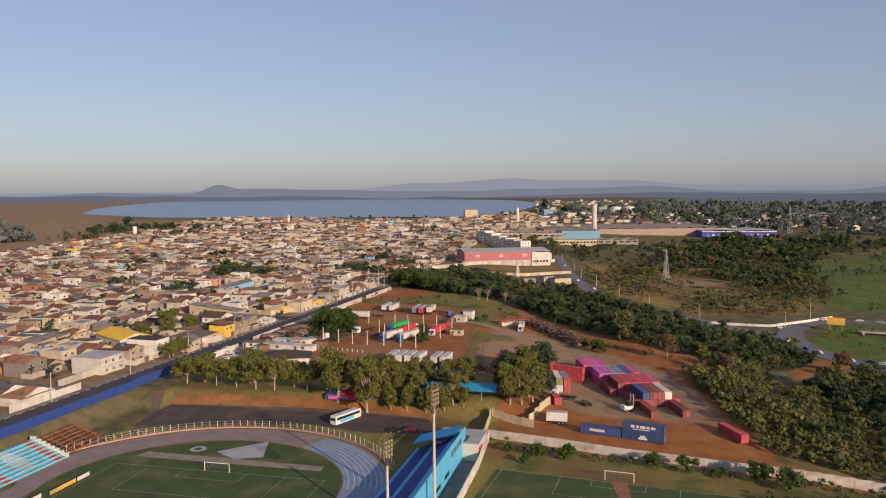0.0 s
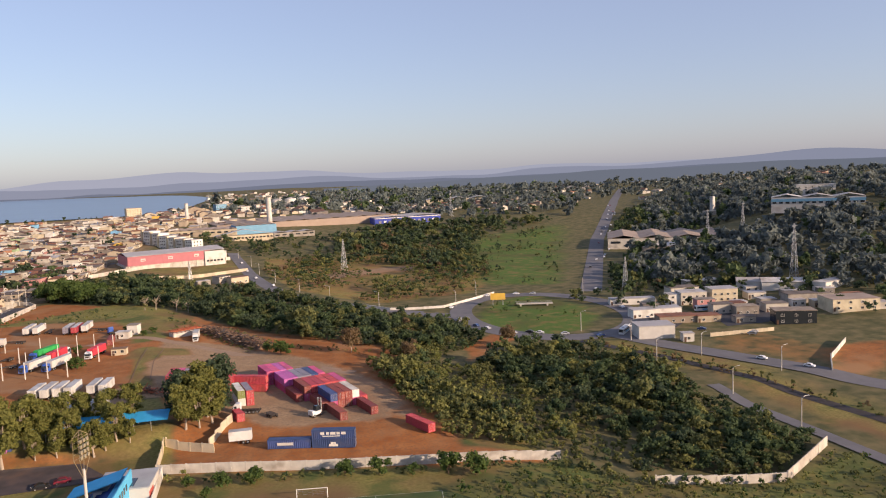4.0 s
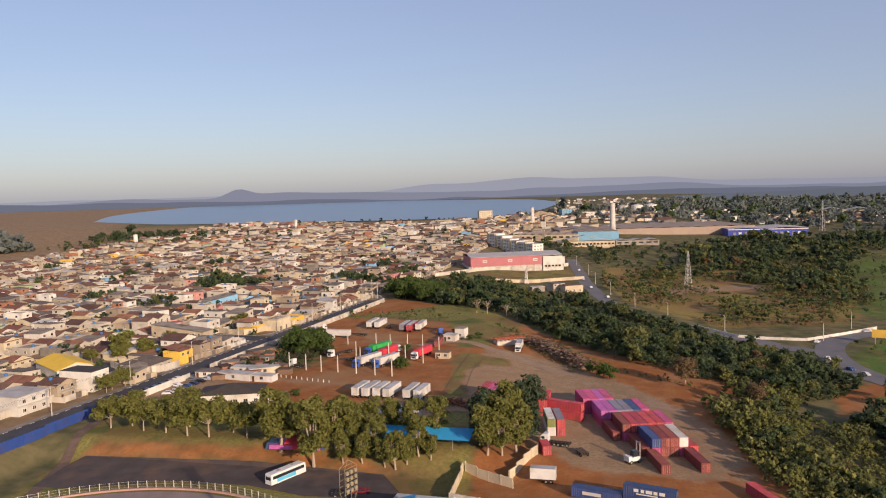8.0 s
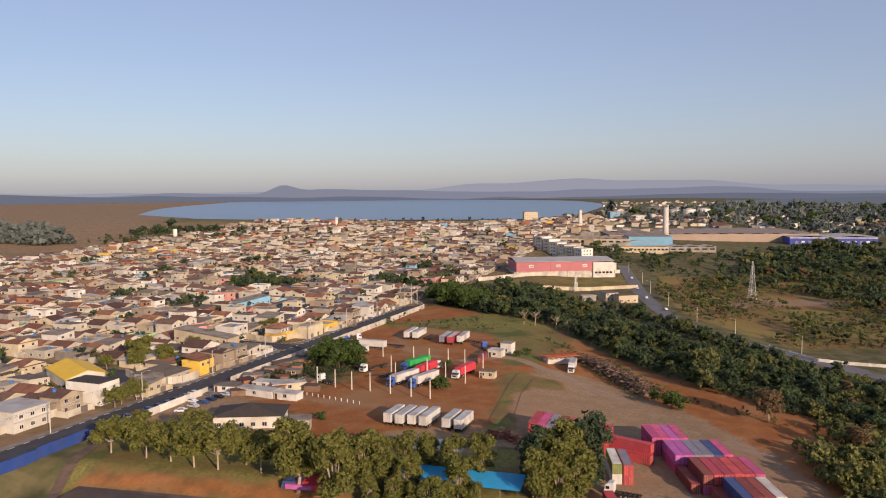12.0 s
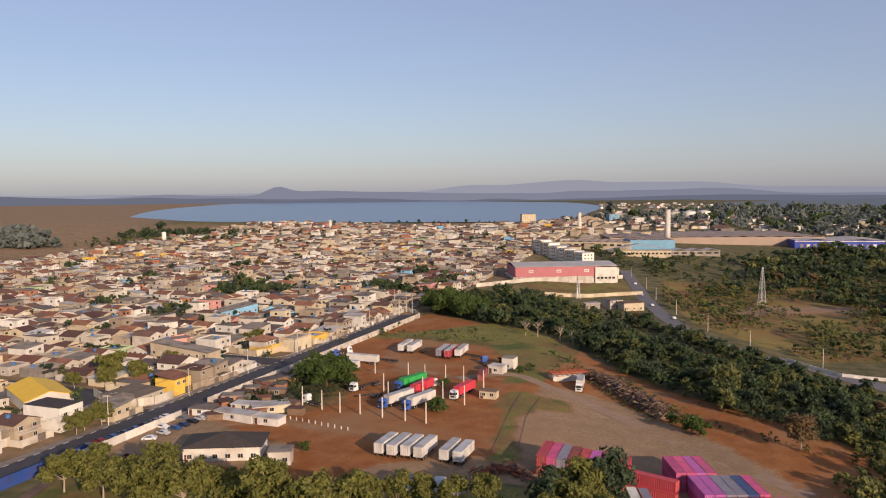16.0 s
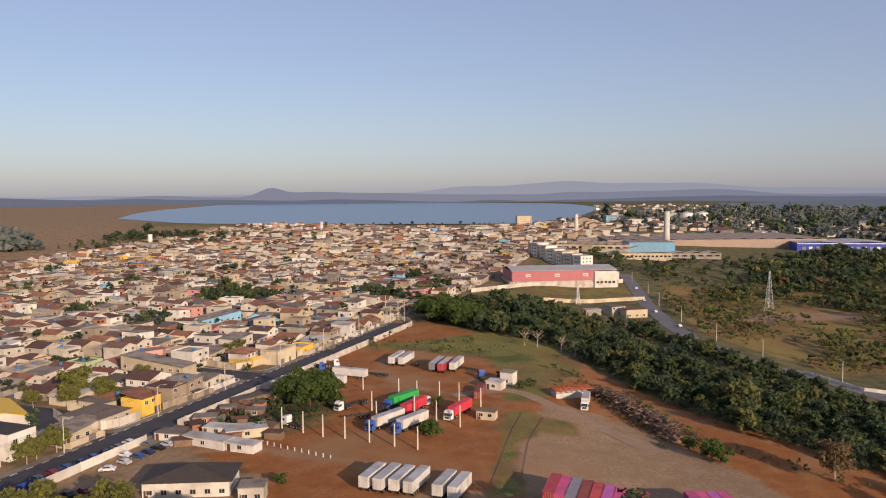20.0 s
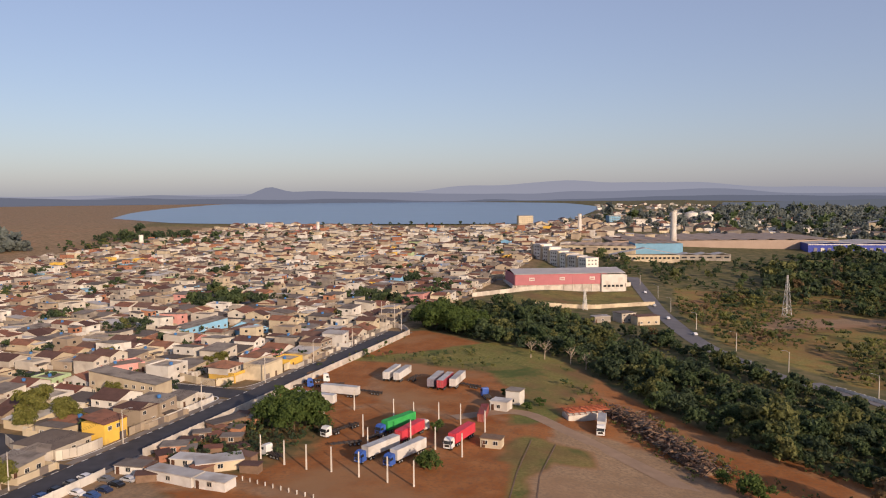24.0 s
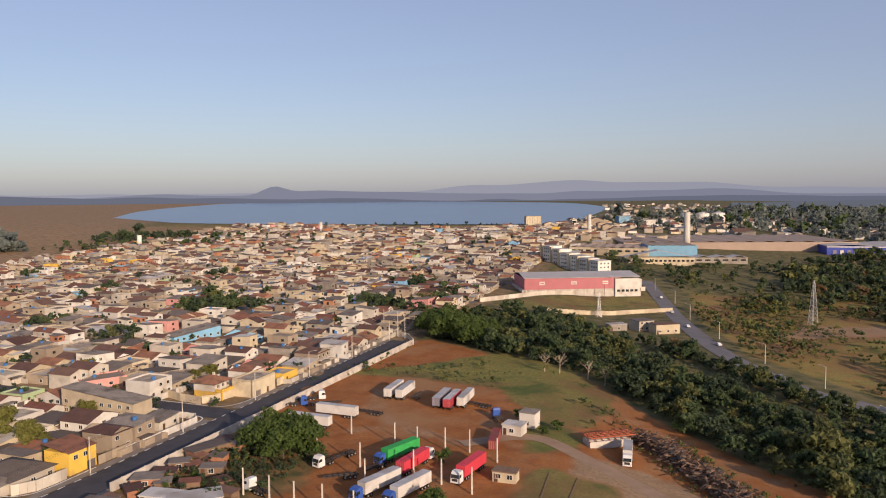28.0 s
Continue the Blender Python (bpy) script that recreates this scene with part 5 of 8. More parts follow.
def ring_part(r0, r1, t0, t1, n=48, up=0.1, squash=1.0):
    m = Mesh()
    for i in range(n):
        a, b = (t0 + (t1 - t0) * k / n for k in (i, i + 1))
        m.quad(*[(TC[0] + r * math.cos(t) * 1.06, TC[1] + r * math.sin(t) * squash, up) for r, t in ((r0, a), (r1, a), (r1, b), (r0, b))])
    return m


ta = ring_part(37, 48, math.pi, 0.95)
ta.quad((TC[0] - 50.9, 181, 0.1), (TC[0] - 39.2, 181, 0.1), (TC[0] - 39.2, 90, 0.1), (TC[0] - 50.9, 90, 0.1))
single("running_track", ta, M["track"], "worn pinkish grey running track round the pitch", "track", kind="structure")
tb = ring_part(37, 48, 0.95, 0.0)
tb.quad((TC[0] + 39.2, 181, 0.1), (TC[0] + 50.9, 181, 0.1), (TC[0] + 50.9, 90, 0.1), (TC[0] + 39.2, 90, 0.1))
single("running_track_blue", tb, M["trackblue"], "faded blue running track bend with white lanes", "track", kind="structure")
lanes = Mesh()
for k in range(1, 8):
    lanes.v, lanes.f = lanes.v + [], lanes.f
    r = ring_part(37 + k * 1.36, 37.14 + k * 1.36, 0.98, 0.0, 36, 0.13)
    n = len(lanes.v)
    lanes.v += r.v
    lanes.f += [tuple(i + n for i in f) for f in r.f]
single("lane_lines", lanes, M["linepaint"], "white lane lines on the blue track", "track marking", kind="structure")
pit = [(TC[0] + 36.6 * math.cos(t) * 1.06, TC[1] + 36.6 * math.sin(t)) for t in np.linspace(math.pi, 0, 40)]
polygon_on_ground("pitch_turf", pit + [(TC[0] + 38.8, 90), (TC[0] - 38.8, 90)], M["turf"], "worn green stadium football turf", "football pitch", 0.06)
polygon_on_ground("apron", [(-81, 208), (-74, 202), (-66, 203.5), (-68, 217)], M["plaza"], "pale concrete apron behind the goal", "concrete slab", 0.12)
polygon_on_ground("long_jump_runway", [(-103, 204), (-101, 208), (-47, 196.5), (-47.5, 193)], mat("sandy_runway", (0.26, 0.22, 0.18), 0.95, 0.2, 3), "sandy jumping runway across the infield", "runway", 0.11)
throw = Mesh()
for i in range(20):
    a, b = (2 * math.pi * k / 20 for k in (i, i + 1))
    throw.quad(*[(-87 + r * math.cos(t), 210 + r * math.sin(t), 0.2) for r, t in ((1.1, a), (2.4, a), (2.4, b), (1.1, b))])
single("throwing_circle", throw, M["plaza"], "pale concrete throwing circle on the grass", "throwing circle", kind="structure")


def line_mesh(lines, w=0.16, up=0.16):
    m = Mesh()
    for (ax, ay), (bx, by) in lines:
        d = math.hypot(bx - ax, by - ay)
        nx, ny = -(by - ay) / d * w / 2, (bx - ax) / d * w / 2
        m.quad((ax + nx, ay + ny, gz(ax, ay) + up), (ax - nx, ay - ny, gz(ax, ay) + up), (bx - nx, by - ny, gz(bx, by) + up), (bx + nx, by + ny, gz(bx, by) + up))
    return m


PT = math.radians(-11)


def in_pitch(cx, cy, x, y, turn):
    c, s = math.cos(turn), math.sin(turn)
    return (cx + x * c - y * s, cy + x * s + y * c)


def pitch_lines(cx, cy, turn, w, box, depth):
    """Goal line at the top, with side lines and the two boxes."""
    q = lambda x, y: in_pitch(cx, cy, x, y, turn)
    L = [(q(-w, 0), q(w, 0)), (q(-w, 0), q(-w, -90)), (q(w, 0), q(w, -90))]
    for b, d in ((box, depth), (box * 0.45, depth * 0.34)):
        L += [(q(-b, 0), q(-b, -d)), (q(b, 0), q(b, -d)), (q(-b, -d), q(b, -d))]
    return L


M["chalk"] = mat("worn_chalk_line", (0.30, 0.33, 0.24), 0.9, 0.5, 2)
single("pitch_lines", line_mesh(pitch_lines(-75.5, 192.3, PT, 31, 20, 16.5)), M["chalk"], "white lines of the stadium pitch", "pitch marking", kind="structure")


def goal(x, y, turn, label):
    g = thing("football_goal", at_ground(x, y, turn), label, "goal", "football goals")
    post = Mesh().bar((0, 0, -0.1), (0, 0, 2.44), 0.11, 8).data("post")
    part("post", post, M["white"], g, m=pose(-3.66, 0, 0)), part("post", post, M["white"], g, m=pose(3.66, 0, 0))
    part("crossbar", Mesh().bar((-3.77, 0, 2.44), (3.77, 0, 2.44), 0.11, 8), M["white"], g)
    net = Mesh()
    for k in range(-3, 4):
        net.bar((k * 1.1, 0, 2.4), (k * 1.1, 1.6, 0), 0.015, 3)
    for k in range(4):
        net.bar((-3.6, 0.4 * k, 2.4 - 0.6 * k), (3.6, 0.4 * k, 2.4 - 0.6 * k), 0.015, 3)
    part("net", net, M["net"], g)


goal(-75.5, 192.5, math.degrees(PT), "white football goal on the stadium pitch")
goal(31.3, 187.6, -17, "white football goal on the practice pitch")
polygon_on_ground("practice_turf", [(0, 195.5), (62, 176.5), (68, 165), (48, 90), (-30, 100)], M["turf"], "patchy practice football turf", "football pitch", 0.07)
single("practice_lines", line_mesh(pitch_lines(31, 186, math.radians(-17), 31, 15, 12)), M["chalk"], "white lines of the practice pitch", "pitch marking", kind="structure")
polygon_on_ground("goal_mouth", [(29, 187), (33, 186), (32, 176), (29, 177)], mat("bare_goal_mouth", (0.28, 0.12, 0.07), 0.95, 0.2, 2), "bare red soil in the goal mouth", "bare soil", 0.12)
polygon_on_ground("parking_asphalt", PARKING, mat("dark_parking", (0.072, 0.058, 0.056), 0.9, 0.35, 5, dirt=(0.13, 0.085, 0.065)), "dark worn asphalt of the stadium car park", "car park", 0.15)
polygon_on_ground("alley", [(-12, 222), (-2, 222), (-6, 190), (-18, 120), (-27, 120), (-16, 190)], mat("alley_cement", (0.20, 0.175, 0.155), 0.9, 0.25, 3), "stained cement alley beside the stand", "alley", 0.13)
road("path_bank", smooth_line([(-121, 280), (-118, 255), (-115, 240), (-112, 222)]), 3.2, mat("worn_dirt_path", (0.135, 0.092, 0.07), 0.95, 0.25, 3), "narrow worn brown path up the bank", 0.16)

# fence of posts and rails round the track
fence = thing("track_fence", pose(0, 0, 0), "pale concrete post fence round the running track", "fence")
fp = Mesh().box(0, 0, -0.2, 0.16, 0.16, 2.3).data("post")
rail = Mesh()
last = None
for i in range(64):
    t = math.pi * 1.0 - i * 0.045
    x, y = TC[0] + 50.5 * math.cos(t) * 1.06, TC[1] + 50.5 * math.sin(t)
    part("post", fp, M["polecon"], fence, m=pose(x, y, gz(x, y), 0, 0, math.degrees(t)))
    if last:
        for z in (0.5, 1.2, 1.9):
            rail.bar((*last, z), (x, y, z), 0.03, 4)
    last = (x, y)
part("rail", rail, M["net"], fence)
kerb = ring_part(49.3, 49.9, math.pi, 0.25, 60, 0.45)
kerb2 = Mesh()
for f in range(60):
    q = [kerb.v[i] for i in kerb.f[f]]
    kerb2.quad(*q)
    kerb2.quad(q[0], q[3], (q[3][0], q[3][1], 0), (q[0][0], q[0][1], 0))
part("kerb", kerb2, mat("pinkish_kerb", (0.42, 0.25, 0.21), 0.9, 0.2, 2), fence, "low pinkish kerb wall")


def stand_pose(a, u, z=0.0):
    """Along the blue wall: a from the street's end, u metres inside."""
    x, y = street(a, -u)
    return pose(x, y, z, 0, 0, STREET_TURN)


stand = thing("west_stand", pose(0, 0, 0), "turquoise stepped stand with red aisles and a white emblem", "grandstand")
for k in range(8):
    u, z = 20 - k * 1.6, 0.5 + k * 0.55
    part("tier", Mesh().box(0, 0, -z - 1.0, 1.6, 92, 1.0 + z + 0.05), M["seatblue"], stand, m=stand_pose(378, u, z))
    part("tier_edge", Mesh().box(0.78, 0, -0.02, 0.25, 92, 0.1), M["white"], stand, "pale worn tier edge", stand_pose(378, u, z + 0.05))
aisle = Mesh()
for a in (334.5, 352):
    for k in range(8):
        x, y = street(a, -(20 - k * 1.6))
        aisle.box(x, y, 0.5 + k * 0.55 - 0.1, 1.64, 2.4, 0.22, STREET_TURN)
part("aisle", aisle, M["seatred"], stand, "red painted stair aisle")
side = Mesh()
for k in range(8):
    x, y = street(331.8, -(20 - k * 1.6))
    side.box(x, y, -0.5, 1.6, 0.7, 1.9 + k * 0.55, STREET_TURN)
part("end_wall", side, M["white"], stand, "whitewashed stepped end wall")
emb = Mesh()
for k in range(1, 7):
    x, y = street(343.5, -(20 - k * 1.6))
    wd = (3.2, 4.4, 5, 5, 4.4, 3.2)[k - 1]
    emb.box(x, y, 0.5 + k * 0.55 + 0.06, 1.5, wd, 0.03, STREET_TURN)
part("emblem", emb, M["white"], stand, "white painted emblem patch")
oldstand = thing("old_stand", pose(0, 0, 0), "rusty orange steel bench frames on the slope", "grandstand")
for k in range(7):
    u, z = 19.5 - k * 1.7, 0.7 + k * 0.55
    part("bench", Mesh().box(0, 0, 0, 0.75, 14, 0.16), M["rust"], oldstand, m=stand_pose(322, u, z))
for a in (316, 320, 324, 328):
    part("frame", Mesh().bar((0, 0, 0), (-11.5, 0, 4.1), 0.12, 5), M["rust"], oldstand, m=stand_pose(a, 20, 0.3))

# east stand: stepped seats to the track, tall cyan wall behind, flat slab at its end
es = thing("east_stand", pose(-13.5, 182, 0, 0, 0, -12), "blue stepped stand with a tall cyan rear wall", "grandstand")
for k in range(9):
    part("tier", Mesh().box(-14 + k * 1.5, -14, 0, 1.5, 78, 0.9 + k * 0.72), M["bluepaint"] if k % 4 else M["cyan"], es)
part("rear_wall", Mesh().quad((0, 24, 0), (0, -60, 0), (0, -60, 8.6), (0, 24, 8.6)).quad((-0.3, 24, 8.6), (-0.3, -60, 8.6), (-0.3, -60, 0), (-0.3, 24, 0)).quad((0, 24, 8.6), (0, -60, 8.6), (-0.3, -60, 8.6), (-0.3, 24, 8.6)).quad((-0.3, 24, 0), (0, 24, 0), (0, 24, 8.6), (-0.3, 24, 8.6)), M["cyan"], es)
part("roof_slab", Mesh().quad((-13.5, 25, 5.0), (-1, 25, 8.7), (-1, 17, 8.7), (-13.5, 17, 5.0)).quad((-13.5, 17, 4.8), (-1, 17, 8.5), (-1, 25, 8.5), (-13.5, 25, 4.8)), M["canopy"], es, "bright blue sloping end roof")
for k in range(6):
    part("window", Mesh().box(0.05, 18 - k * 2.0, 5.6, 0.14, 0.9, 1.5), M["glass"], es)
for k in range(5):
    part("window", Mesh().box(0.05, 2 - k * 9, 2.2, 0.14, 4.5, 1.0), M["glass"], es)
annex = thing("stand_annex", pose(-9.8, 208, 0, 0, 0, -12), "white flat-roofed annex with a dark roof opening", "building")
part("walls", Mesh().box(0, 0, -0.4, 12.5, 12, 5.4), M["white"], annex)
part("roof", Mesh().box(0, 0, 5.0, 12.9, 12.4, 0.3), M["plaza"], annex)
part("roof_opening", Mesh().box(1, -2.5, 5.32, 3.4, 5.2, 0.05), M["glass"], annex)
part("red_panel", Mesh().box(6.3, -3.6, 0.2, 0.15, 4.4, 3.6), M["seatred"], annex)
rwall = Mesh()
for (x, y, h) in along([(-1.8, 218), (-5, 196), (-11, 165), (-20, 120)], 3.0):
    rwall.box(x, y, -0.3, 3.1, 0.25, 3.3, h)
single("wall_alley", rwall, M["white"], "whitewashed wall beside the alley", "wall", kind="structure")


def floodlight(x, y, h, turn, label):
    f = thing("floodlight_mast", at_ground(x, y, turn), label, "floodlight", "floodlight masts")
    part("mast", Mesh().bar((0, 0, -0.3), (0, 0, h - 3), 0.42, 10, 0.26), M["polecon"], f)
    cage = Mesh()
    for s in (-1, 1):
        for t in (0, 1):
            cage.bar((s * 0.2, t * 0.2, h - 4.5), (s * 1.5, t * 1.2 - 0.4, h - 1), 0.05, 4)
            cage.bar((s * 1.5, t * 1.2 - 0.4, h - 1), (s * 1.5, t * 1.2 - 0.4, h + 3.2), 0.05, 4)
            cage.bar((s * 1.5, t * 1.2 - 0.4, h + 3.2), (0, 0.2, h + 4.4), 0.05, 4)
    for k in range(5):
        cage.bar((-1.5, 0.8, h - 1 + k * 1.05), (1.5, 0.8, h - 1 + k * 1.05), 0.045, 4)
        cage.bar((-1.5, -0.4, h - 1 + k * 1.05), (1.5, -0.4, h - 1 + k * 1.05), 0.045, 4)
    part("cage", cage, mat("brass_tinted_steel", (0.36, 0.28, 0.16), 0.5, 0.2, 1, metal=0.4), f)
    lamp = Mesh().bar((0, -0.5, 0), (0, -0.15, 0), 0.36, 10, 0.26).data("lamp")
    for i in range(3):
        for k in range(4):
            part("lamp", lamp, mat("lamp_housing", (0.5, 0.42, 0.28), 0.35, 0.1, 1, metal=0.5) if not lamp.materials else None, f, m=pose(-1 + i, -0.1, h - 0.5 + k * 1.0))


floodlight(-15.1, 163, 28.0, 60, "tall concrete floodlight mast with a caged lamp head")
floodlight(-25.0, 156, 18.5, 60, "concrete floodlight mast with a brass-coloured lamp cage")

for a, b, c, mm in ((-113, 180, 9, "yellow"), (-111.4, 187, 4.5, "white"), (-116, 172, 5, "white")):
    bo = thing("advert_board", pose(a + 2, b, 0.1, 0, 0, 78), "low %s advertising board beside the track" % ("yellow" if mm == "yellow" else "white"), "board", "advertising boards")
    part("panel", Mesh().box(0, 0, 0.1, c, 0.12, 1.0), M[mm], bo)
    part("brace", Mesh().bar((-c * 0.3, 0, 0.8), (-c * 0.3, 0.9, 0), 0.04, 4).bar((c * 0.3, 0, 0.8), (c * 0.3, 0.9, 0), 0.04, 4), M["chassis"], bo)


# ---- vehicles ----
TYRE = Mesh().bar((-0.14, 0, 0), (0.14, 0, 0), 0.5, 14).data("tyre")
RIM = Mesh().bar((-0.16, 0, 0), (0.16, 0, 0), 0.26, 10).data("rim")
TYRE.materials.append(M["dark"]), RIM.materials.append(M["net"])
CTYRE = Mesh().bar((-0.1, 0, 0), (0.1, 0, 0), 0.31, 12).data("tyre")
CRIM = Mesh().bar((-0.11, 0, 0), (0.11, 0, 0), 0.19, 8).data("rim")
CTYRE.materials.append(M["dark"]), CRIM.materials.append(M["net"])


def wheel(parent, x, y, z, small=False):
    t = part("wheel", CTYRE if small else TYRE, None, parent, m=pose(x, y, z))
    part("rim", CRIM if small else RIM, None, t)


def profile(width, pts):
    """A body from a side outline (y, z), with its sides drawn in a little at the top."""
    m = Mesh()
    top = max(z for _, z in pts)
    n = len(pts)
    for s in (-1, 1):
        for y, z in pts:
            m.v.append((s * width / 2 * (1 - 0.10 * max(0, z - 0.9) / top), y, z))
    m.f += [tuple(range(n)), tuple(range(2 * n - 1, n - 1, -1))]
    m.f += [(i, n + i, n + (i + 1) % n, (i + 1) % n) for i in range(n)]
    return m


CAR_BODY = profile(1.75, [(-2.1, 0.35), (-2.12, 0.85), (-1.9, 0.98), (-1.35, 1.0), (-0.75, 1.42), (0.75, 1.44), (1.3, 0.98), (1.95, 0.86), (2.1, 0.7), (2.1, 0.35)]).data("body")
CAR_GLASS = profile(1.71, [(-1.22, 1.0), (-0.72, 1.36), (0.70, 1.38), (1.17, 1.0)])
for i, v in enumerate(CAR_GLASS.v):
    CAR_GLASS.v[i] = (v[0] * 1.035, v[1] * 1.03, v[2] + 0.015)
CAR_GLASS = CAR_GLASS.data("windows")
CAR_GLASS.materials.append(M["glass"])
LIGHT = Mesh().box(0, 0, 0, 0.35, 0.06, 0.16).data("light")
CAR_BODIES = []
for cm in CARS:
    b = CAR_BODY.copy()
    b.materials.clear()
    b.materials.append(cm)
    CAR_BODIES.append(b)
LIGHT.materials.append(M["white"])


def car(x, y, turn, k, label, group="parked cars", up=0.02):
    c = thing("car", at_ground(x, y, turn, up), label, "car", group)
    part("body", CAR_BODIES[k], None, c)
    part("glazing", CAR_GLASS, None, c)
    for sx in (-0.8, 0.8):
        for sy in (-1.3, 1.3):
            wheel(c, sx, sy, 0.31, True)
    for sx in (-0.6, 0.6):
        part("headlight", LIGHT, None, c, m=pose(sx, 2.1, 0.62))
    return c


CARNAME = ["silver", "white", "black", "dark grey", "dark blue", "wine red", "navy blue"]


def trailer(parent, y0, length, material, roofm, z=1.15, h=2.75, tarp=None):
    """A box trailer behind y0, with its doors, skirt, legs and axles."""
    yc = y0 - length / 2
    part("box", Mesh().box(0, yc, z, 2.55, length, h), material, parent)
    r = Mesh().box(0, yc, z + h + 0.003, 2.5, length - 0.1, 0.05)
    for k in range(int(length / 1.2)):
        r.box(0, y0 - 0.6 - k * 1.2, z + h + 0.05, 2.4, 0.06, 0.03)
    part("roof", r, roofm, parent)
    for s in (-1, 1):
        d = part("door", Mesh().box(s * 0.63, y0 - length - 0.03, z + 0.08, 1.2, 0.06, h - 0.16), material, parent)
        part("lock_bar", Mesh().bar((s * 0.3, y0 - length - 0.09, z + 0.2), (s * 0.3, y0 - length - 0.09, z + h - 0.2), 0.025, 4).bar((s * 0.9, y0 - length - 0.09, z + 0.2), (s * 0.9, y0 - length - 0.09, z + h - 0.2), 0.025, 4), M["net"], d)
    part("chassis", Mesh().box(-0.5, yc, z - 0.3, 0.2, length - 0.4, 0.3).box(0.5, yc, z - 0.3, 0.2, length - 0.4, 0.3), M["chassis"], parent)
    part("landing_leg", Mesh().box(-0.9, y0 - 2.6, 0, 0.15, 0.15, z - 0.3).box(0.9, y0 - 2.6, 0, 0.15, 0.15, z - 0.3), M["chassis"], parent)
    for k in range(3 if length > 10 else 2):
        for s in (-1.05, 1.05):
            wheel(parent, s, y0 - length + 1.2 + k * 1.25, 0.5)


def cab(parent, y, material):
    """A tractor cab whose nose lies at y + 2.4."""
    b = profile(2.45, [(y, 0.55), (y, 2.9), (y + 0.2, 3.35), (y + 1.5, 3.3), (y + 2.15, 2.75), (y + 2.35, 1.7), (y + 2.4, 0.5)])
    part("cab", b, material, parent)
    part("windscreen", Mesh().quad((-1.05, y + 2.22, 2.66), (1.05, y + 2.22, 2.66), (1.1, y + 2.40, 1.75), (-1.1, y + 2.40, 1.75)), M["glass"], parent)
    for s in (-1, 1):
        part("side_window", Mesh().box(s * 1.16, y + 1.5, 1.85, 0.1, 0.9, 0.75), M["glass"], parent)
        part("mirror", Mesh().box(s * 1.4, y + 2.25, 1.9, 0.2, 0.12, 0.6), M["dark"], parent)
        part("headlight", LIGHT, None, parent, m=pose(s * 0.85, y + 2.42, 0.75))
        wheel(parent, s * 1.05, y + 1.4, 0.5), wheel(parent, s * 1.05, y - 1.8, 0.5), wheel(parent, s * 1.05, y - 2.9, 0.5)
    part("grille", Mesh().box(0, y + 2.4, 0.95, 1.5, 0.08, 0.65), M["chassis"], parent)
    part("frame", Mesh().box(0, y - 1.6, 0.65, 0.9, 5.0, 0.3), M["chassis"], parent)


def truck(x, y, turn, length, boxm, roofm, cabm, label, flat=False):
    t = thing("truck", at_ground(x, y, turn), label, "truck", "trucks in the yard")
    if boxm:
        trailer(t, length / 2, length, M[boxm], M[roofm])
    if flat:
        part("flatbed", Mesh().box(-0.5, -0.5, 0.85, 0.25, length, 0.3).box(0.5, -0.5, 0.85, 0.25, length, 0.3), M["chassis"], t)
        for k in range(6):
            part("cross_beam", Mesh().box(0, -length / 2 + k * length / 6, 1.0, 2.4, 0.2, 0.2), M["chassis"], t)
        for k in range(3):
            for s in (-1.05, 1.05):
                wheel(t, s, -length / 2 + 0.5 + k * 1.25, 0.5)
    if cabm:
        cab(t, length / 2 + 0.7 if not flat else length / 2 - 1.0, M[cabm])
    return t


def plain_trailer(x, y, turn, length, boxm, roofm, label, group="parked trailers"):
    t = thing("trailer", at_ground(x, y, turn), label, "trailer", group)
    trailer(t, length / 2, length, M[boxm], M[roofm])
    return t


# ---- containers ----
def corrugated(l, w, h):
    """Side and end walls with upright ribs, inside a frame."""
    m, ring = Mesh(), []

    def run(a, b, n):
        for k in range(n):
            for t, o in ((0.0, 0.0), (0.35, 0.0), (0.5, 1.0), (0.85, 1.0)):
                x, y = a[0] + (b[0] - a[0]) * (k + t) / n, a[1] + (b[1] - a[1]) * (k + t) / n
                ring.append((x * (1 - 0.06 * o / w * 2) if a[0] == b[0] else x, y * (1 - 0.06 * o / l * 2) if a[1] == b[1] else y))

    x, y = w / 2 - 0.03, l / 2 - 0.03
    run((-x, -y), (x, -y), 4), run((x, -y), (x, y), int(l / 0.55)), run((x, y), (-x, y), 4), run((-x, y), (-x, -y), int(l / 0.55))
    n = len(ring)
    m.v = [(*p, 0.06) for p in ring] + [(*p, h - 0.06) for p in ring]
    m.f = [(i, (i + 1) % n, n + (i + 1) % n, n + i) for i in range(n)] + [tuple(range(n - 1, -1, -1)), tuple(range(n, 2 * n))]
    return m.data("body")


def frame_bars(l, w, h):
    m = Mesh()
    for sx in (-1, 1):
        for sy in (-1, 1):
            m.box(sx * (w / 2 - 0.06), sy * (l / 2 - 0.06), 0, 0.14, 0.14, h)
        m.box(sx * (w / 2 - 0.06), 0, 0.0, 0.13, l, 0.15), m.box(sx * (w / 2 - 0.06), 0, h - 0.12, 0.13, l, 0.12)
    for sy in (-1, 1):
        m.box(0, sy * (l / 2 - 0.06), h - 0.12, w, 0.13, 0.12), m.box(0, sy * (l / 2 - 0.06), 0, w, 0.13, 0.15)
    return m.data("frame")


def roof_sheet(l, w, h):
    m = Mesh().box(0, 0, h - 0.07, w - 0.26, l - 0.26, 0.04)
    for k in range(int(l / 0.9)):
        m.box(0, -l / 2 + 0.6 + k * 0.9, h - 0.035, w - 0.35, 0.22, 0.03)
    return m.data("roof")


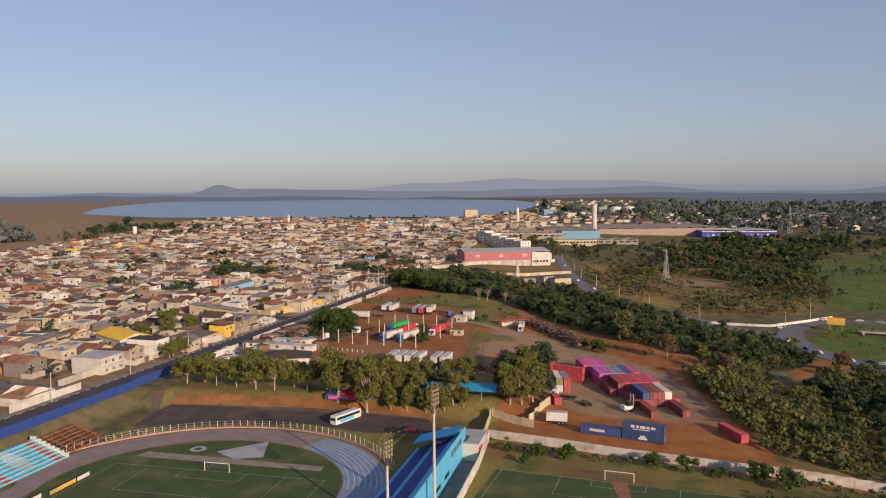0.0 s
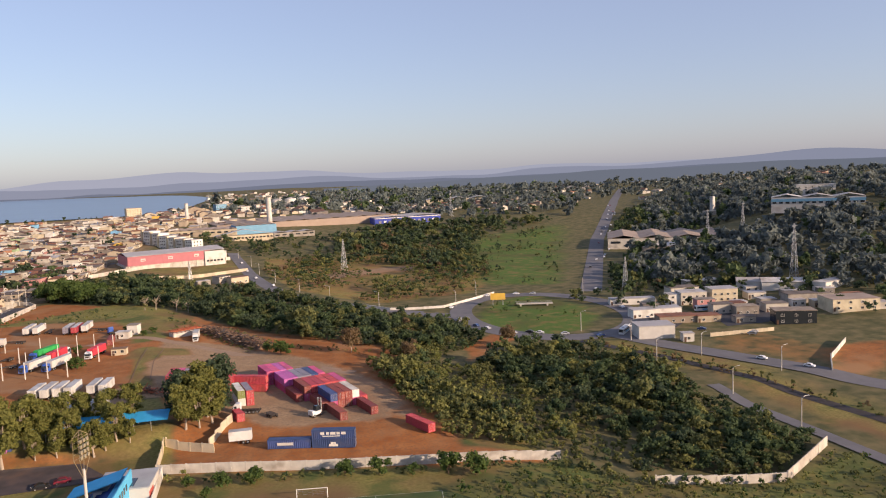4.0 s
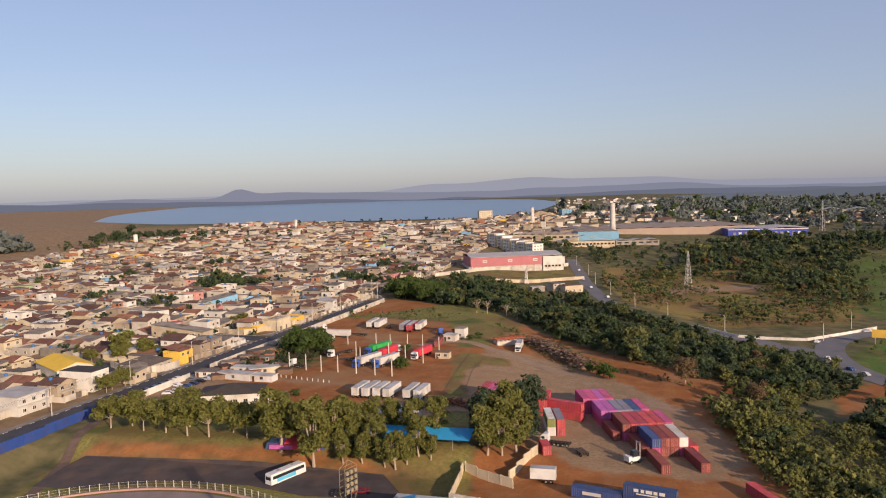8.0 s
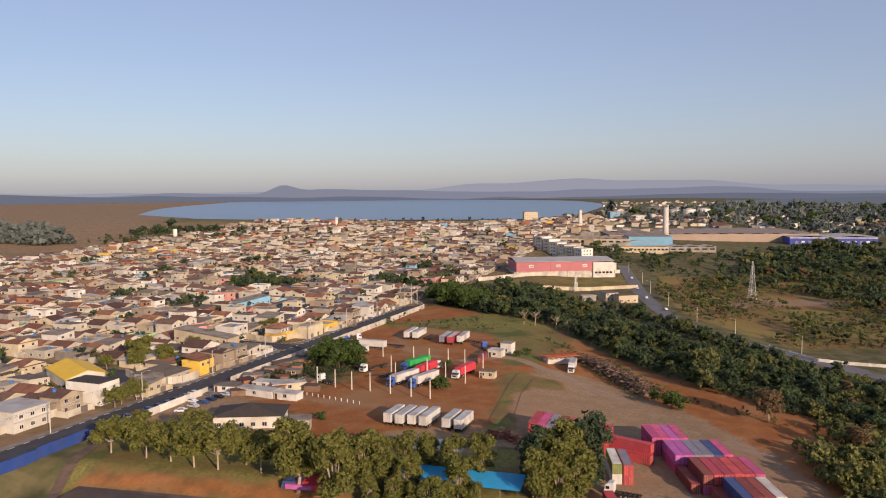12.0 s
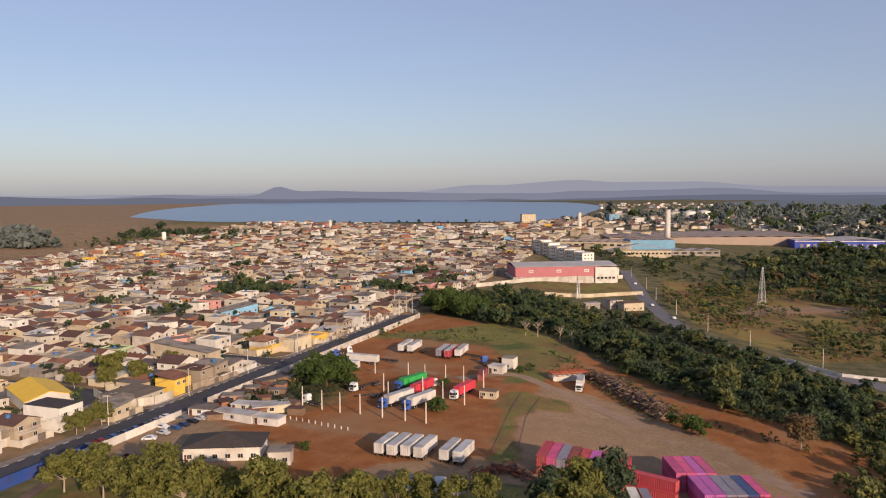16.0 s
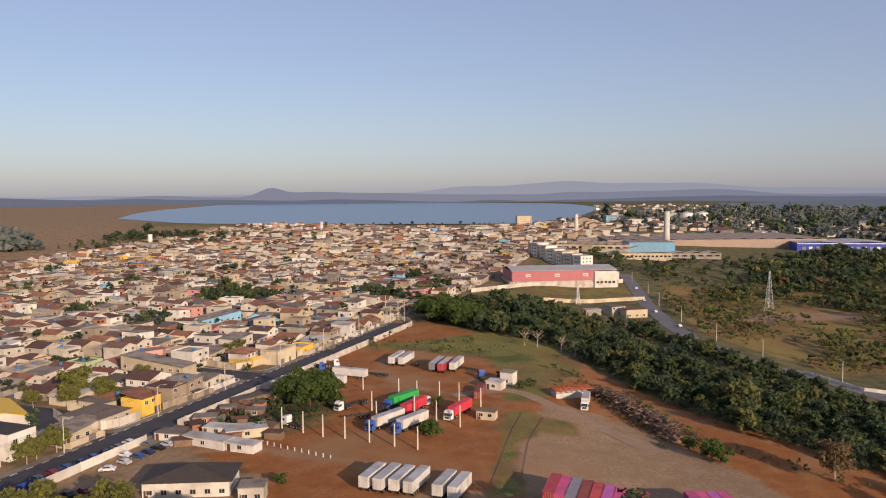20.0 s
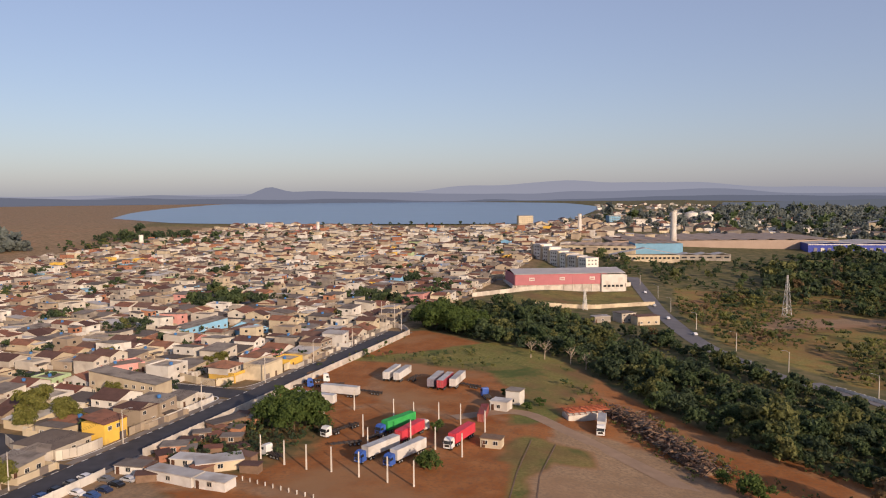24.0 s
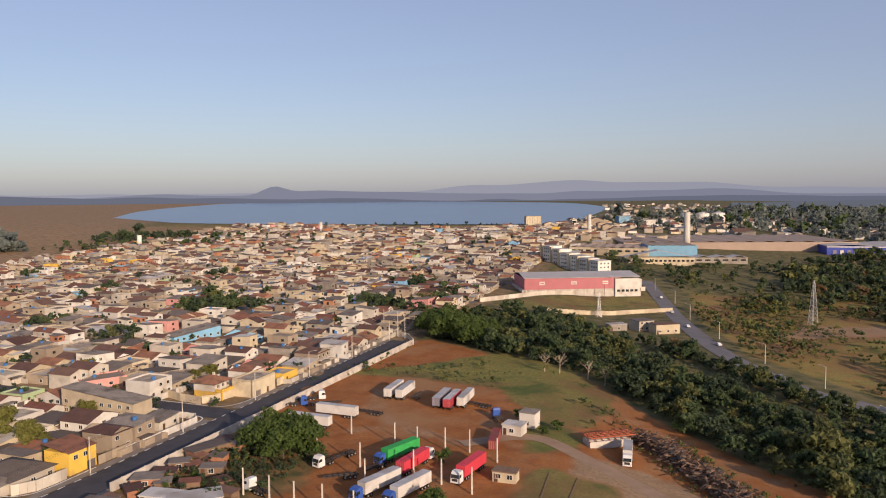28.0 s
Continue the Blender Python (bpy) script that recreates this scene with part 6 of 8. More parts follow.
CSETS = {}
for key, dims in (("long", (12.19, 2.44, 2.59)), ("short", (6.06, 2.44, 2.59))):
    CSETS[key] = (corrugated(*dims), frame_bars(*dims), roof_sheet(*dims), Mesh().box(0, 0, 0.16, 1.08, 0.06, 2.28).data("door"),
                  Mesh().bar((0, 0, 0.2), (0, 0, 2.4), 0.025, 4).data("lock_bar"), dims)


def tinted(me, material):
    key = me.name + material.name
    if key not in tinted_made:
        c = me.copy()
        c.materials.clear()
        c.materials.append(material)
        tinted_made[key] = c
    return tinted_made[key]


tinted_made = {}


def container(x, y, turn, level, colour, size="long", roofm=None, label=None):
    body, fr, rf, door, bar, (l, w, h) = CSETS[size]
    m = M[colour]
    names = dict(magenta="magenta", red="red", maroon="oxide red", violet="violet", navy="navy blue", steelgrey="blue-grey", olive="olive green", white="white", alu="white")
    c = thing("shipping_container", at_ground(x, y, turn, level * 2.6), label or "%s corrugated steel shipping container%s" % (names[colour], " stacked on another" if level else " standing on the dirt"), "container", "shipping containers")
    part("body", tinted(body, m), None, c), part("frame", tinted(fr, m), None, c), part("roof", tinted(rf, M[roofm] if roofm else m), None, c)
    for s in (-1, 1):
        d = part("door", tinted(door, m), None, c, m=pose(s * 0.56, -l / 2 - 0.02, 0))
        for k in (-0.25, 0.25):
            part("lock_bar", tinted(bar, M["net"]), None, d, m=pose(k, -0.06, 0))
    return c


CT = 7.0
cdir = (-math.sin(radians(CT)), math.cos(radians(CT)))
cside = (math.cos(radians(CT)), math.sin(radians(CT)))


def block(x0, y0, colours, levels=2, low="maroon", roofs=None):
    """A row of containers side by side, front left corner at x0, y0."""
    for i, col in enumerate(colours):
        x = x0 + cside[0] * (i * 2.56 + 1.25) + cdir[0] * 6.1
        y = y0 + cside[1] * (i * 2.56 + 1.25) + cdir[1] * 6.1
        if levels == 2:
            container(x, y, CT, 0, low if i % 3 else "magenta")
            container(x, y, CT, 1, col)
        else:
            container(x, y, CT, 0, col)


block(51.2, 250.2, ["navy", "maroon", "maroon", "white"])
block(45.4, 263.6, ["maroon", "red", "red", "red", "red", "magenta"])
block(41.0, 277.0, ["violet", "violet", "steelgrey", "steelgrey", "navy", "magenta"])
block(37.0, 290.4, ["magenta", "magenta", "violet", "magenta"])
block(48.4, 250.6, ["maroon"], 1), block(42.6, 264.0, ["maroon"], 1), block(51.0, 237.4, ["maroon"], 1), block(61.4, 238.6, ["maroon"], 1), block(61.8, 252.0, ["red"], 1)
container(24.6, 272, 3, 0, "white", "long"), container(24.6, 272, 3, 1, "olive", "long", "alu")
container(27.4, 272.2, 3, 0, "red"), container(27.4, 272.2, 3, 1, "red", "long", "steelgrey")
container(30.5, 285.5, 58, 0, "red"), container(31.2, 288.4, 58, 0, "red"), container(30.9, 287, 58, 1, "red")
for i, (top, low) in enumerate((("red", "maroon"), ("magenta", "red"), ("steelgrey", "maroon"), ("maroon", "red"), ("red", "maroon"), ("violet", "magenta"), ("magenta", "red"), ("maroon", "maroon"), ("red", "red"))):
    x, y = 4.6 + i * 2.5, 297.2 - i * 0.53
    container(x, y, -12, 0, low), container(x, y, -12, 1, top)
container(22.0, 251.5, 8, 0, "red", "short")
container(44.2, 217.5, 65, 0, "navy", label="blue shipping container with a pale emblem patch"), container(44.2, 217.5, 65, 1, "navy", label="navy shipping container with unreadable white lettering")
container(32.6, 222.6, 66, 0, "navy", label="dark blue shipping container with a white lettered band")
container(71.3, 220.5, 14, 0, "red", label="lone bright red shipping container at the yard's edge")
# unreadable lettering as plain bars
bars = Mesh()
for i, wd in enumerate((1.3, 0.9, 1.5, 0.8, 1.1)):
    bars.box(-1.30, -3.0 + i * 1.5, 3.9, 0.06, wd, 0.75)
bars.box(-1.30, 0.5, 3.35, 0.06, 5.0, 0.25)
part("lettering", bars, M["white"], None, m=at_ground(44.2, 217.5, 65))
tagged(bpy.context.scene.objects["lettering"], "white unreadable lettering bars on the navy container", "lettering")
emb2 = thing("container_emblem", at_ground(44.2, 217.5, 65), "pale blocky emblem painted on the blue container", "emblem")
part("bar", Mesh().box(-1.30, 0, 0.5, 0.05, 2.6, 0.7).box(-1.30, 0, 1.25, 0.05, 1.5, 0.5), M["white"], emb2)
em3 = thing("container_band", at_ground(32.6, 222.6, 66), "white lettered band on the dark blue container", "lettering")
part("bar", Mesh().box(-1.30, 1, 1.0, 0.05, 4.6, 0.8), M["white"], em3)
bx = truck(20.4, 234, 80, 6.5, "alu", "aluroof", None, "white box truck body parked in the yard")


def reach_stacker(x, y, turn):
    r = thing("forklift", at_ground(x, y, turn), "white container forklift with a tall mast", "forklift")
    part("body", Mesh().box(0, -0.6, 0.7, 2.2, 3.6, 1.1).box(0, -2.0, 1.7, 2.2, 1.0, 0.5), M["truckwhite"], r)
    part("cabin", Mesh().box(0, 0.2, 1.8, 1.5, 1.6, 1.5, 0, 0.85), M["glass"], r)
    part("mast", Mesh().box(-0.7, 1.6, 0.2, 0.2, 0.3, 5.4).box(0.7, 1.6, 0.2, 0.2, 0.3, 5.4).box(0, 1.6, 5.2, 1.6, 0.25, 0.25).box(0, 1.6, 2.6, 1.6, 0.25, 0.25), M["net"], r)
    part("fork", Mesh().box(-0.5, 2.5, 0.25, 0.2, 1.8, 0.1).box(0.5, 2.5, 0.25, 0.2, 1.8, 0.1), M["chassis"], r)
    for sx in (-1, 1):
        wheel(r, sx, 1.1, 0.5), wheel(r, sx, -1.6, 0.5)


reach_stacker(45.5, 246.5, -60)
truck(26, 258, 70, 7, None, None, "truckwhite", "dark bare truck chassis parked beside the containers", True)
truck(32, 252, 20, 5, None, None, None, "dark bare trailer chassis on the yard", True)

# ---- the lot ----
for i, (x, y) in enumerate(((-40.4, 306), (-36.6, 305.4), (-32.8, 304.8), (-29.0, 304.2), (-22.0, 302.6), (-18.2, 301.4))):
    plain_trailer(x + 1.0, y - 2.6, -14, 11.4 if i in (1, 3) else 10.6, "alu", "aluroof", "white box trailer parked in a row with others")
for i in range(4):
    plain_trailer(-30 + i * 4.2, 273.5 - i, -14, 9.5, "alu", "aluroof", "dusty flat-roofed trailer parked behind the trees")
truck(-44.6, 352.2, 149, 13.0, "alu", "aluroof", "truckblue", "long white curtain trailer with a blue cab")
truck(-36.6, 350.6, 151, 13.0, "alu", "aluroof", "truckblue", "long pale trailer with a blue cab")
truck(-43.6, 375.5, 148, 13, "tarpgreen", "tarpgreen", "truckblue", "truck with a bright green tarpaulin load")
truck(-38.8, 367, -22, 13, "tarpred", "tarpred", "truckwhite", "truck with a red box trailer and white cab")
truck(-23.2, 365.5, 158, 12.5, "tarpred", "tarpred", "truckwhite", "red trailer truck with a white cab")
for x, y, c, r in ((-57.4, 439, "alu", "aluroof"), (-53.0, 438, "alu", "aluroof"), (-38.8, 429, "steelgrey", "aluroof"), (-35.0, 427.5, "red", "aluroof"), (-30.6, 430, "alu", "aluroof")):
    plain_trailer(x, y, -10, 14.0, c, r, "%s box trailer parked at the grass edge" % dict(alu="white", steelgrey="grey", red="faded red")[c])
plain_trailer(-77, 400, 75, 15, "alu", "aluroof", "long white trailer near the boundary wall")
plain_trailer(-71, 411, 75, 14.5, "alu", "aluroof", "long white trailer near the boundary wall")
truck(-86, 429, -72, 9, None, None, "truckwhite", "flatbed truck with a white cab near the wall", True)
truck(-90, 421, -75, 9, None, None, "truckblue", "flatbed truck with a blue and white cab", True)
truck(-78, 424, -75, 11, None, None, None, "dark empty flatbed trailer near the wall", True)
truck(-60.5, 371, 150, 13, None, None, "truckwhite", "flatbed truck with a white cab beside the tree", True)
truck(-56.5, 358, 115, 9, None, None, None, "dark empty flatbed trailer on red soil", True)
truck(-49, 365, 150, 8, None, None, None, "dark empty flatbed trailer beside trucks", True)
truck(-62, 415, 70, 11, None, None, None, "dark empty flatbed trailer beside white trailers", True)
truck(-26, 427, 60, 9, None, None, None, "dark flatbed trailer at the grass edge", True)
truck(-48, 437, -15, 9, None, None, None, "dark flatbed trailer between box trailers", True)
truck(-18.5, 412, 20, 5, None, None, "truckblue", "blue tractor truck beside the huts", True)
container(-18.5, 390, -3, 0, "maroon", "long", None, "oxide red shipping container on the truck yard")
truck(-73.5, 347, 60, 6, None, None, "truckwhite", "small white truck beside the sheds", True)
truck(19, 387, 172, 9.5, "alu", "aluroof", "truckwhite", "white box truck facing the dirt track")


def post(x, y, h, label="slim concrete post standing in the yard"):
    p = thing("concrete_post", at_ground(x, y, (x * 13) % 30), label, "post", "concrete posts in the yard")
    part("shaft", Mesh().box(0, 0, -0.4, 0.42, 0.42, h + 0.4, 0, 0.7), M["polecon"], p)
    part("cap", Mesh().box(0, 0, h, 0.36, 0.36, 0.12), M["concrete"], p)


for x, y in ((-77, 346), (-69, 342), (-62, 339), (-55, 338), (-47, 335), (-53, 367), (-49, 355), (-39, 332), (-32, 330), (-68, 378), (-62, 394), (-40, 382), (-47, 385), (-32, 382), (-25, 381), (-17, 374), (-30, 357), (-38, 363), (-22, 352)):
    post(x, y, 6.5)
# low fence
lf = thing("low_fence", pose(0, 0, 0), "low pale post fence along the dirt drive", "fence")
for x, y, h in along([(-76, 330), (-54, 320)], 2.6):
    part("post", Mesh().box(0, 0, -0.2, 0.22, 0.22, 1.3), M["white"], lf, m=at_ground(x, y, h))


def lamp_post(x, y, turn, h=10, label="tall pale concrete street lamp with a curved arm", arm=True):
    p = thing("street_lamp", at_ground(x, y, turn), label, "street lamp", "street lamps")
    part("pole", Mesh().bar((0, 0, -0.3), (0, 0, h), 0.19, 8, 0.12), M["polecon"], p)
    if arm:
        part("arm", Mesh().bar((0, 0, h - 0.4), (1.0, 0, h + 0.4), 0.05, 5).bar((1.0, 0, h + 0.4), (2.3, 0, h + 0.5), 0.05, 5), M["net"], p)
        part("lamp", Mesh().box(2.6, 0, h + 0.42, 0.8, 0.3, 0.16), M["net"], p)
    part("crossarm", Mesh().box(0, 0, h - 1.1, 0.12, 2.0, 0.12).box(0, 0, h - 1.9, 0.12, 1.4, 0.12), M["wood"], p)


LAMPS = []
for a in (-4, 36, 73, 110, 148, 184, 222, 260, 300, 338):
    x, y = street(a, 14.4)
    LAMPS.append((x, y))
    lamp_post(x, y, -STREET_TURN * 0 + 14)
for x, y in ((-85, 558), (-76, 549), (-71, 541)):
    lamp_post(x, y, 90, 13, "tall pale pole at the street's end", False)
wires = Mesh()
for (ax, ay), (bx, by) in zip(LAMPS, LAMPS[1:]):
    for o in (-0.8, 0, 0.8):
        za, zb = gz(ax, ay) + 8.9, gz(bx, by) + 8.9
        mid = ((ax + bx) / 2 + o, (ay + by) / 2, (za + zb) / 2 - 0.6)
        wires.bar((ax + o, ay, za), mid, 0.02, 3), wires.bar(mid, (bx + o, by, zb), 0.02, 3)
single("overhead_wires", wires, M["dark"], "thin dark overhead wires between street lamps", "wires")
for x, y in ((84, 760), (88, 700), (86, 640), (89, 580), (96, 525), (108, 487), (131, 455)):
    lamp_post(x, y, 160, 9, "pale street lamp beside the valley road")
for x, y, tn in ((197, 330, 0), (205, 300, 0), (213, 262, 0), (222, 228, 0), (190, 262, 0), (186, 215, 0), (180, 180, 0), (172, 430, 90), (200, 462, 90), (250, 340, 90), (262, 430, 90)):
    lamp_post(x, y, tn, 9.5, "slim street lamp near the roundabout")


def wall_box(name, x, y, turn, w, d, h, wallm, roofm, label, category="building", roof="flat", windows=0, rise=None):
    """A plain building with a roof, windows in rows and a door."""
    b = thing(name, at_ground(x, y, turn), label, category)
    part("wall", Mesh().box(0, 0, -1.2, w, d, h + 1.2), M[wallm], b)
    r = Mesh()
    if roof == "flat":
        r.box(0, 0, h + 0.003, w + 0.5, d + 0.5, 0.25)
    elif roof == "hip":
        r.hip(w, d, h, rise or w * 0.22, 0.9)
    else:
        r.gable(w, d, h, rise or w * 0.14, 0.5)
        g = Mesh().quad((-w / 2, -d / 2, h), (w / 2, -d / 2, h), (0, -d / 2, h + (rise or w * 0.14))).quad((w / 2, d / 2, h), (-w / 2, d / 2, h), (0, d / 2, h + (rise or w * 0.14)))
        part("gable", g, M[wallm], b)
    part("roof", r, M[roofm], b)
    for k in range(windows):
        px = -w / 2 + (k + 0.5) * w / windows
        for z in np.arange(1.0, h - 1.2, 3.0):
            part("window", WINDOW, None, b, m=pose(px, -d / 2 - 0.02, z)), part("window_frame", WFRAME, None, b, m=pose(px, -d / 2 - 0.04, z, 0, 0, 180))
    if windows:
        part("door", DOOR, None, b, m=pose(-w / 2 + 0.9, -d / 2 - 0.05, 0))
    return b


def inside_lot(x, y, gap):
    """Moves a place on the lot so that it keeps clear of the boundary wall."""
    b = -((x + 65) * RD[1] - (y - 530) * RD[0])
    return (x + RD[1] * (b + gap), y - RD[0] * (b + gap)) if b > -gap else (x, y)


wall_box("office_house", -83.2, 296.5, 10, 20.5, 11.5, 4.0, "white", "darkroof", "long white office house with a dark hipped roof", "house", "hip", 6, 2.6)
wall_box("office_shed", -66, 292, 10, 6, 5, 3.6, "white", "fibre", "small white shed beside the office", "shed", "flat", 2)
for x, y, tn, w, d, wl, rf in ((-111, 334, -6, 8, 5, "white", "fibre"), (-104, 333, -4, 5, 4, "brickwall", "tilebrown"), (-93, 328, -18, 15, 4.5, "alu", "zinc"), (-81, 325, -14, 9, 4.5, "alu", "zinc"), (-94, 339, -6, 9, 5, "offwhite", "zinc"), (-85.5, 338, 28, 12, 6.5, "cream", "zinc"),
                               (-109, 350, 14, 7, 5, "brickwall", "fibre"), (-98, 372, 56, 12, 5, "wood", "fibre"), (-104, 361, 20, 5, 4, "wood", "fibre"), (-90, 358, 10, 6, 4, "wood", "fibre")):
    x, y = inside_lot(x, y, 5.5)
    wall_box("shed", x, y, tn, w, d, 2.2 + 0.5 * ((x * 7.7 + y) % 1), wl, rf, "makeshift %s shed with a low sheet roof" % dict(white="white", alu="pale metal", offwhite="off-white", cream="cream", brickwall="brick", wood="wooden")[wl], "shed", "flat", 1)
rs = random.Random(77)
for x, y in ((-116, 338), (-100, 327), (-103, 342), (-98, 347), (-91, 347), (-84, 350), (-101, 354), (-95, 360), (-106, 368), (-92, 366), (-100, 380), (-90, 376), (-80, 343), (-76, 336), (-88, 333)):
    wl, rf = rs.choice(("wood", "wood", "grey", "brickwall")), rs.choice(("fibre", "tilebrown", "tilebrown", "tile"))
    x, y = inside_lot(x, y, 6.0)
    lean = thing("lean_to", at_ground(x, y, rs.uniform(-30, 60)), "makeshift lean-to of %s under a tilted sheet roof" % dict(wood="old boards", alu="pale metal sheets", grey="bare blocks", brickwall="clay blocks")[wl], "shed", "makeshift lean-tos")
    w, d, h = rs.uniform(3, 6), rs.uniform(2.5, 4), rs.uniform(1.9, 2.4)
    part("wall", Mesh().box(0, 0, -0.5, w, d, h + 0.5), M[wl], lean)
    part("roof", Mesh().box(0, 0, 0, w + 0.7, d + 0.7, 0.1), M[rf], lean, m=pose(0, 0, h + 0.22, 4, rs.uniform(-3, 3), 0))
wall_box("site_hut", -14.2, 361.5, -14, 6.0, 3.6, 2.6, "cream", "wood", "cream site hut with a ragged board roof", "hut", "flat", 2)
wall_box("site_hut", -8.5, 407, -20, 5, 5, 4.6, "white", "fibre", "tall white site hut with a grey roof", "hut", "flat", 1)
wall_box("site_hut", -13, 399, -20, 6, 5, 3, "white", "zinc", "low white lean-to hut", "hut", "flat", 1)

for i, (x, y, tn) in enumerate(((-124.0, 302, 70), (-122.5, 306, 70), (-121.0, 310, 70), (-119.8, 314, 70), (-118.6, 318, 70), (-117.6, 322.5, 70), (-116.6, 327, 70), (-111, 306, 100), (-109.5, 311.5, 70), (-108, 316, 70), (-107, 319.5, 70), (-105.8, 323, 70), (-104.6, 326.5, 70), (-112.5, 317, 70), (-110.4, 326, 75), (-111, 289, 60), (-108.4, 291.4, 60), (-125, 297.6, 70), (-119.4, 293, 60))):
    k = (5, 4, 6, 4, 2, 3, 1, 1, 0, 4, 6, 2, 0, 1, 3, 2, 5, 3, 4)[i]
    car(x, y, tn + (i * 7) % 5, k, "%s hatchback parked on the gravel lot" % CARNAME[k])
car(-64, 288, 20, 2, "black hatchback parked behind the office"), car(-31, 226.5, 100, 2, "black hatchback parked beside the stand"), car(-26, 228, 95, 5, "wine red hatchback parked beside the stand")


def bus(x, y, turn, label, stripe):
    b = thing("bus", at_ground(x, y, turn, 0.1), label, "bus")
    part("body", profile(2.5, [(-6, 0.4), (-6, 3.0), (-5.8, 3.2), (5.6, 3.2), (5.95, 2.9), (6.05, 1.4), (6.0, 0.4)]), M["truckwhite"], b)
    for s in (-1, 1):
        part("window_band", Mesh().box(s * 1.16, 0, 1.75, 0.16, 10.8, 0.85), M["glass"], b)
        part("stripe", Mesh().box(s * 1.235, -0.8, 0.75, 0.06, 6.5, 0.95), M[stripe], b)
        for y0 in (-3.6, 3.9):
            wheel(b, s * 1.08, y0, 0.5)
    part("windscreen", Mesh().box(0, 6.0, 1.4, 2.1, 0.1, 1.4), M["glass"], b)
    part("rear_window", Mesh().box(0, -6.0, 1.6, 1.9, 0.1, 0.9), M["glass"], b)
    part("roof_hatch", Mesh().box(0, -2.5, 3.2, 1.1, 1.1, 0.12).box(0, 2.5, 3.2, 1.1, 1.1, 0.12), M["plaza"], b)


bus(-48, 237.5, -33, "white city bus with cyan stripes on the car park", "cyan")

# canopy, tent, scrap
cn = thing("pool_canopy", at_ground(-17, 252, -9), "long bright blue canopy on thin posts", "canopy")
for k in range(8):
    part("roof_panel", Mesh().quad((-19 + k * 4.75, -4, 2.8), (-14.3 + k * 4.75, -4, 2.8), (-14.3 + k * 4.75, 4, 3.7), (-19 + k * 4.75, 4, 3.7)).quad((-19 + k * 4.75, 4, 3.62), (-14.3 + k * 4.75, 4, 3.62), (-14.3 + k * 4.75, -4, 2.72), (-19 + k * 4.75, -4, 2.72)), M["canopy"], cn)
    part("post", Mesh().bar((-19 + k * 4.75, -3.8, -0.3), (-19 + k * 4.75, -3.8, 2.8), 0.07, 5).bar((-19 + k * 4.75, 3.8, -0.3), (-19 + k * 4.75, 3.8, 3.6), 0.07, 5), M["net"], cn)
tent = thing("play_tent", at_ground(-48.5, 252, -6), "low red and violet inflatable play tent", "tent")
part("red_hall", Mesh().gable(7, 9, 1.0, 1.6, 0.1, 0.2).box(0, 0, -0.4, 6.8, 8.8, 1.5), M["tarpred"], tent, m=pose(2, 0, 0, 0, 0, 80))
part("violet_skirt", Mesh().box(0, 0, -0.4, 15, 6, 1.2), M["violet"], tent)
part("blue_corner", Mesh().box(-7, 0, -0.4, 3.5, 5.5, 1.6, 0, 0.8), M["navy"], tent), part("blue_corner", Mesh().box(7, 0.4, -0.4, 3, 5, 1.6, 0, 0.8), M["navy"], tent)


def heap(name, line, width, height, n, seed, materials, label):
    """A heap of broken beams and sheets along a line."""
    rng = random.Random(seed)
    h = thing(name, pose(0, 0, 0), label, "scrap heap")
    pts = along(line, 2.0)
    for x, y, t in pts:
        part("mound", Mesh().box(0, 0, -0.5, 3.2, width * 0.8, height * rng.uniform(0.5, 0.8), 0, 0.45), M["wood"], h, m=at_ground(x, y, t + rng.uniform(-20, 20)))
    for mm in materials:
        bits = Mesh()
        for _ in range(n):
            x, y, t = rng.choice(pts)
            x, y = x + rng.gauss(0, width * 0.25), y + rng.gauss(0, width * 0.25)
            z = gz(x, y) + rng.uniform(0.1, height)
            d = Vector((rng.uniform(-1, 1), rng.uniform(-1, 1), rng.uniform(-0.4, 0.5))).normalized() * rng.uniform(0.8, 2.4)
            if rng.random() < 0.6:
                bits.bar(Vector((x, y, z)) - d, Vector((x, y, z)) + d, rng.uniform(0.05, 0.16), 4)
            else:
                bits.box(x, y, z, rng.uniform(0.6, 2.0), rng.uniform(0.4, 1.5), rng.uniform(0.05, 0.4), rng.uniform(0, 180), rng.uniform(0.6, 1))
        tagged(part("scrap", bits, M[mm], h), kind="stuff")


heap("scrap_heap", [(25, 406), (30, 396), (35, 382), (40, 368), (45, 354)], 9, 3.4, 420, 3, ["scrap", "wood", "chassis"], "long heap of rusty scrap and timber")
heap("scrap_heap", [(-12, 288), (-4, 292), (2, 284)], 5, 1.8, 60, 4, ["scrap", "rust"], "heap of rusty machine parts beside the trees")
heap("scrap_heap", [(-100, 378), (-84, 392), (-76, 400)], 5, 1.2, 70, 5, ["scrap", "wood"], "scattered scrap along the boundary wall")
rack = thing("scrap_rack", at_ground(14, 396, 22), "stack of rusty red steel frames over pale sheets", "scrap rack")
for k in range(5):
    part("sheet", Mesh().box(0, -2 + k * 1.0, 0, 13, 0.9, 2.2 + 0.2 * (k % 2)), M["concrete"], rack)
for k in range(7):
    part("steel_frame", Mesh().bar((-6.5 + k * 2.1, -2.6, 2.3), (-6.5 + k * 2.1, 3, 3.6), 0.14, 5).bar((-6.5 + k * 2.1, 3, 3.6), (-4.8 + k * 2.1, -2.4, 3.4), 0.12, 5), M["rust"], rack)
for k in range(4):
    part("steel_beam", Mesh().box(1, -2 + k * 1.5, 3.0, 14.5, 0.3, 0.35), M["rust"], rack)

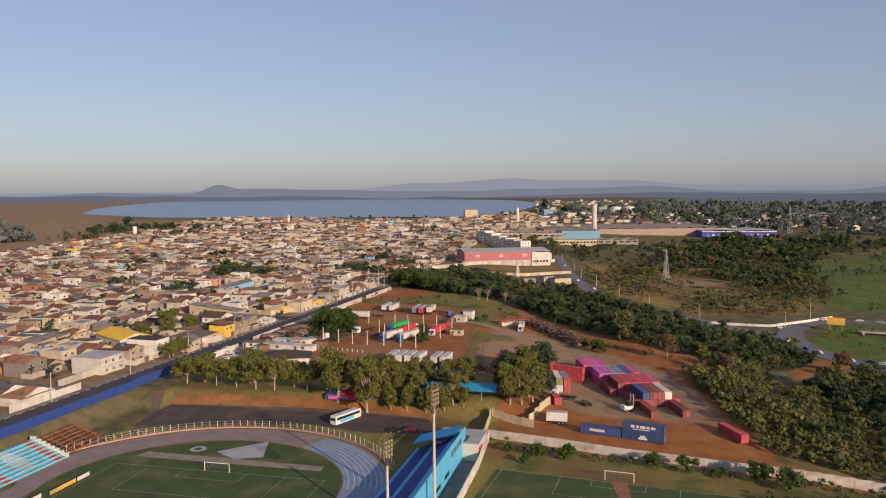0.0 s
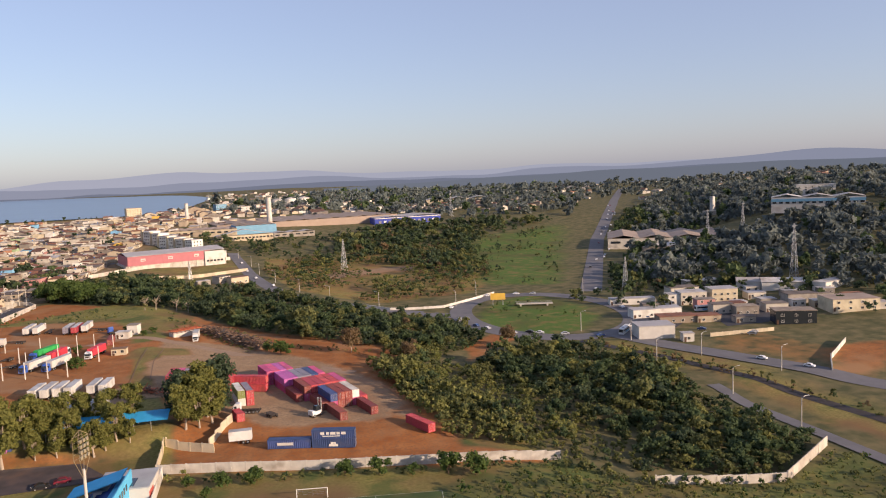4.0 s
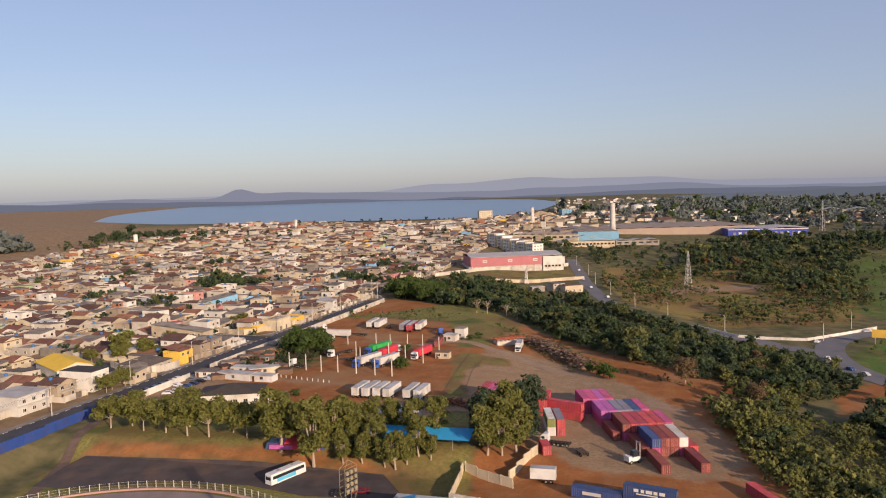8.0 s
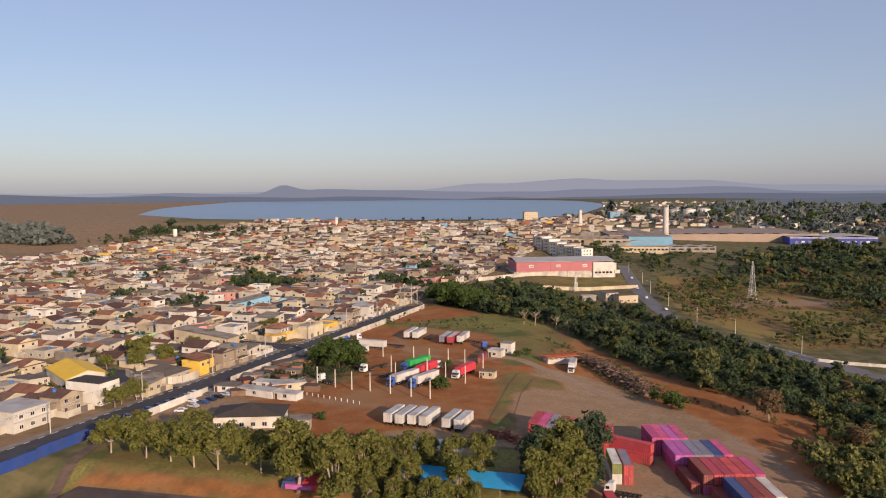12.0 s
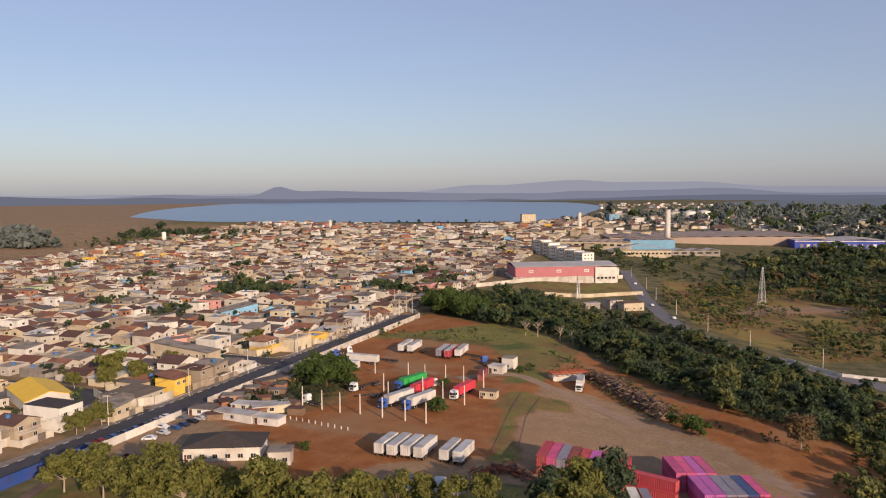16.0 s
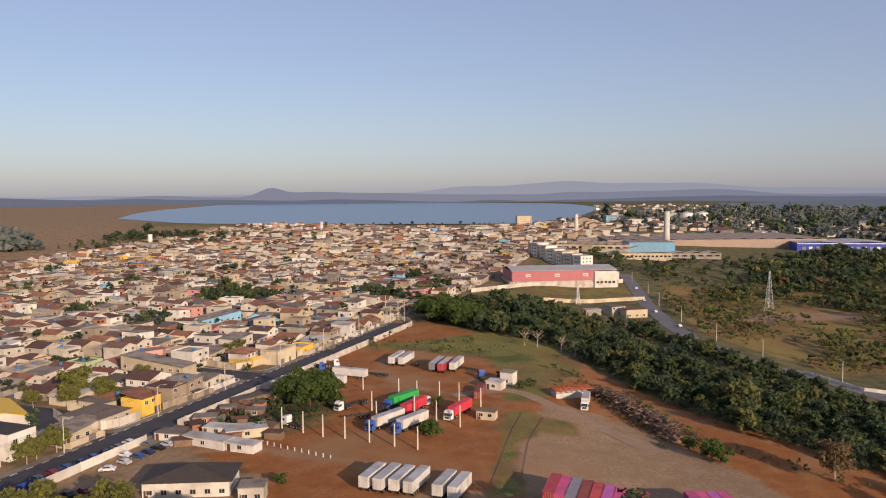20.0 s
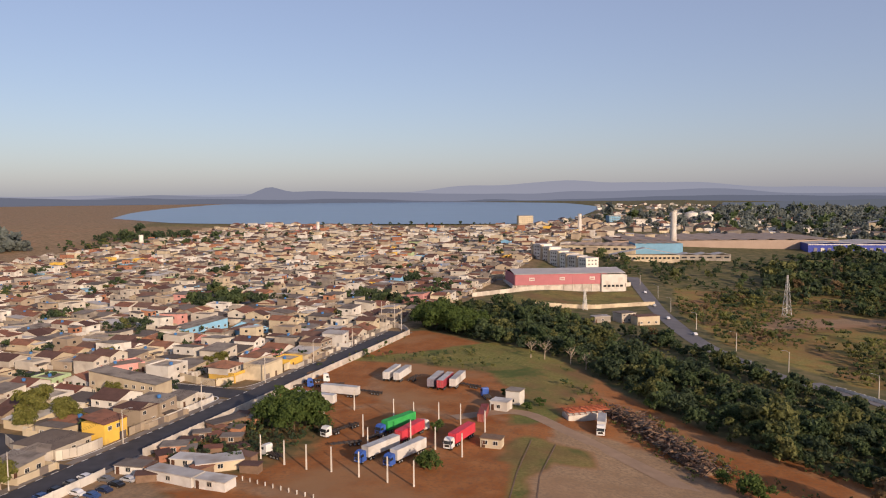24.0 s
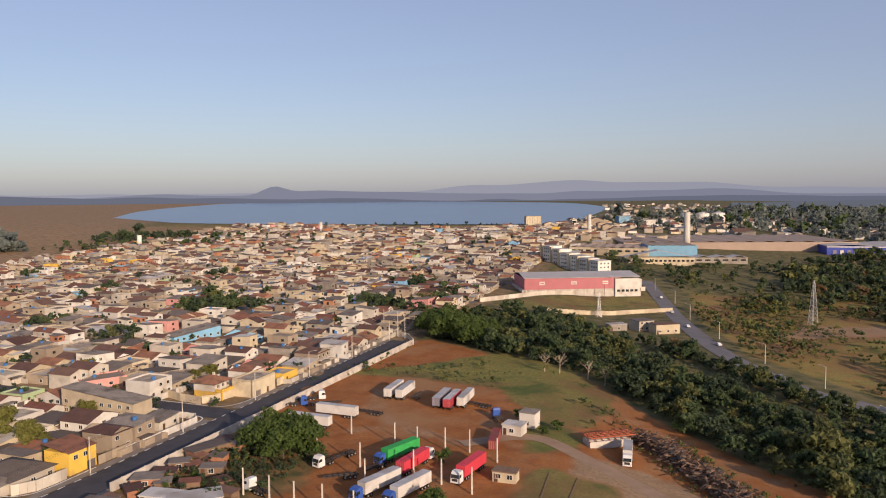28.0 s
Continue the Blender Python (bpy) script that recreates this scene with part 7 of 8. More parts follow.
# earth bank and green ditch edges
for pts, w in (([(-3, 368), (-7, 340), (-10, 304)], 0.3), ([(4, 366), (-1, 340), (-3, 306)], 0.3), ([(-38, 350), (-30, 362)], 0.6)):
    single("concrete_kerb", ribbon(pts, w, 0.22), M["wood"], "narrow concrete channel edge in the grass", "kerb", kind="structure")

# ---- garden, row and lot trees ----
for i, (x, y) in enumerate(((-100, 264), (-92, 262), (-84, 259), (-77, 258), (-71, 262), (-65, 257), (-106, 269), (-87, 268), (-58, 260), (-112, 267))):
    tree(K_ROUND[i % 3], x, y, 1.08 + 0.24 * ((i * 5) % 4) / 3, i * 67, "leafy round tree with a pale forked trunk", "row of trees on the bank")
for i, (x, y, s) in enumerate(((-53, 250, 1.5), (-42, 244, 1.35), (-37, 250, 1.1))):
    tree(K_TALL[i % 2], x, y, s, i * 80, "tall slender olive-green eucalyptus tree", "eucalyptus trees")
for i, (x, y, s) in enumerate(((-31, 250, 0.85), (-25, 247, 0.85), (-19, 242, 0.85), (-13, 246, 0.85), (-28, 258, 0.9), (-16, 258, 0.9), (-22, 259, 0.85), (-9, 256, 0.85), (-34, 257, 0.9), (-34, 245, 0.62), (-28.5, 244.5, 0.66), (-22, 243, 0.6), (-16, 243.5, 0.64), (-9.5, 244.5, 0.5))):
    tree(K_TALL[i % 2], x, y, s, i * 50, "pale olive tree in front of the canopy", "trees before the canopy")
for i, (x, y, s) in enumerate(((6, 246, 1.1), (10, 246, 0.9), (14, 249, 1.1), (5, 254, 1.1), (13, 256, 1.35), (17, 262, 1.4), (9, 263, 1.15), (10, 252, 1.2))):
    tree(K_TALL[i % 2] if i in (0, 1, 2, 4, 6, 7) else K_DARK[i % 2], x, y, s, i * 75, "tall dense tree beside the container yard", "trees beside the yard")
for i, (x, y, s) in enumerate(((-82, 371, 1.25), (-75, 370, 1.3), (-70, 373, 1.2), (-78, 377, 1.35), (-73, 377, 1.2))):
    tree(K_BRIGHT[i % 2], x, y, s, i * 90, "dense bright green tree in the truck yard", "trees in the truck yard")
for i, (x, y, s) in enumerate(((-60, 550, 1.5), (-52, 543, 1.5), (-44, 538, 1.45), (-36, 530, 1.4), (-50, 554, 1.6), (-40, 548, 1.5), (-30, 536, 1.3), (-58, 560, 1.6))):
    tree(K_BRIGHT[i % 2], x, y, s, i * 70, "rounded bright green tree at the lot's far end", "trees at the lot's far end")
for i, (x, y, s) in enumerate(((46, 348, 1.0), (-31, 372, 1.0), (-4, 398, 0.8), (0, 404, 0.9), (-12, 416, 0.8), (4, 208, 0.9), (12, 205, 1.1), (20, 203, 1.2), (42, 197, 1.2), (50, 194, 1.3), (58, 190, 0.8), (66, 186, 1.6), (72, 182, 1.5), (8, 200, 0.7), (-62, 300, 0.9), (38, 416, 1.0), (-72, 500, 0.7), (-66, 482, 0.5), (-29.5, 341.5, 1.4), (-31, 343, 1.2), (50.5, 338, 1.7), (52.2, 336.6, 1.4))):
    tree(K_BUSH[i % 2], x, y, s, i * 61, "small leafy bush growing in rough ground", "bushes", "bush")
K_DRY = tree_meshes(51, 11, 4.2, 16, 2600, 0.30, LEAF_DRY, M["barkpale"], 0.4, 0.3)
for x, y, s in ((79, 327, 1.0), (96, 300, 0.8), (152, 322, 0.8)):
    tree(K_DRY, x, y, s, x * 7, "pale brown half-bare tree at the wood's edge", "dry trees")
for x, y, h in ((-3, 480, 9), (3, 479, 10), (14, 475, 9), (20, 468, 8)):
    bare_tree(x, y, h, "pale leafless tree at the wood's edge")
for i, (x, y, s) in enumerate(((*street(232, 17), 0.75), (*street(228, 18), 0.7), (*street(222, 17), 0.8), (*street(176, 44), 1.0), (*street(190, 62), 0.7))):
    tree(K_ROUND[i % 3], x, y, s, i * 40, "dusty street tree before the house walls", "street trees")
rb = np.random.default_rng(31)
woods("verge_bushes", "ragged bushes and weeds along walls and banks", [(x + rb.normal() * 1.2, y + rb.normal() * 1.2, rb.uniform(0.12, 0.3)) for x, y, _ in along([(0, 214), (36, 200), (70, 188), (98, 178)], 1.6)]
      + [(x + rb.normal() * 2, y + rb.normal() * 2, rb.uniform(0.15, 0.35)) for x, y, _ in along([(98, 184), (100, 174), (112, 160), (145, 150)], 1.1)]
      + [(x + rb.normal() * 1.5, y + rb.normal() * 1.5, rb.uniform(0.1, 0.3)) for x, y, _ in along([(-100, 352), (-95, 368), (-86, 384), (-98, 380), (-78, 360)], 0.9)]
      + [(x + rb.normal() * 2.2, y + rb.normal() * 2.2, rb.uniform(0.08, 0.25)) for x, y, _ in along([(-70, 520), (-80, 470), (-88, 452)], 1.5)]
      + [(x + rb.normal() * 1.6, y + rb.normal() * 1.6, rb.uniform(0.08, 0.22)) for x, y, _ in along([(18, 425), (34, 392), (46, 366), (62, 345), (84, 322)], 1.3)], [(LEAF_OLIVE, 2), (LEAF, 2), (GRASSY, 2)], 32, 64, 0.75, 4)
ROUGH = [(62, 176), (100, 182), (112, 160), (146, 150), (174, 163), (180, 100), (60, 100)]
woods("rough_grass", "rough tall grass and creepers below the wall", scatter(ROUGH, 2.7, 33, 0.12, 0.34), [(GRASSY, 3), (LEAF_OLIVE, 2), (LEAF_LIGHT, 2)], 34, 46, 0.55, 4)
EDGE = [(78, 300), (76, 255), (76, 212), (92, 192), (100, 210), (92, 255), (96, 300)]
woods("shed_bushes", "overgrown green bushes between the makeshift sheds", scatter([(-108, 340), (-84, 338), (-70, 352), (-64, 372), (-78, 396), (-92, 396)], 2.9, 71, 0.16, 0.44, (), -0.22), [(LEAF, 4), (LEAF_DARK, 3), (LEAF_LIGHT, 1)], 72, 130, 0.36, 6)
woods("hill_bushes", "low bushes on the grassy mound", scatter(HILL_GRASS, 4.5, 73, 0.1, 0.4, (), 0.3), [(LEAF, 2), (LEAF_OLIVE, 2), (GRASSY, 2)], 74, 120, 0.5)
woods("heap_weeds", "weeds and creepers over the scrap heap's edge", [(x + rb.normal() * 1.6, y + rb.normal() * 1.6, rb.uniform(0.1, 0.3)) for x, y, _ in along([(31, 408), (38, 397), (44, 378), (51, 356), (54, 346)], 0.6)] + [(x + rb.normal() * 1.2, y + rb.normal() * 1.2, rb.uniform(0.08, 0.2)) for x, y, _ in along([(22, 398), (28, 384), (35, 366), (41, 350)], 1.2)], [(GRASSY, 3), (LEAF_OLIVE, 2), (LEAF, 1)], 132, 60, 0.5, 4)
woods("tall_reeds", "tall yellow-green reeds along the wood's edge", scatter(EDGE, 2.6, 35, 0.35, 0.6), [(GRASSY, 3), (LEAF_OLIVE, 2)], 36, 64, 0.75, 4)


# ---- industry beyond the woods ----
pw = thing("warehouse", at_ground(22.5, 739, 12), "long rose-clad warehouse on a pale base with white signs", "warehouse")
part("base_wall", Mesh().box(0, 0, -2, 87, 40, 5.8), M["concrete"], pw)
for k in range(10):
    part("pilaster", Mesh().box(-40.5 + k * 7.2, -20.2, -2, 0.9, 0.5, 5.7), M["offwhite"], pw)
for k in range(18):
    part("cladding_panel", Mesh().box(-39.7 + k * 3.62, -20.1, 3.9, 3.58, 0.5, 8.1), M["pinkfac"], pw)
part("side_cladding", Mesh().box(-41.6, 0, 3.9, 0.5, 40, 8.1).box(0, 19.9, 3.9, 83, 0.5, 8.1), M["pinkfac"], pw)
part("roof", Mesh().gable(42, 84, 12.0, 2.2, 0.3, 0.3), M["roofgrey"], pw, m=pose(0, 0, 0, 0, 0, 90))
part("office_block", Mesh().box(33, -18.5, -2, 18, 6, 13), M["white"], pw)
for z in (1.5,):
    for k in range(5):
        part("window", Mesh().box(26.5 + k * 3.2, -21.55, z, 2.2, 0.15, 1.6), M["glass"], pw)
for k in (-29, -6, 17):
    s = part("sign", Mesh().box(k, -20.5, 7.2, 4.0, 0.3, 2.3), M["white"], pw, "white sign with an unreadable red bar")
    part("sign_bar", Mesh().box(k, -20.75, 7.9, 2.8, 0.2, 0.7), M["pinkfac"], s)
part("tank", Mesh().bar((46, -8, 0), (46, -8, 9), 2.2, 12), M["white"], pw)


def apartments(x, y, turn, n, label):
    """A stepped row of blocks; the long face looks towards -x of the row."""
    b = thing("apartment_block", pose(x, y, gz(x, y), 0, 0, turn), label, "apartment building", "apartment blocks")
    for i in range(n):
        px, py = x - math.sin(radians(turn)) * i * 14.5, y + math.cos(radians(turn)) * i * 14.5
        up = max(0.0, gz(px, py) - gz(x, y))
        o = 1.2 * (i % 2)
        w = part("wall", Mesh().box(-o, i * 14.5, -2, 13, 14.2, up + 15.5), M["white"], b)
        part("roof", Mesh().box(-o, i * 14.5, up + 13.503, 13.6, 14.4, 0.5), M["zinc"], b)
        part("stair_tower", Mesh().box(-o - 6.2, i * 14.5 + 6.4, -2, 2.6, 2.6, up + 17.2), M["cream"], b)
        for z in (1.2, 4.5, 7.8, 11.0):
            for k in (-4.6, -1.6, 1.6):
                part("window", Mesh().box(-o - 6.55, i * 14.5 + k, up + z, 0.16, 1.4, 1.2), M["glass"], w)
            if i == 0:
                for k in (-3.6, 0.0, 3.6):
                    part("window", Mesh().box(k, -7.15, up + z, 1.3, 0.16, 1.2), M["glass"], w)


apartments(47, 816, 31, 6, "stepped row of pale apartment blocks with stair towers")


def factory(name, x, y, turn, w, d, h, wallm, roofm, label, ridges=6, band=None, windows=0, rise=0.10):
    """A wide hall with a ridged roof and a band of openings."""
    f = thing(name, at_ground(x, y, turn), label, "factory")
    part("wall", Mesh().box(0, 0, -6, w, d, h + 6), M[wallm], f)
    for k in range(ridges):
        part("roof_bay", Mesh().gable(w / ridges, d, h, w / ridges * rise, 0.1, 0.2), M[roofm], f, m=pose(-w / 2 + (k + 0.5) * w / ridges, 0, 0))
    if band:
        part("band", Mesh().box(0, -d / 2 - 0.1, h * 0.55, w, 0.3, h * 0.3), M[band], f)
    for k in range(windows):
        part("window", Mesh().box(-w / 2 + (k + 0.5) * w / windows, -d / 2 - 0.1, h * 0.35, w / windows * 0.6, 0.25, h * 0.3), M["glass"], f)
    return f


factory("factory_hall", 210, 1090, 4, 250, 130, 5, "factory", "roofbrown", "huge low tan factory hall with a ridged brown roof", 12, None, 0, 0.07)
factory("factory_hall", 72, 968, -14, 78, 50, 6, "cream", "roofbrown", "old factory hall with a worn ridged roof", 8, None, 10)
factory("factory_hall", 128, 962, 2, 48, 40, 11, "bluemetal", "roofbrown", "pale blue factory hall with a ridged roof", 5)
factory("school_block", 108, 905, 2, 66, 14, 6, "cream", "roofgrey", "long cream block with a band of windows", 1, None, 16)
factory("workshop", 170, 930, 4, 50, 16, 5, "grey", "roofgrey", "low grey workshop with parked vehicles beside it", 3, None, 6)
fb = factory("logistics_shed", 345, 1030, -3, 95, 60, 8.5, "royal", "zinc", "royal blue logistics shed with a white roof", 2, None, 0, 0.03)
part("stripe", Mesh().box(0, -30.2, 7.0, 95, 0.3, 1.0), M["white"], fb)
for k in range(12):
    part("dock_door", Mesh().box(-40 + k * 7, -30.25, 0, 3.6, 0.3, 4), M["white"] if k % 2 else M["steelgrey"], fb)


def chimney(x, y, h, r, label):
    c = thing("chimney", at_ground(x, y), label, "chimney", "industrial chimneys")
    part("shaft", Mesh().bar((0, 0, -4), (0, 0, h), r, 14, r * 0.9), M["white"], c)
    part("rim", Mesh().bar((0, 0, h), (0, 0, h + 0.8), r, 14), M["concrete"], c)


chimney(157, 1018, 39, 3.6, "tall white industrial chimney")
chimney(60, 1120, 22, 2.6, "pale grey industrial chimney")
for x, y, h, r in ((-472, 1017, 17, 2.7), (-298, 1180, 17, 2.4)):
    wt = thing("water_tower", at_ground(x, y), "white cylindrical water tower above the houses", "water tower", "water towers")
    part("stem", Mesh().bar((0, 0, -2), (0, 0, h * 0.45), r * 0.5, 12), M["concrete"], wt)
    part("tank", Mesh().bar((0, 0, h * 0.42), (0, 0, h), r, 16), M["white"], wt)
for i in range(3):
    ot = thing("storage_tank", at_ground(250 + i * 26, 1500), "white round storage tank on the ridge", "tank", "storage tanks")
    part("shell", Mesh().bar((0, 0, -2), (0, 0, 14), 11, 20), M["white"], ot)
    part("lid", Mesh().bar((0, 0, 14), (0, 0, 16.5), 11, 20, 2), M["zinc"], ot)
for x, y, w, h, mm in ((-10, 1310, 22, 13, "cream"), (130, 1380, 18, 12, "bluemetal"), (170, 1440, 40, 8, "white"), (320, 1330, 36, 9, "white")):
    wall_box("tower_block", x, y, 8, w, 24, h, mm, "slab", "plain block standing against the lake", "building", "flat", 6)


def lattice(x, y, h, w, label, arms=True):
    t = thing("pylon", at_ground(x, y, 20), label, "pylon", "lattice pylons")
    leg, brace = Mesh(), Mesh()
    c = [(-1, -1), (1, -1), (1, 1), (-1, 1)]
    for a, b in c:
        leg.bar((a * w, b * w, -1), (a * w * 0.14, b * w * 0.14, h), 0.16, 4, 0.09)
    n = 9
    for k in range(n):
        z0, z1 = h * k / n, h * (k + 1) / n
        s0, s1 = w * (1 - 0.86 * k / n), w * (1 - 0.86 * (k + 1) / n)
        for i in range(4):
            (a, b), (e, f) = c[i], c[(i + 1) % 4]
            brace.bar((a * s0, b * s0, z0), (e * s1, f * s1, z1), 0.07, 3), brace.bar((e * s0, f * s0, z0), (a * s1, b * s1, z1), 0.07, 3)
            brace.bar((a * s1, b * s1, z1), (e * s1, f * s1, z1), 0.06, 3)
    part("leg_frame", leg, M["net"], t), part("bracing", brace, M["net"], t)
    if arms:
        for z in (0.72, 0.84, 0.95):
            part("crossarm", Mesh().bar((-h * 0.11, 0, h * z), (0, 0, h * z + 0.8), 0.1, 4).bar((h * 0.11, 0, h * z), (0, 0, h * z + 0.8), 0.1, 4).bar((-h * 0.11, 0, h * z), (h * 0.11, 0, h * z), 0.08, 4), M["net"], t)


lattice(160, 650, 28, 2.2, "slender lattice mast on the dry grass", False)
lattice(288, 420, 22, 1.7, "grey lattice pylon beside the avenue", False)
lattice(376, 366, 34, 2.0, "tall lattice power pylon before the hillside")
lattice(425, 1040, 40, 2.4, "red and white lattice radio mast", False)
lattice(520, 560, 26, 1.7, "lattice power pylon on the hillside")
lattice(505, 590, 26, 1.7, "lattice power pylon on the hillside")
lattice(32, 640, 13, 1.4, "small lattice pylon on the meadow")

woods("works_trees", "dark trees and hedges round the works", scatter([(98, 770), (112, 890), (200, 905), (330, 1000), (250, 800), (170, 765)], 8.5, 111, 0.4, 1.0, ROADS, -0.06) + scatter([(62, 800), (92, 790), (104, 895), (60, 925)], 8, 112, 0.5, 0.95, ROADS, -0.2), [(LEAF, 3), (LEAF_DARK, 4), (LEAF_OLIVE, 1)], 113, 80, 0.8, 5)
# works yard below the warehouse
wall_box("works_house", 52, 600, 30, 10, 9, 5.5, "offwhite", "fibre", "pale grey-white works house beside the valley road", "house", "flat", 3)
wall_box("works_house", 63, 592, 20, 14, 8, 5, "cream", "tilebrown", "cream works house beside the valley road", "house", "flat", 3)
wall_box("shed", 38, 597, 20, 10, 6, 3.5, "grey", "zinc", "grey works shed among bushes", "shed", "flat", 1)

# houses of the town beyond the long wall
rq = random.Random(12)
extra_w, extra_r = {}, {}
for _ in range(560):
    a, b = rq.uniform(-640, -96), rq.uniform(-260, 8)
    x, y = street(a, b)
    if (y < 800 and x > -40 + 0.10 * (y - 640)) or (y >= 800 and x > 20 + 0.6 * (y - 870) ) or y < 628:
        continue
    if any(abs(x - p) < 9 and abs(y - q) < 9 for p, q in extra_w.get("spots", [])):
        continue
    extra_w.setdefault("spots", []).append((x, y))
    wl, rf = rq.choice(WALLS), rq.choice(ROOFS)
    m1, m2, h = house_shell(rq.uniform(7, 11), rq.uniform(8, 12), 1 if rq.random() < 0.7 else 2, rf, rq)
    mw = at_ground(x, y, STREET_TURN + rq.choice((0, 90)))
    extra_w.setdefault(wl, []).append((m1, mw)), extra_r.setdefault(rf, []).append((m2, mw))
extra_w.pop("spots", None)
for wl, bits in extra_w.items():
    single("distant_houses", joined(bits), M[wl], "crowded %s houses beyond the woods" % COLOUR[wl], "houses", kind="stuff")
for rf, bits in extra_r.items():
    single("distant_roofs", joined(bits), M[rf], "%ss beyond the woods" % COVER[rf], "roofs", kind="stuff")

# far suburbs on the ridge and down the avenue
sub_w, sub_r = {}, {}
for _ in range(760):
    t, r = rq.uniform(0.02, 0.86), rq.uniform(1180, 3200)
    x, y = r * math.sin(t), r * math.cos(t)
    if (y < 1250 and x < 420) or inside(x, y, shore):
        continue
    wl, rf = rq.choice(("offwhite", "offwhite", "beige", "grey", "grey", "white")), rq.choice(ROOFS)
    s = rq.uniform(0.9, 1.9)
    if abs((x - 268) * 0.811 - (y - 430) * 0.585) < 45:
        continue
    m1, m2, h = house_shell(9 * s, 10 * s, 1 if rq.random() < 0.6 else 2, rf, rq)
    mw = at_ground(x, y, rq.uniform(0, 180))
    sub_w.setdefault(wl, []).append((m1, mw)), sub_r.setdefault(rf, []).append((m2, mw))
for _ in range(210):
    x, y = rq.uniform(10, 470), rq.uniform(1165, 1560)
    if inside(x, y, shore) or any(math.hypot(x - p, y - q) < r for p, q, r in ((276, 1500, 50), (170, 1440, 32), (320, 1330, 30), (130, 1380, 22))):
        continue
    wl, rf = rq.choice(("offwhite", "white", "beige", "grey", "cream", "white")), rq.choice(ROOFS)
    big = 1.0 if rq.random() < 0.82 else rq.uniform(1.8, 3.2)
    m1, m2, h = house_shell(rq.uniform(8, 12) * big, rq.uniform(9, 12) * big, 1 if rq.random() < 0.6 else 2, rf, rq)
    mw = at_ground(x, y, rq.choice((5, 95)) + rq.uniform(-8, 8))
    sub_w.setdefault(wl, []).append((m1, mw)), sub_r.setdefault(rf, []).append((m2, mw))
for wl, bits in sub_w.items():
    single("suburb_houses", joined(bits), M[wl], "pale far suburb buildings among trees", "houses", kind="stuff")
for rf, bits in sub_r.items():
    single("suburb_roofs", joined(bits), M[rf], "%ss of the far suburb" % COVER[rf], "roofs", kind="stuff")
SUB = [(50, 1300), (400, 1180), (520, 1180), (900, 1750), (1500, 2300), (700, 2500), (300, 2000)]
woods("suburb_trees", "dark far trees among suburb buildings", [p for p in scatter(SUB, 42, 41, 1.1, 1.8, ROADS) if not inside(p[0], p[1], shore)], [(LEAF_HAZED, 3), (LEAF, 1)], 42, 20, 3.0, 3)
woods("plantation", "dark block of plantation trees beside the lake plain", scatter([(-592, 985), (-665, 970), (-860, 1080), (-760, 1120)], 10, 43, 1.6, 1.9), [(LEAF_HAZED, 1)], 44, 40, 1.6)
woods("shore_trees", "dark tree clumps at the town's far edge", scatter([(-560, 1080), (-380, 1130), (-390, 1160), (-600, 1110)], 13, 45, 0.9, 1.5) + scatter([(-330, 1300), (200, 1330), (220, 1345), (-330, 1318)], 16, 46, 0.4, 0.8), [(LEAF_DARK, 2), (LEAF, 1)], 47, 60, 1.3)

# ---- the roundabout quarter ----
for x, y, tn, w, d, h, wl, rf, n, lab in (
        (219, 302, -20, 17, 12, 6.0, "white", "roofgrey", 0, "white flat-roofed store shed beside the road"),
        (226, 286.5, -20, 5, 4.5, 3.6, "white", "zinc", 1, "small white hut on the corner"),
        (250, 341, -14, 27, 8, 4.5, "white", "roofgrey", 4, "low white petrol station building"),
        (249, 323, -20, 19, 9, 3.6, "beige", "tile", 4, "low restaurant with red tile roofs"),
        (263, 316, -20, 12, 8, 3.4, "beige", "tile", 2, "small hall with a red tile roof"),
        (276, 304, -20, 10, 6, 3.0, "grey", "fibre", 2, "open shelter with a pale roof"),
        (290, 360, -20, 15, 11, 6.8, "offwhite", "zinc", 4, "grey-white two-storey roadside building"),
        (307, 354, -20, 15, 11, 7.4, "cream", "roofgrey", 4, "cream two-storey roadside building"),
        (284, 362, -20, 16, 8, 6, "white", "zinc", 3, "white shop with a pale roof"),
        (284, 342, -20, 10, 7, 5.5, "pinkwall", "fibre", 2, "building with a pink signed front"),
        (283, 328, -20, 11, 8, 5, "offwhite", "fibre", 3, "off-white shop with a lean-to roof"),
        (294, 330, -20, 10, 7, 4, "beige", "tile", 2, "low shop with a red roof"),
        (290, 318, -20, 12, 8, 4.5, "grey", "slab", 3, "grey shop building with dark openings"),
        (306, 314, -20, 12, 8, 4.5, "offwhite", "fibre", 3, "off-white shop with a grey roof"),
        (293, 289, -30, 19, 10, 6.6, "glass", "slab", 3, "dark blue glazed office building"),
        (334, 292, -22, 24, 16, 6, "cream", "roofbrown", 4, "broad low hall with a brownish roof"),
        (262, 378, -22, 26, 6, 3.6, "white", "roofgrey", 4, "long low white building beside the avenue"),
        (258, 356, -22, 9, 7, 4, "grey", "fibre", 2, "small grey building behind the pavement"),
        (330, 320, -20, 16, 9, 5, "grey", "fibre", 3, "grey row of shops"),
        (304, 385, -14, 18, 10, 5, "offwhite", "fibre", 3, "off-white building half hidden by trees"),
        (330, 398, -14, 22, 9, 4.5, "grey", "zinc", 3, "grey sheet-roofed building among trees"),
        (366, 330, 10, 24, 8, 4, "white", "zinc", 3, "pale low shed at the hill's foot")):
    wall_box("town_building", x, y, tn, w, d, h, wl, rf, lab, "building", "flat", n)
rq2 = random.Random(23)
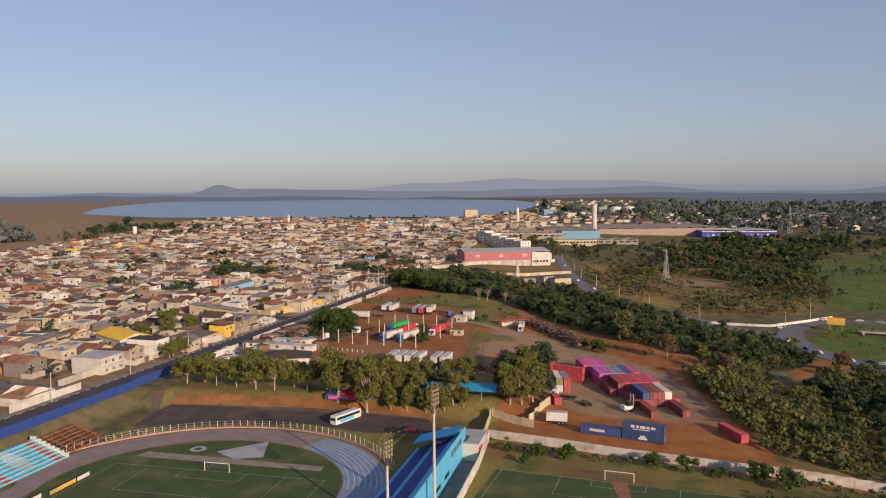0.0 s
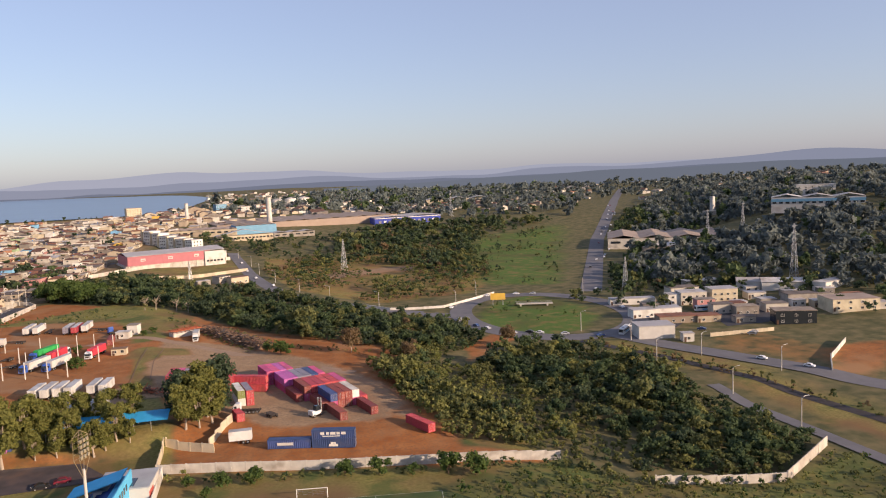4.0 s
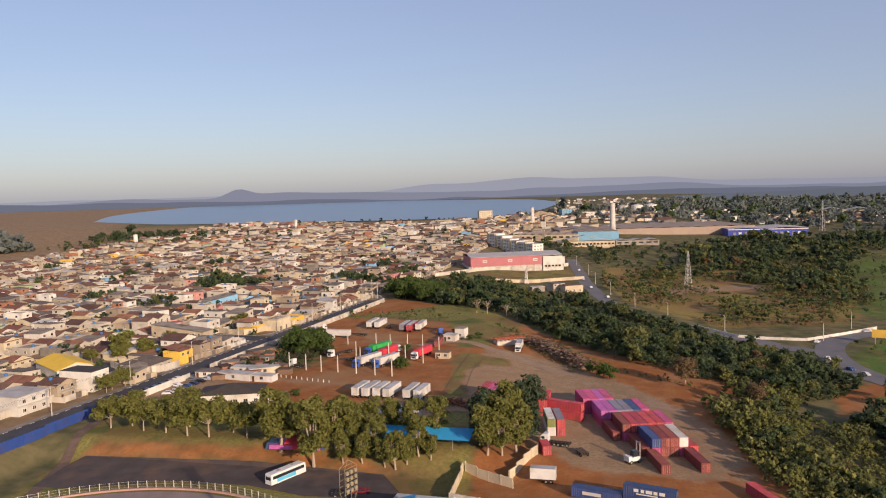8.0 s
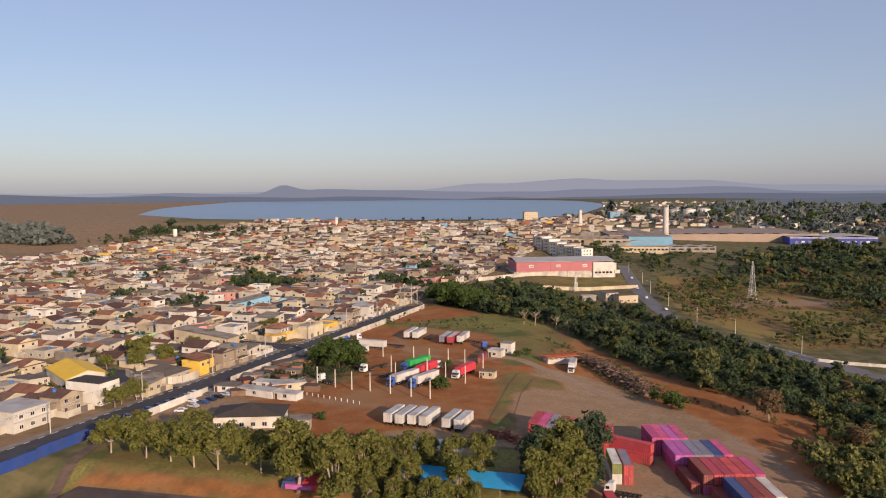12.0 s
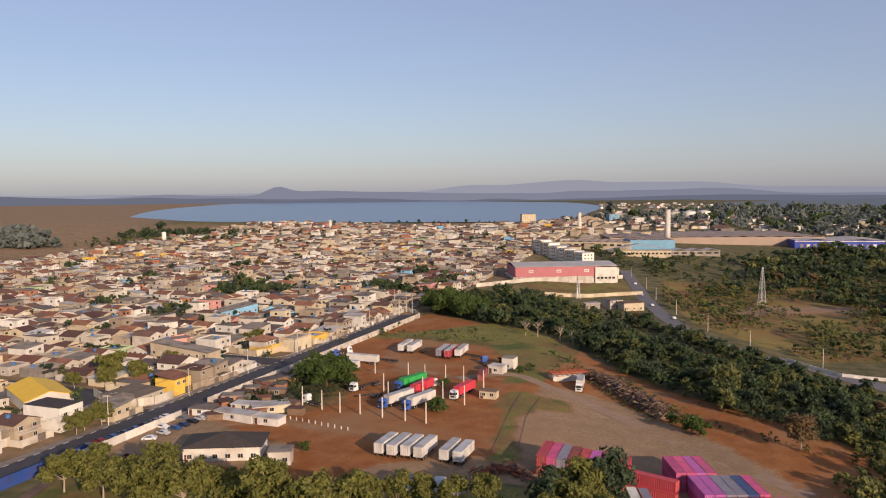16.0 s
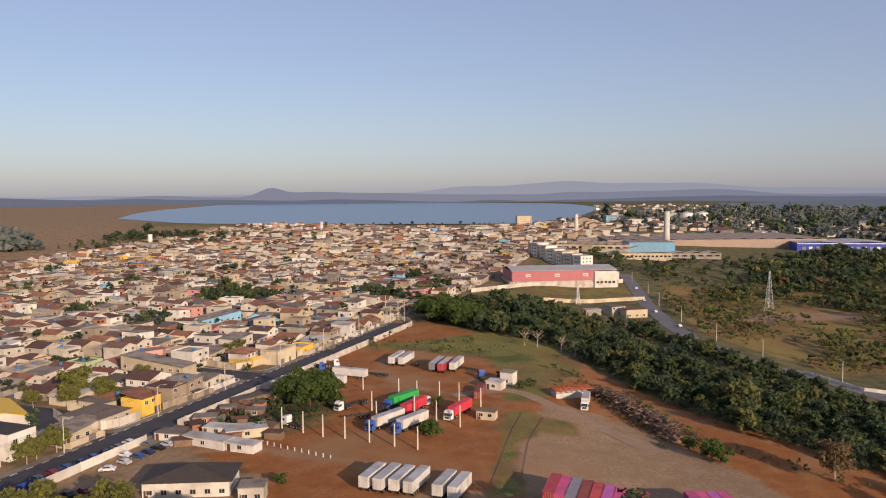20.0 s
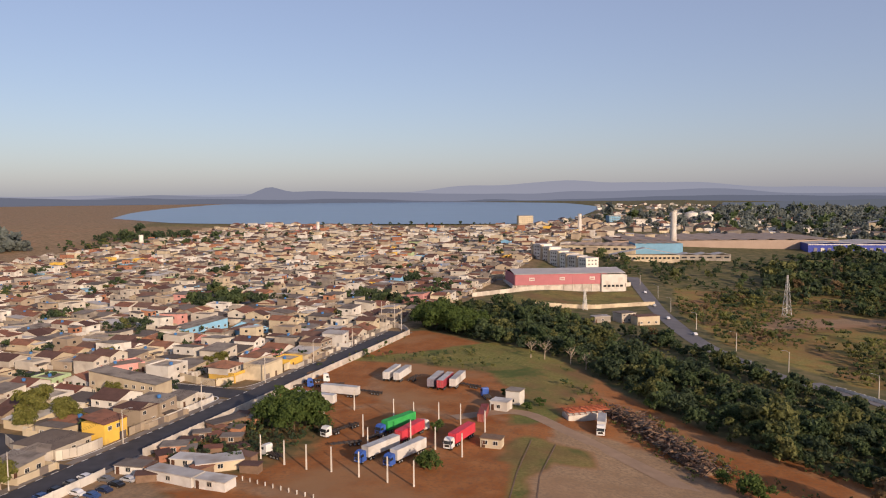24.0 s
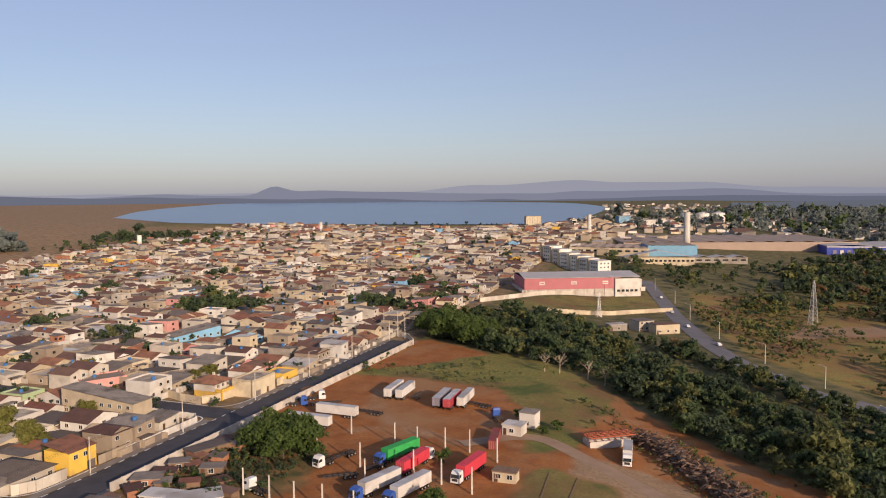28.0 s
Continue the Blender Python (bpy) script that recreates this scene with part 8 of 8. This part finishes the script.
QUARTER_SPOTS = [(318, 330), (330, 306), (300, 334), (326, 346), (340, 334), (342, 316), (352, 304), (354, 322), (318, 370), (336, 362), (322, 316), (346, 284)]
for x, y in QUARTER_SPOTS:
    wl, rf = rq2.choice(("white", "offwhite", "grey", "cream", "offwhite")), rq2.choice(("zinc", "slab", "zinc", "tile", "roofgrey", "white"))
    wall_box("town_building", x + rq2.uniform(-2, 2), y + rq2.uniform(-2, 2), -21 + rq2.uniform(-4, 4), rq2.uniform(7, 11), rq2.uniform(6, 8), rq2.choice((3.0, 3.3, 3.6)), wl, rf, "small roadside building with %s walls" % dict(white="white", offwhite="off-white", grey="bare grey", cream="cream")[wl], "building", "flat", 2)
for pts, up in (([(210, 312), (232, 306), (262, 326), (268, 346), (238, 352)], 0.16), ([(262, 300), (284, 296), (330, 322), (330, 332), (276, 330)], 0.17)):
    m_ = Mesh()
    m_.quad(*[(x, y, gz(x, y) + up) for x, y in pts])
    single("forecourt", m_, M["asphalt"], "dark asphalt forecourt between roadside buildings", "forecourt", kind="structure")
panel_wall("wall_empty_lot", [(240, 287), (272, 281)], 1.8, M["cream"], "cream wall behind the empty lot", 3.0)
panel_wall("wall_brick_lot", [(238, 219), (250, 230), (278, 247)], 2.2, M["white"], "white curved wall round the red-soil lot", 3.0)
for x, y in ((346, 366), (352, 352)):
    wall_box("arched_shed", x, y, 50, 11, 24, 4.6, "white", "zinc", "white gabled storage shed before the hillside", "shed", "gable", 3, 1.8)
factory("factory_hall", 492, 632, -34, 120, 78, 7, "offwhite", "roofbrown", "wide factory hall with brown and pale roofs", 4, None, 8)
factory("factory_hall", 430, 560, -34, 40, 30, 8, "grey", "zinc", "grey factory annex with pale roofs", 2)
factory("hill_factory", 600, 548, -47, 80, 26, 9, "white", "zinc", "long white and blue factory on the hilltop", 3, "bluemetal", 14)
factory("far_hall", 560, 1330, -20, 120, 40, 10, "cream", "zinc", "long pale hall among far woods", 3)
tw = thing("white_tower", at_ground(640, 735, 10), "white church-like tower above the wooded hill", "tower")
part("shaft", Mesh().box(0, 0, -4, 4.5, 4.5, 25), M["white"], tw), part("cap", Mesh().box(0, 0, 21, 4.5, 4.5, 0.8, 0, 0.8), M["zinc"], tw), part("wing", Mesh().box(-9, -4, -4, 16, 10, 9), M["offwhite"], tw)
wall_box("hill_building", 700, 640, -40, 40, 14, 10, "white", "zinc", "white building on the far hilltop", "building", "flat", 6)

hb = thing("billboard", at_ground(196, 421, -24), "yellow billboard panel on two legs", "billboard")
part("panel", Mesh().box(0, 0, 3.2, 9, 0.4, 4), M["yellow"], hb)
part("leg", Mesh().bar((-3, 0, -0.3), (-3, 0, 3.3), 0.18, 6), M["net"], hb), part("leg", Mesh().bar((3, 0, -0.3), (3, 0, 3.3), 0.18, 6), M["net"], hb)
fbz = thing("footbridge", at_ground(213, 407, -25), "flat pale footbridge over the stream", "bridge")
part("deck", Mesh().box(0, 0, 1.0, 22, 3.4, 0.5), M["concrete"], fbz)
for s in (-1, 1):
    part("rail", Mesh().bar((-11, s * 1.6, 2.4), (11, s * 1.6, 2.4), 0.06, 4), M["net"], fbz)
    part("pier", Mesh().box(s * 8, 0, -2, 1, 3, 3), M["concrete"], fbz)
rk = random.Random(17)
for i in range(26):
    t = rk.uniform(0, 1)
    x, y = 268 + (682 - 268) * t, 430 + (1004 - 430) * t
    o = rk.choice((-6, -3, 3, 6))
    k = rk.choice((0, 1, 1, 3, 2, 5))
    car(x + o * 0.82, y - o * 0.58, -35.5, k, "%s car in traffic on the avenue" % CARNAME[k], "cars on the avenue", 0.22)
for i in range(20):
    a = rk.uniform(0, 6.28)
    rr_ = rk.choice((0.95, 1.05))
    k = rk.choice((0, 1, 3, 2, 4))
    car(206 + 47 * rr_ * math.cos(a), 383 + 66 * rr_ * math.sin(a), math.degrees(a), k, "%s car on the roundabout" % CARNAME[k], "cars on the roundabout", 0.2)
for x, y, tn, k in ((228, 244, 20, 1), (234, 226, 20, 1), (258, 280, 60, 3), (262, 283, 60, 0), (268, 316, 60, 1), (246, 300, 40, 4), (282, 312, 70, 0), (286, 309, 70, 2), (300, 305, 75, 1), (296, 322, 75, 3), (82, 720, 2, 1), (79, 660, 2, 0), (84, 560, 10, 1), (94, 497, 25, 3), (79, 610, 2, 1)):
    car(x, y, tn, k, "%s car on the roadside" % CARNAME[k], "cars on the roads", 0.22)
bus(212, 315, 130, "white coach beside the petrol station", "bluemetal")
bus(280, 336, 75, "white coach between buildings", "bluemetal")
for b in bpy.data.objects:
    if b.name.startswith("bus"):
        b["group"] = "buses"
q_spots = [(rk.uniform(240, 420), rk.uniform(270, 420), rk.uniform(0.5, 1.1)) for _ in range(130)]
woods("quarter_trees", "trees between the roadside buildings", [(x, y, s) for x, y, s in q_spots if y > 0.15 * x + 300 or x > 330], MIX, 51, 130, 0.7)
woods("ring_bushes", "small bushes on the roundabout lawn", [(200 + rk.uniform(-18, 18), 390 + rk.uniform(-30, 30), rk.uniform(0.12, 0.4)) for _ in range(26)], [(LEAF, 1), (LEAF_LIGHT, 1)], 52, 120, 0.5)
woods("channel_scrub", "scrub along the drainage channel", [(x + rk.gauss(0, 2), y + rk.gauss(0, 2), rk.uniform(0.15, 0.4)) for x, y, _ in along([(186, 308), (199, 268), (208, 225), (214, 140)], 2.0)], [(LEAF_OLIVE, 2), (LEAF_DRY, 1), (LEAF, 1)], 53, 60, 0.8, 4)
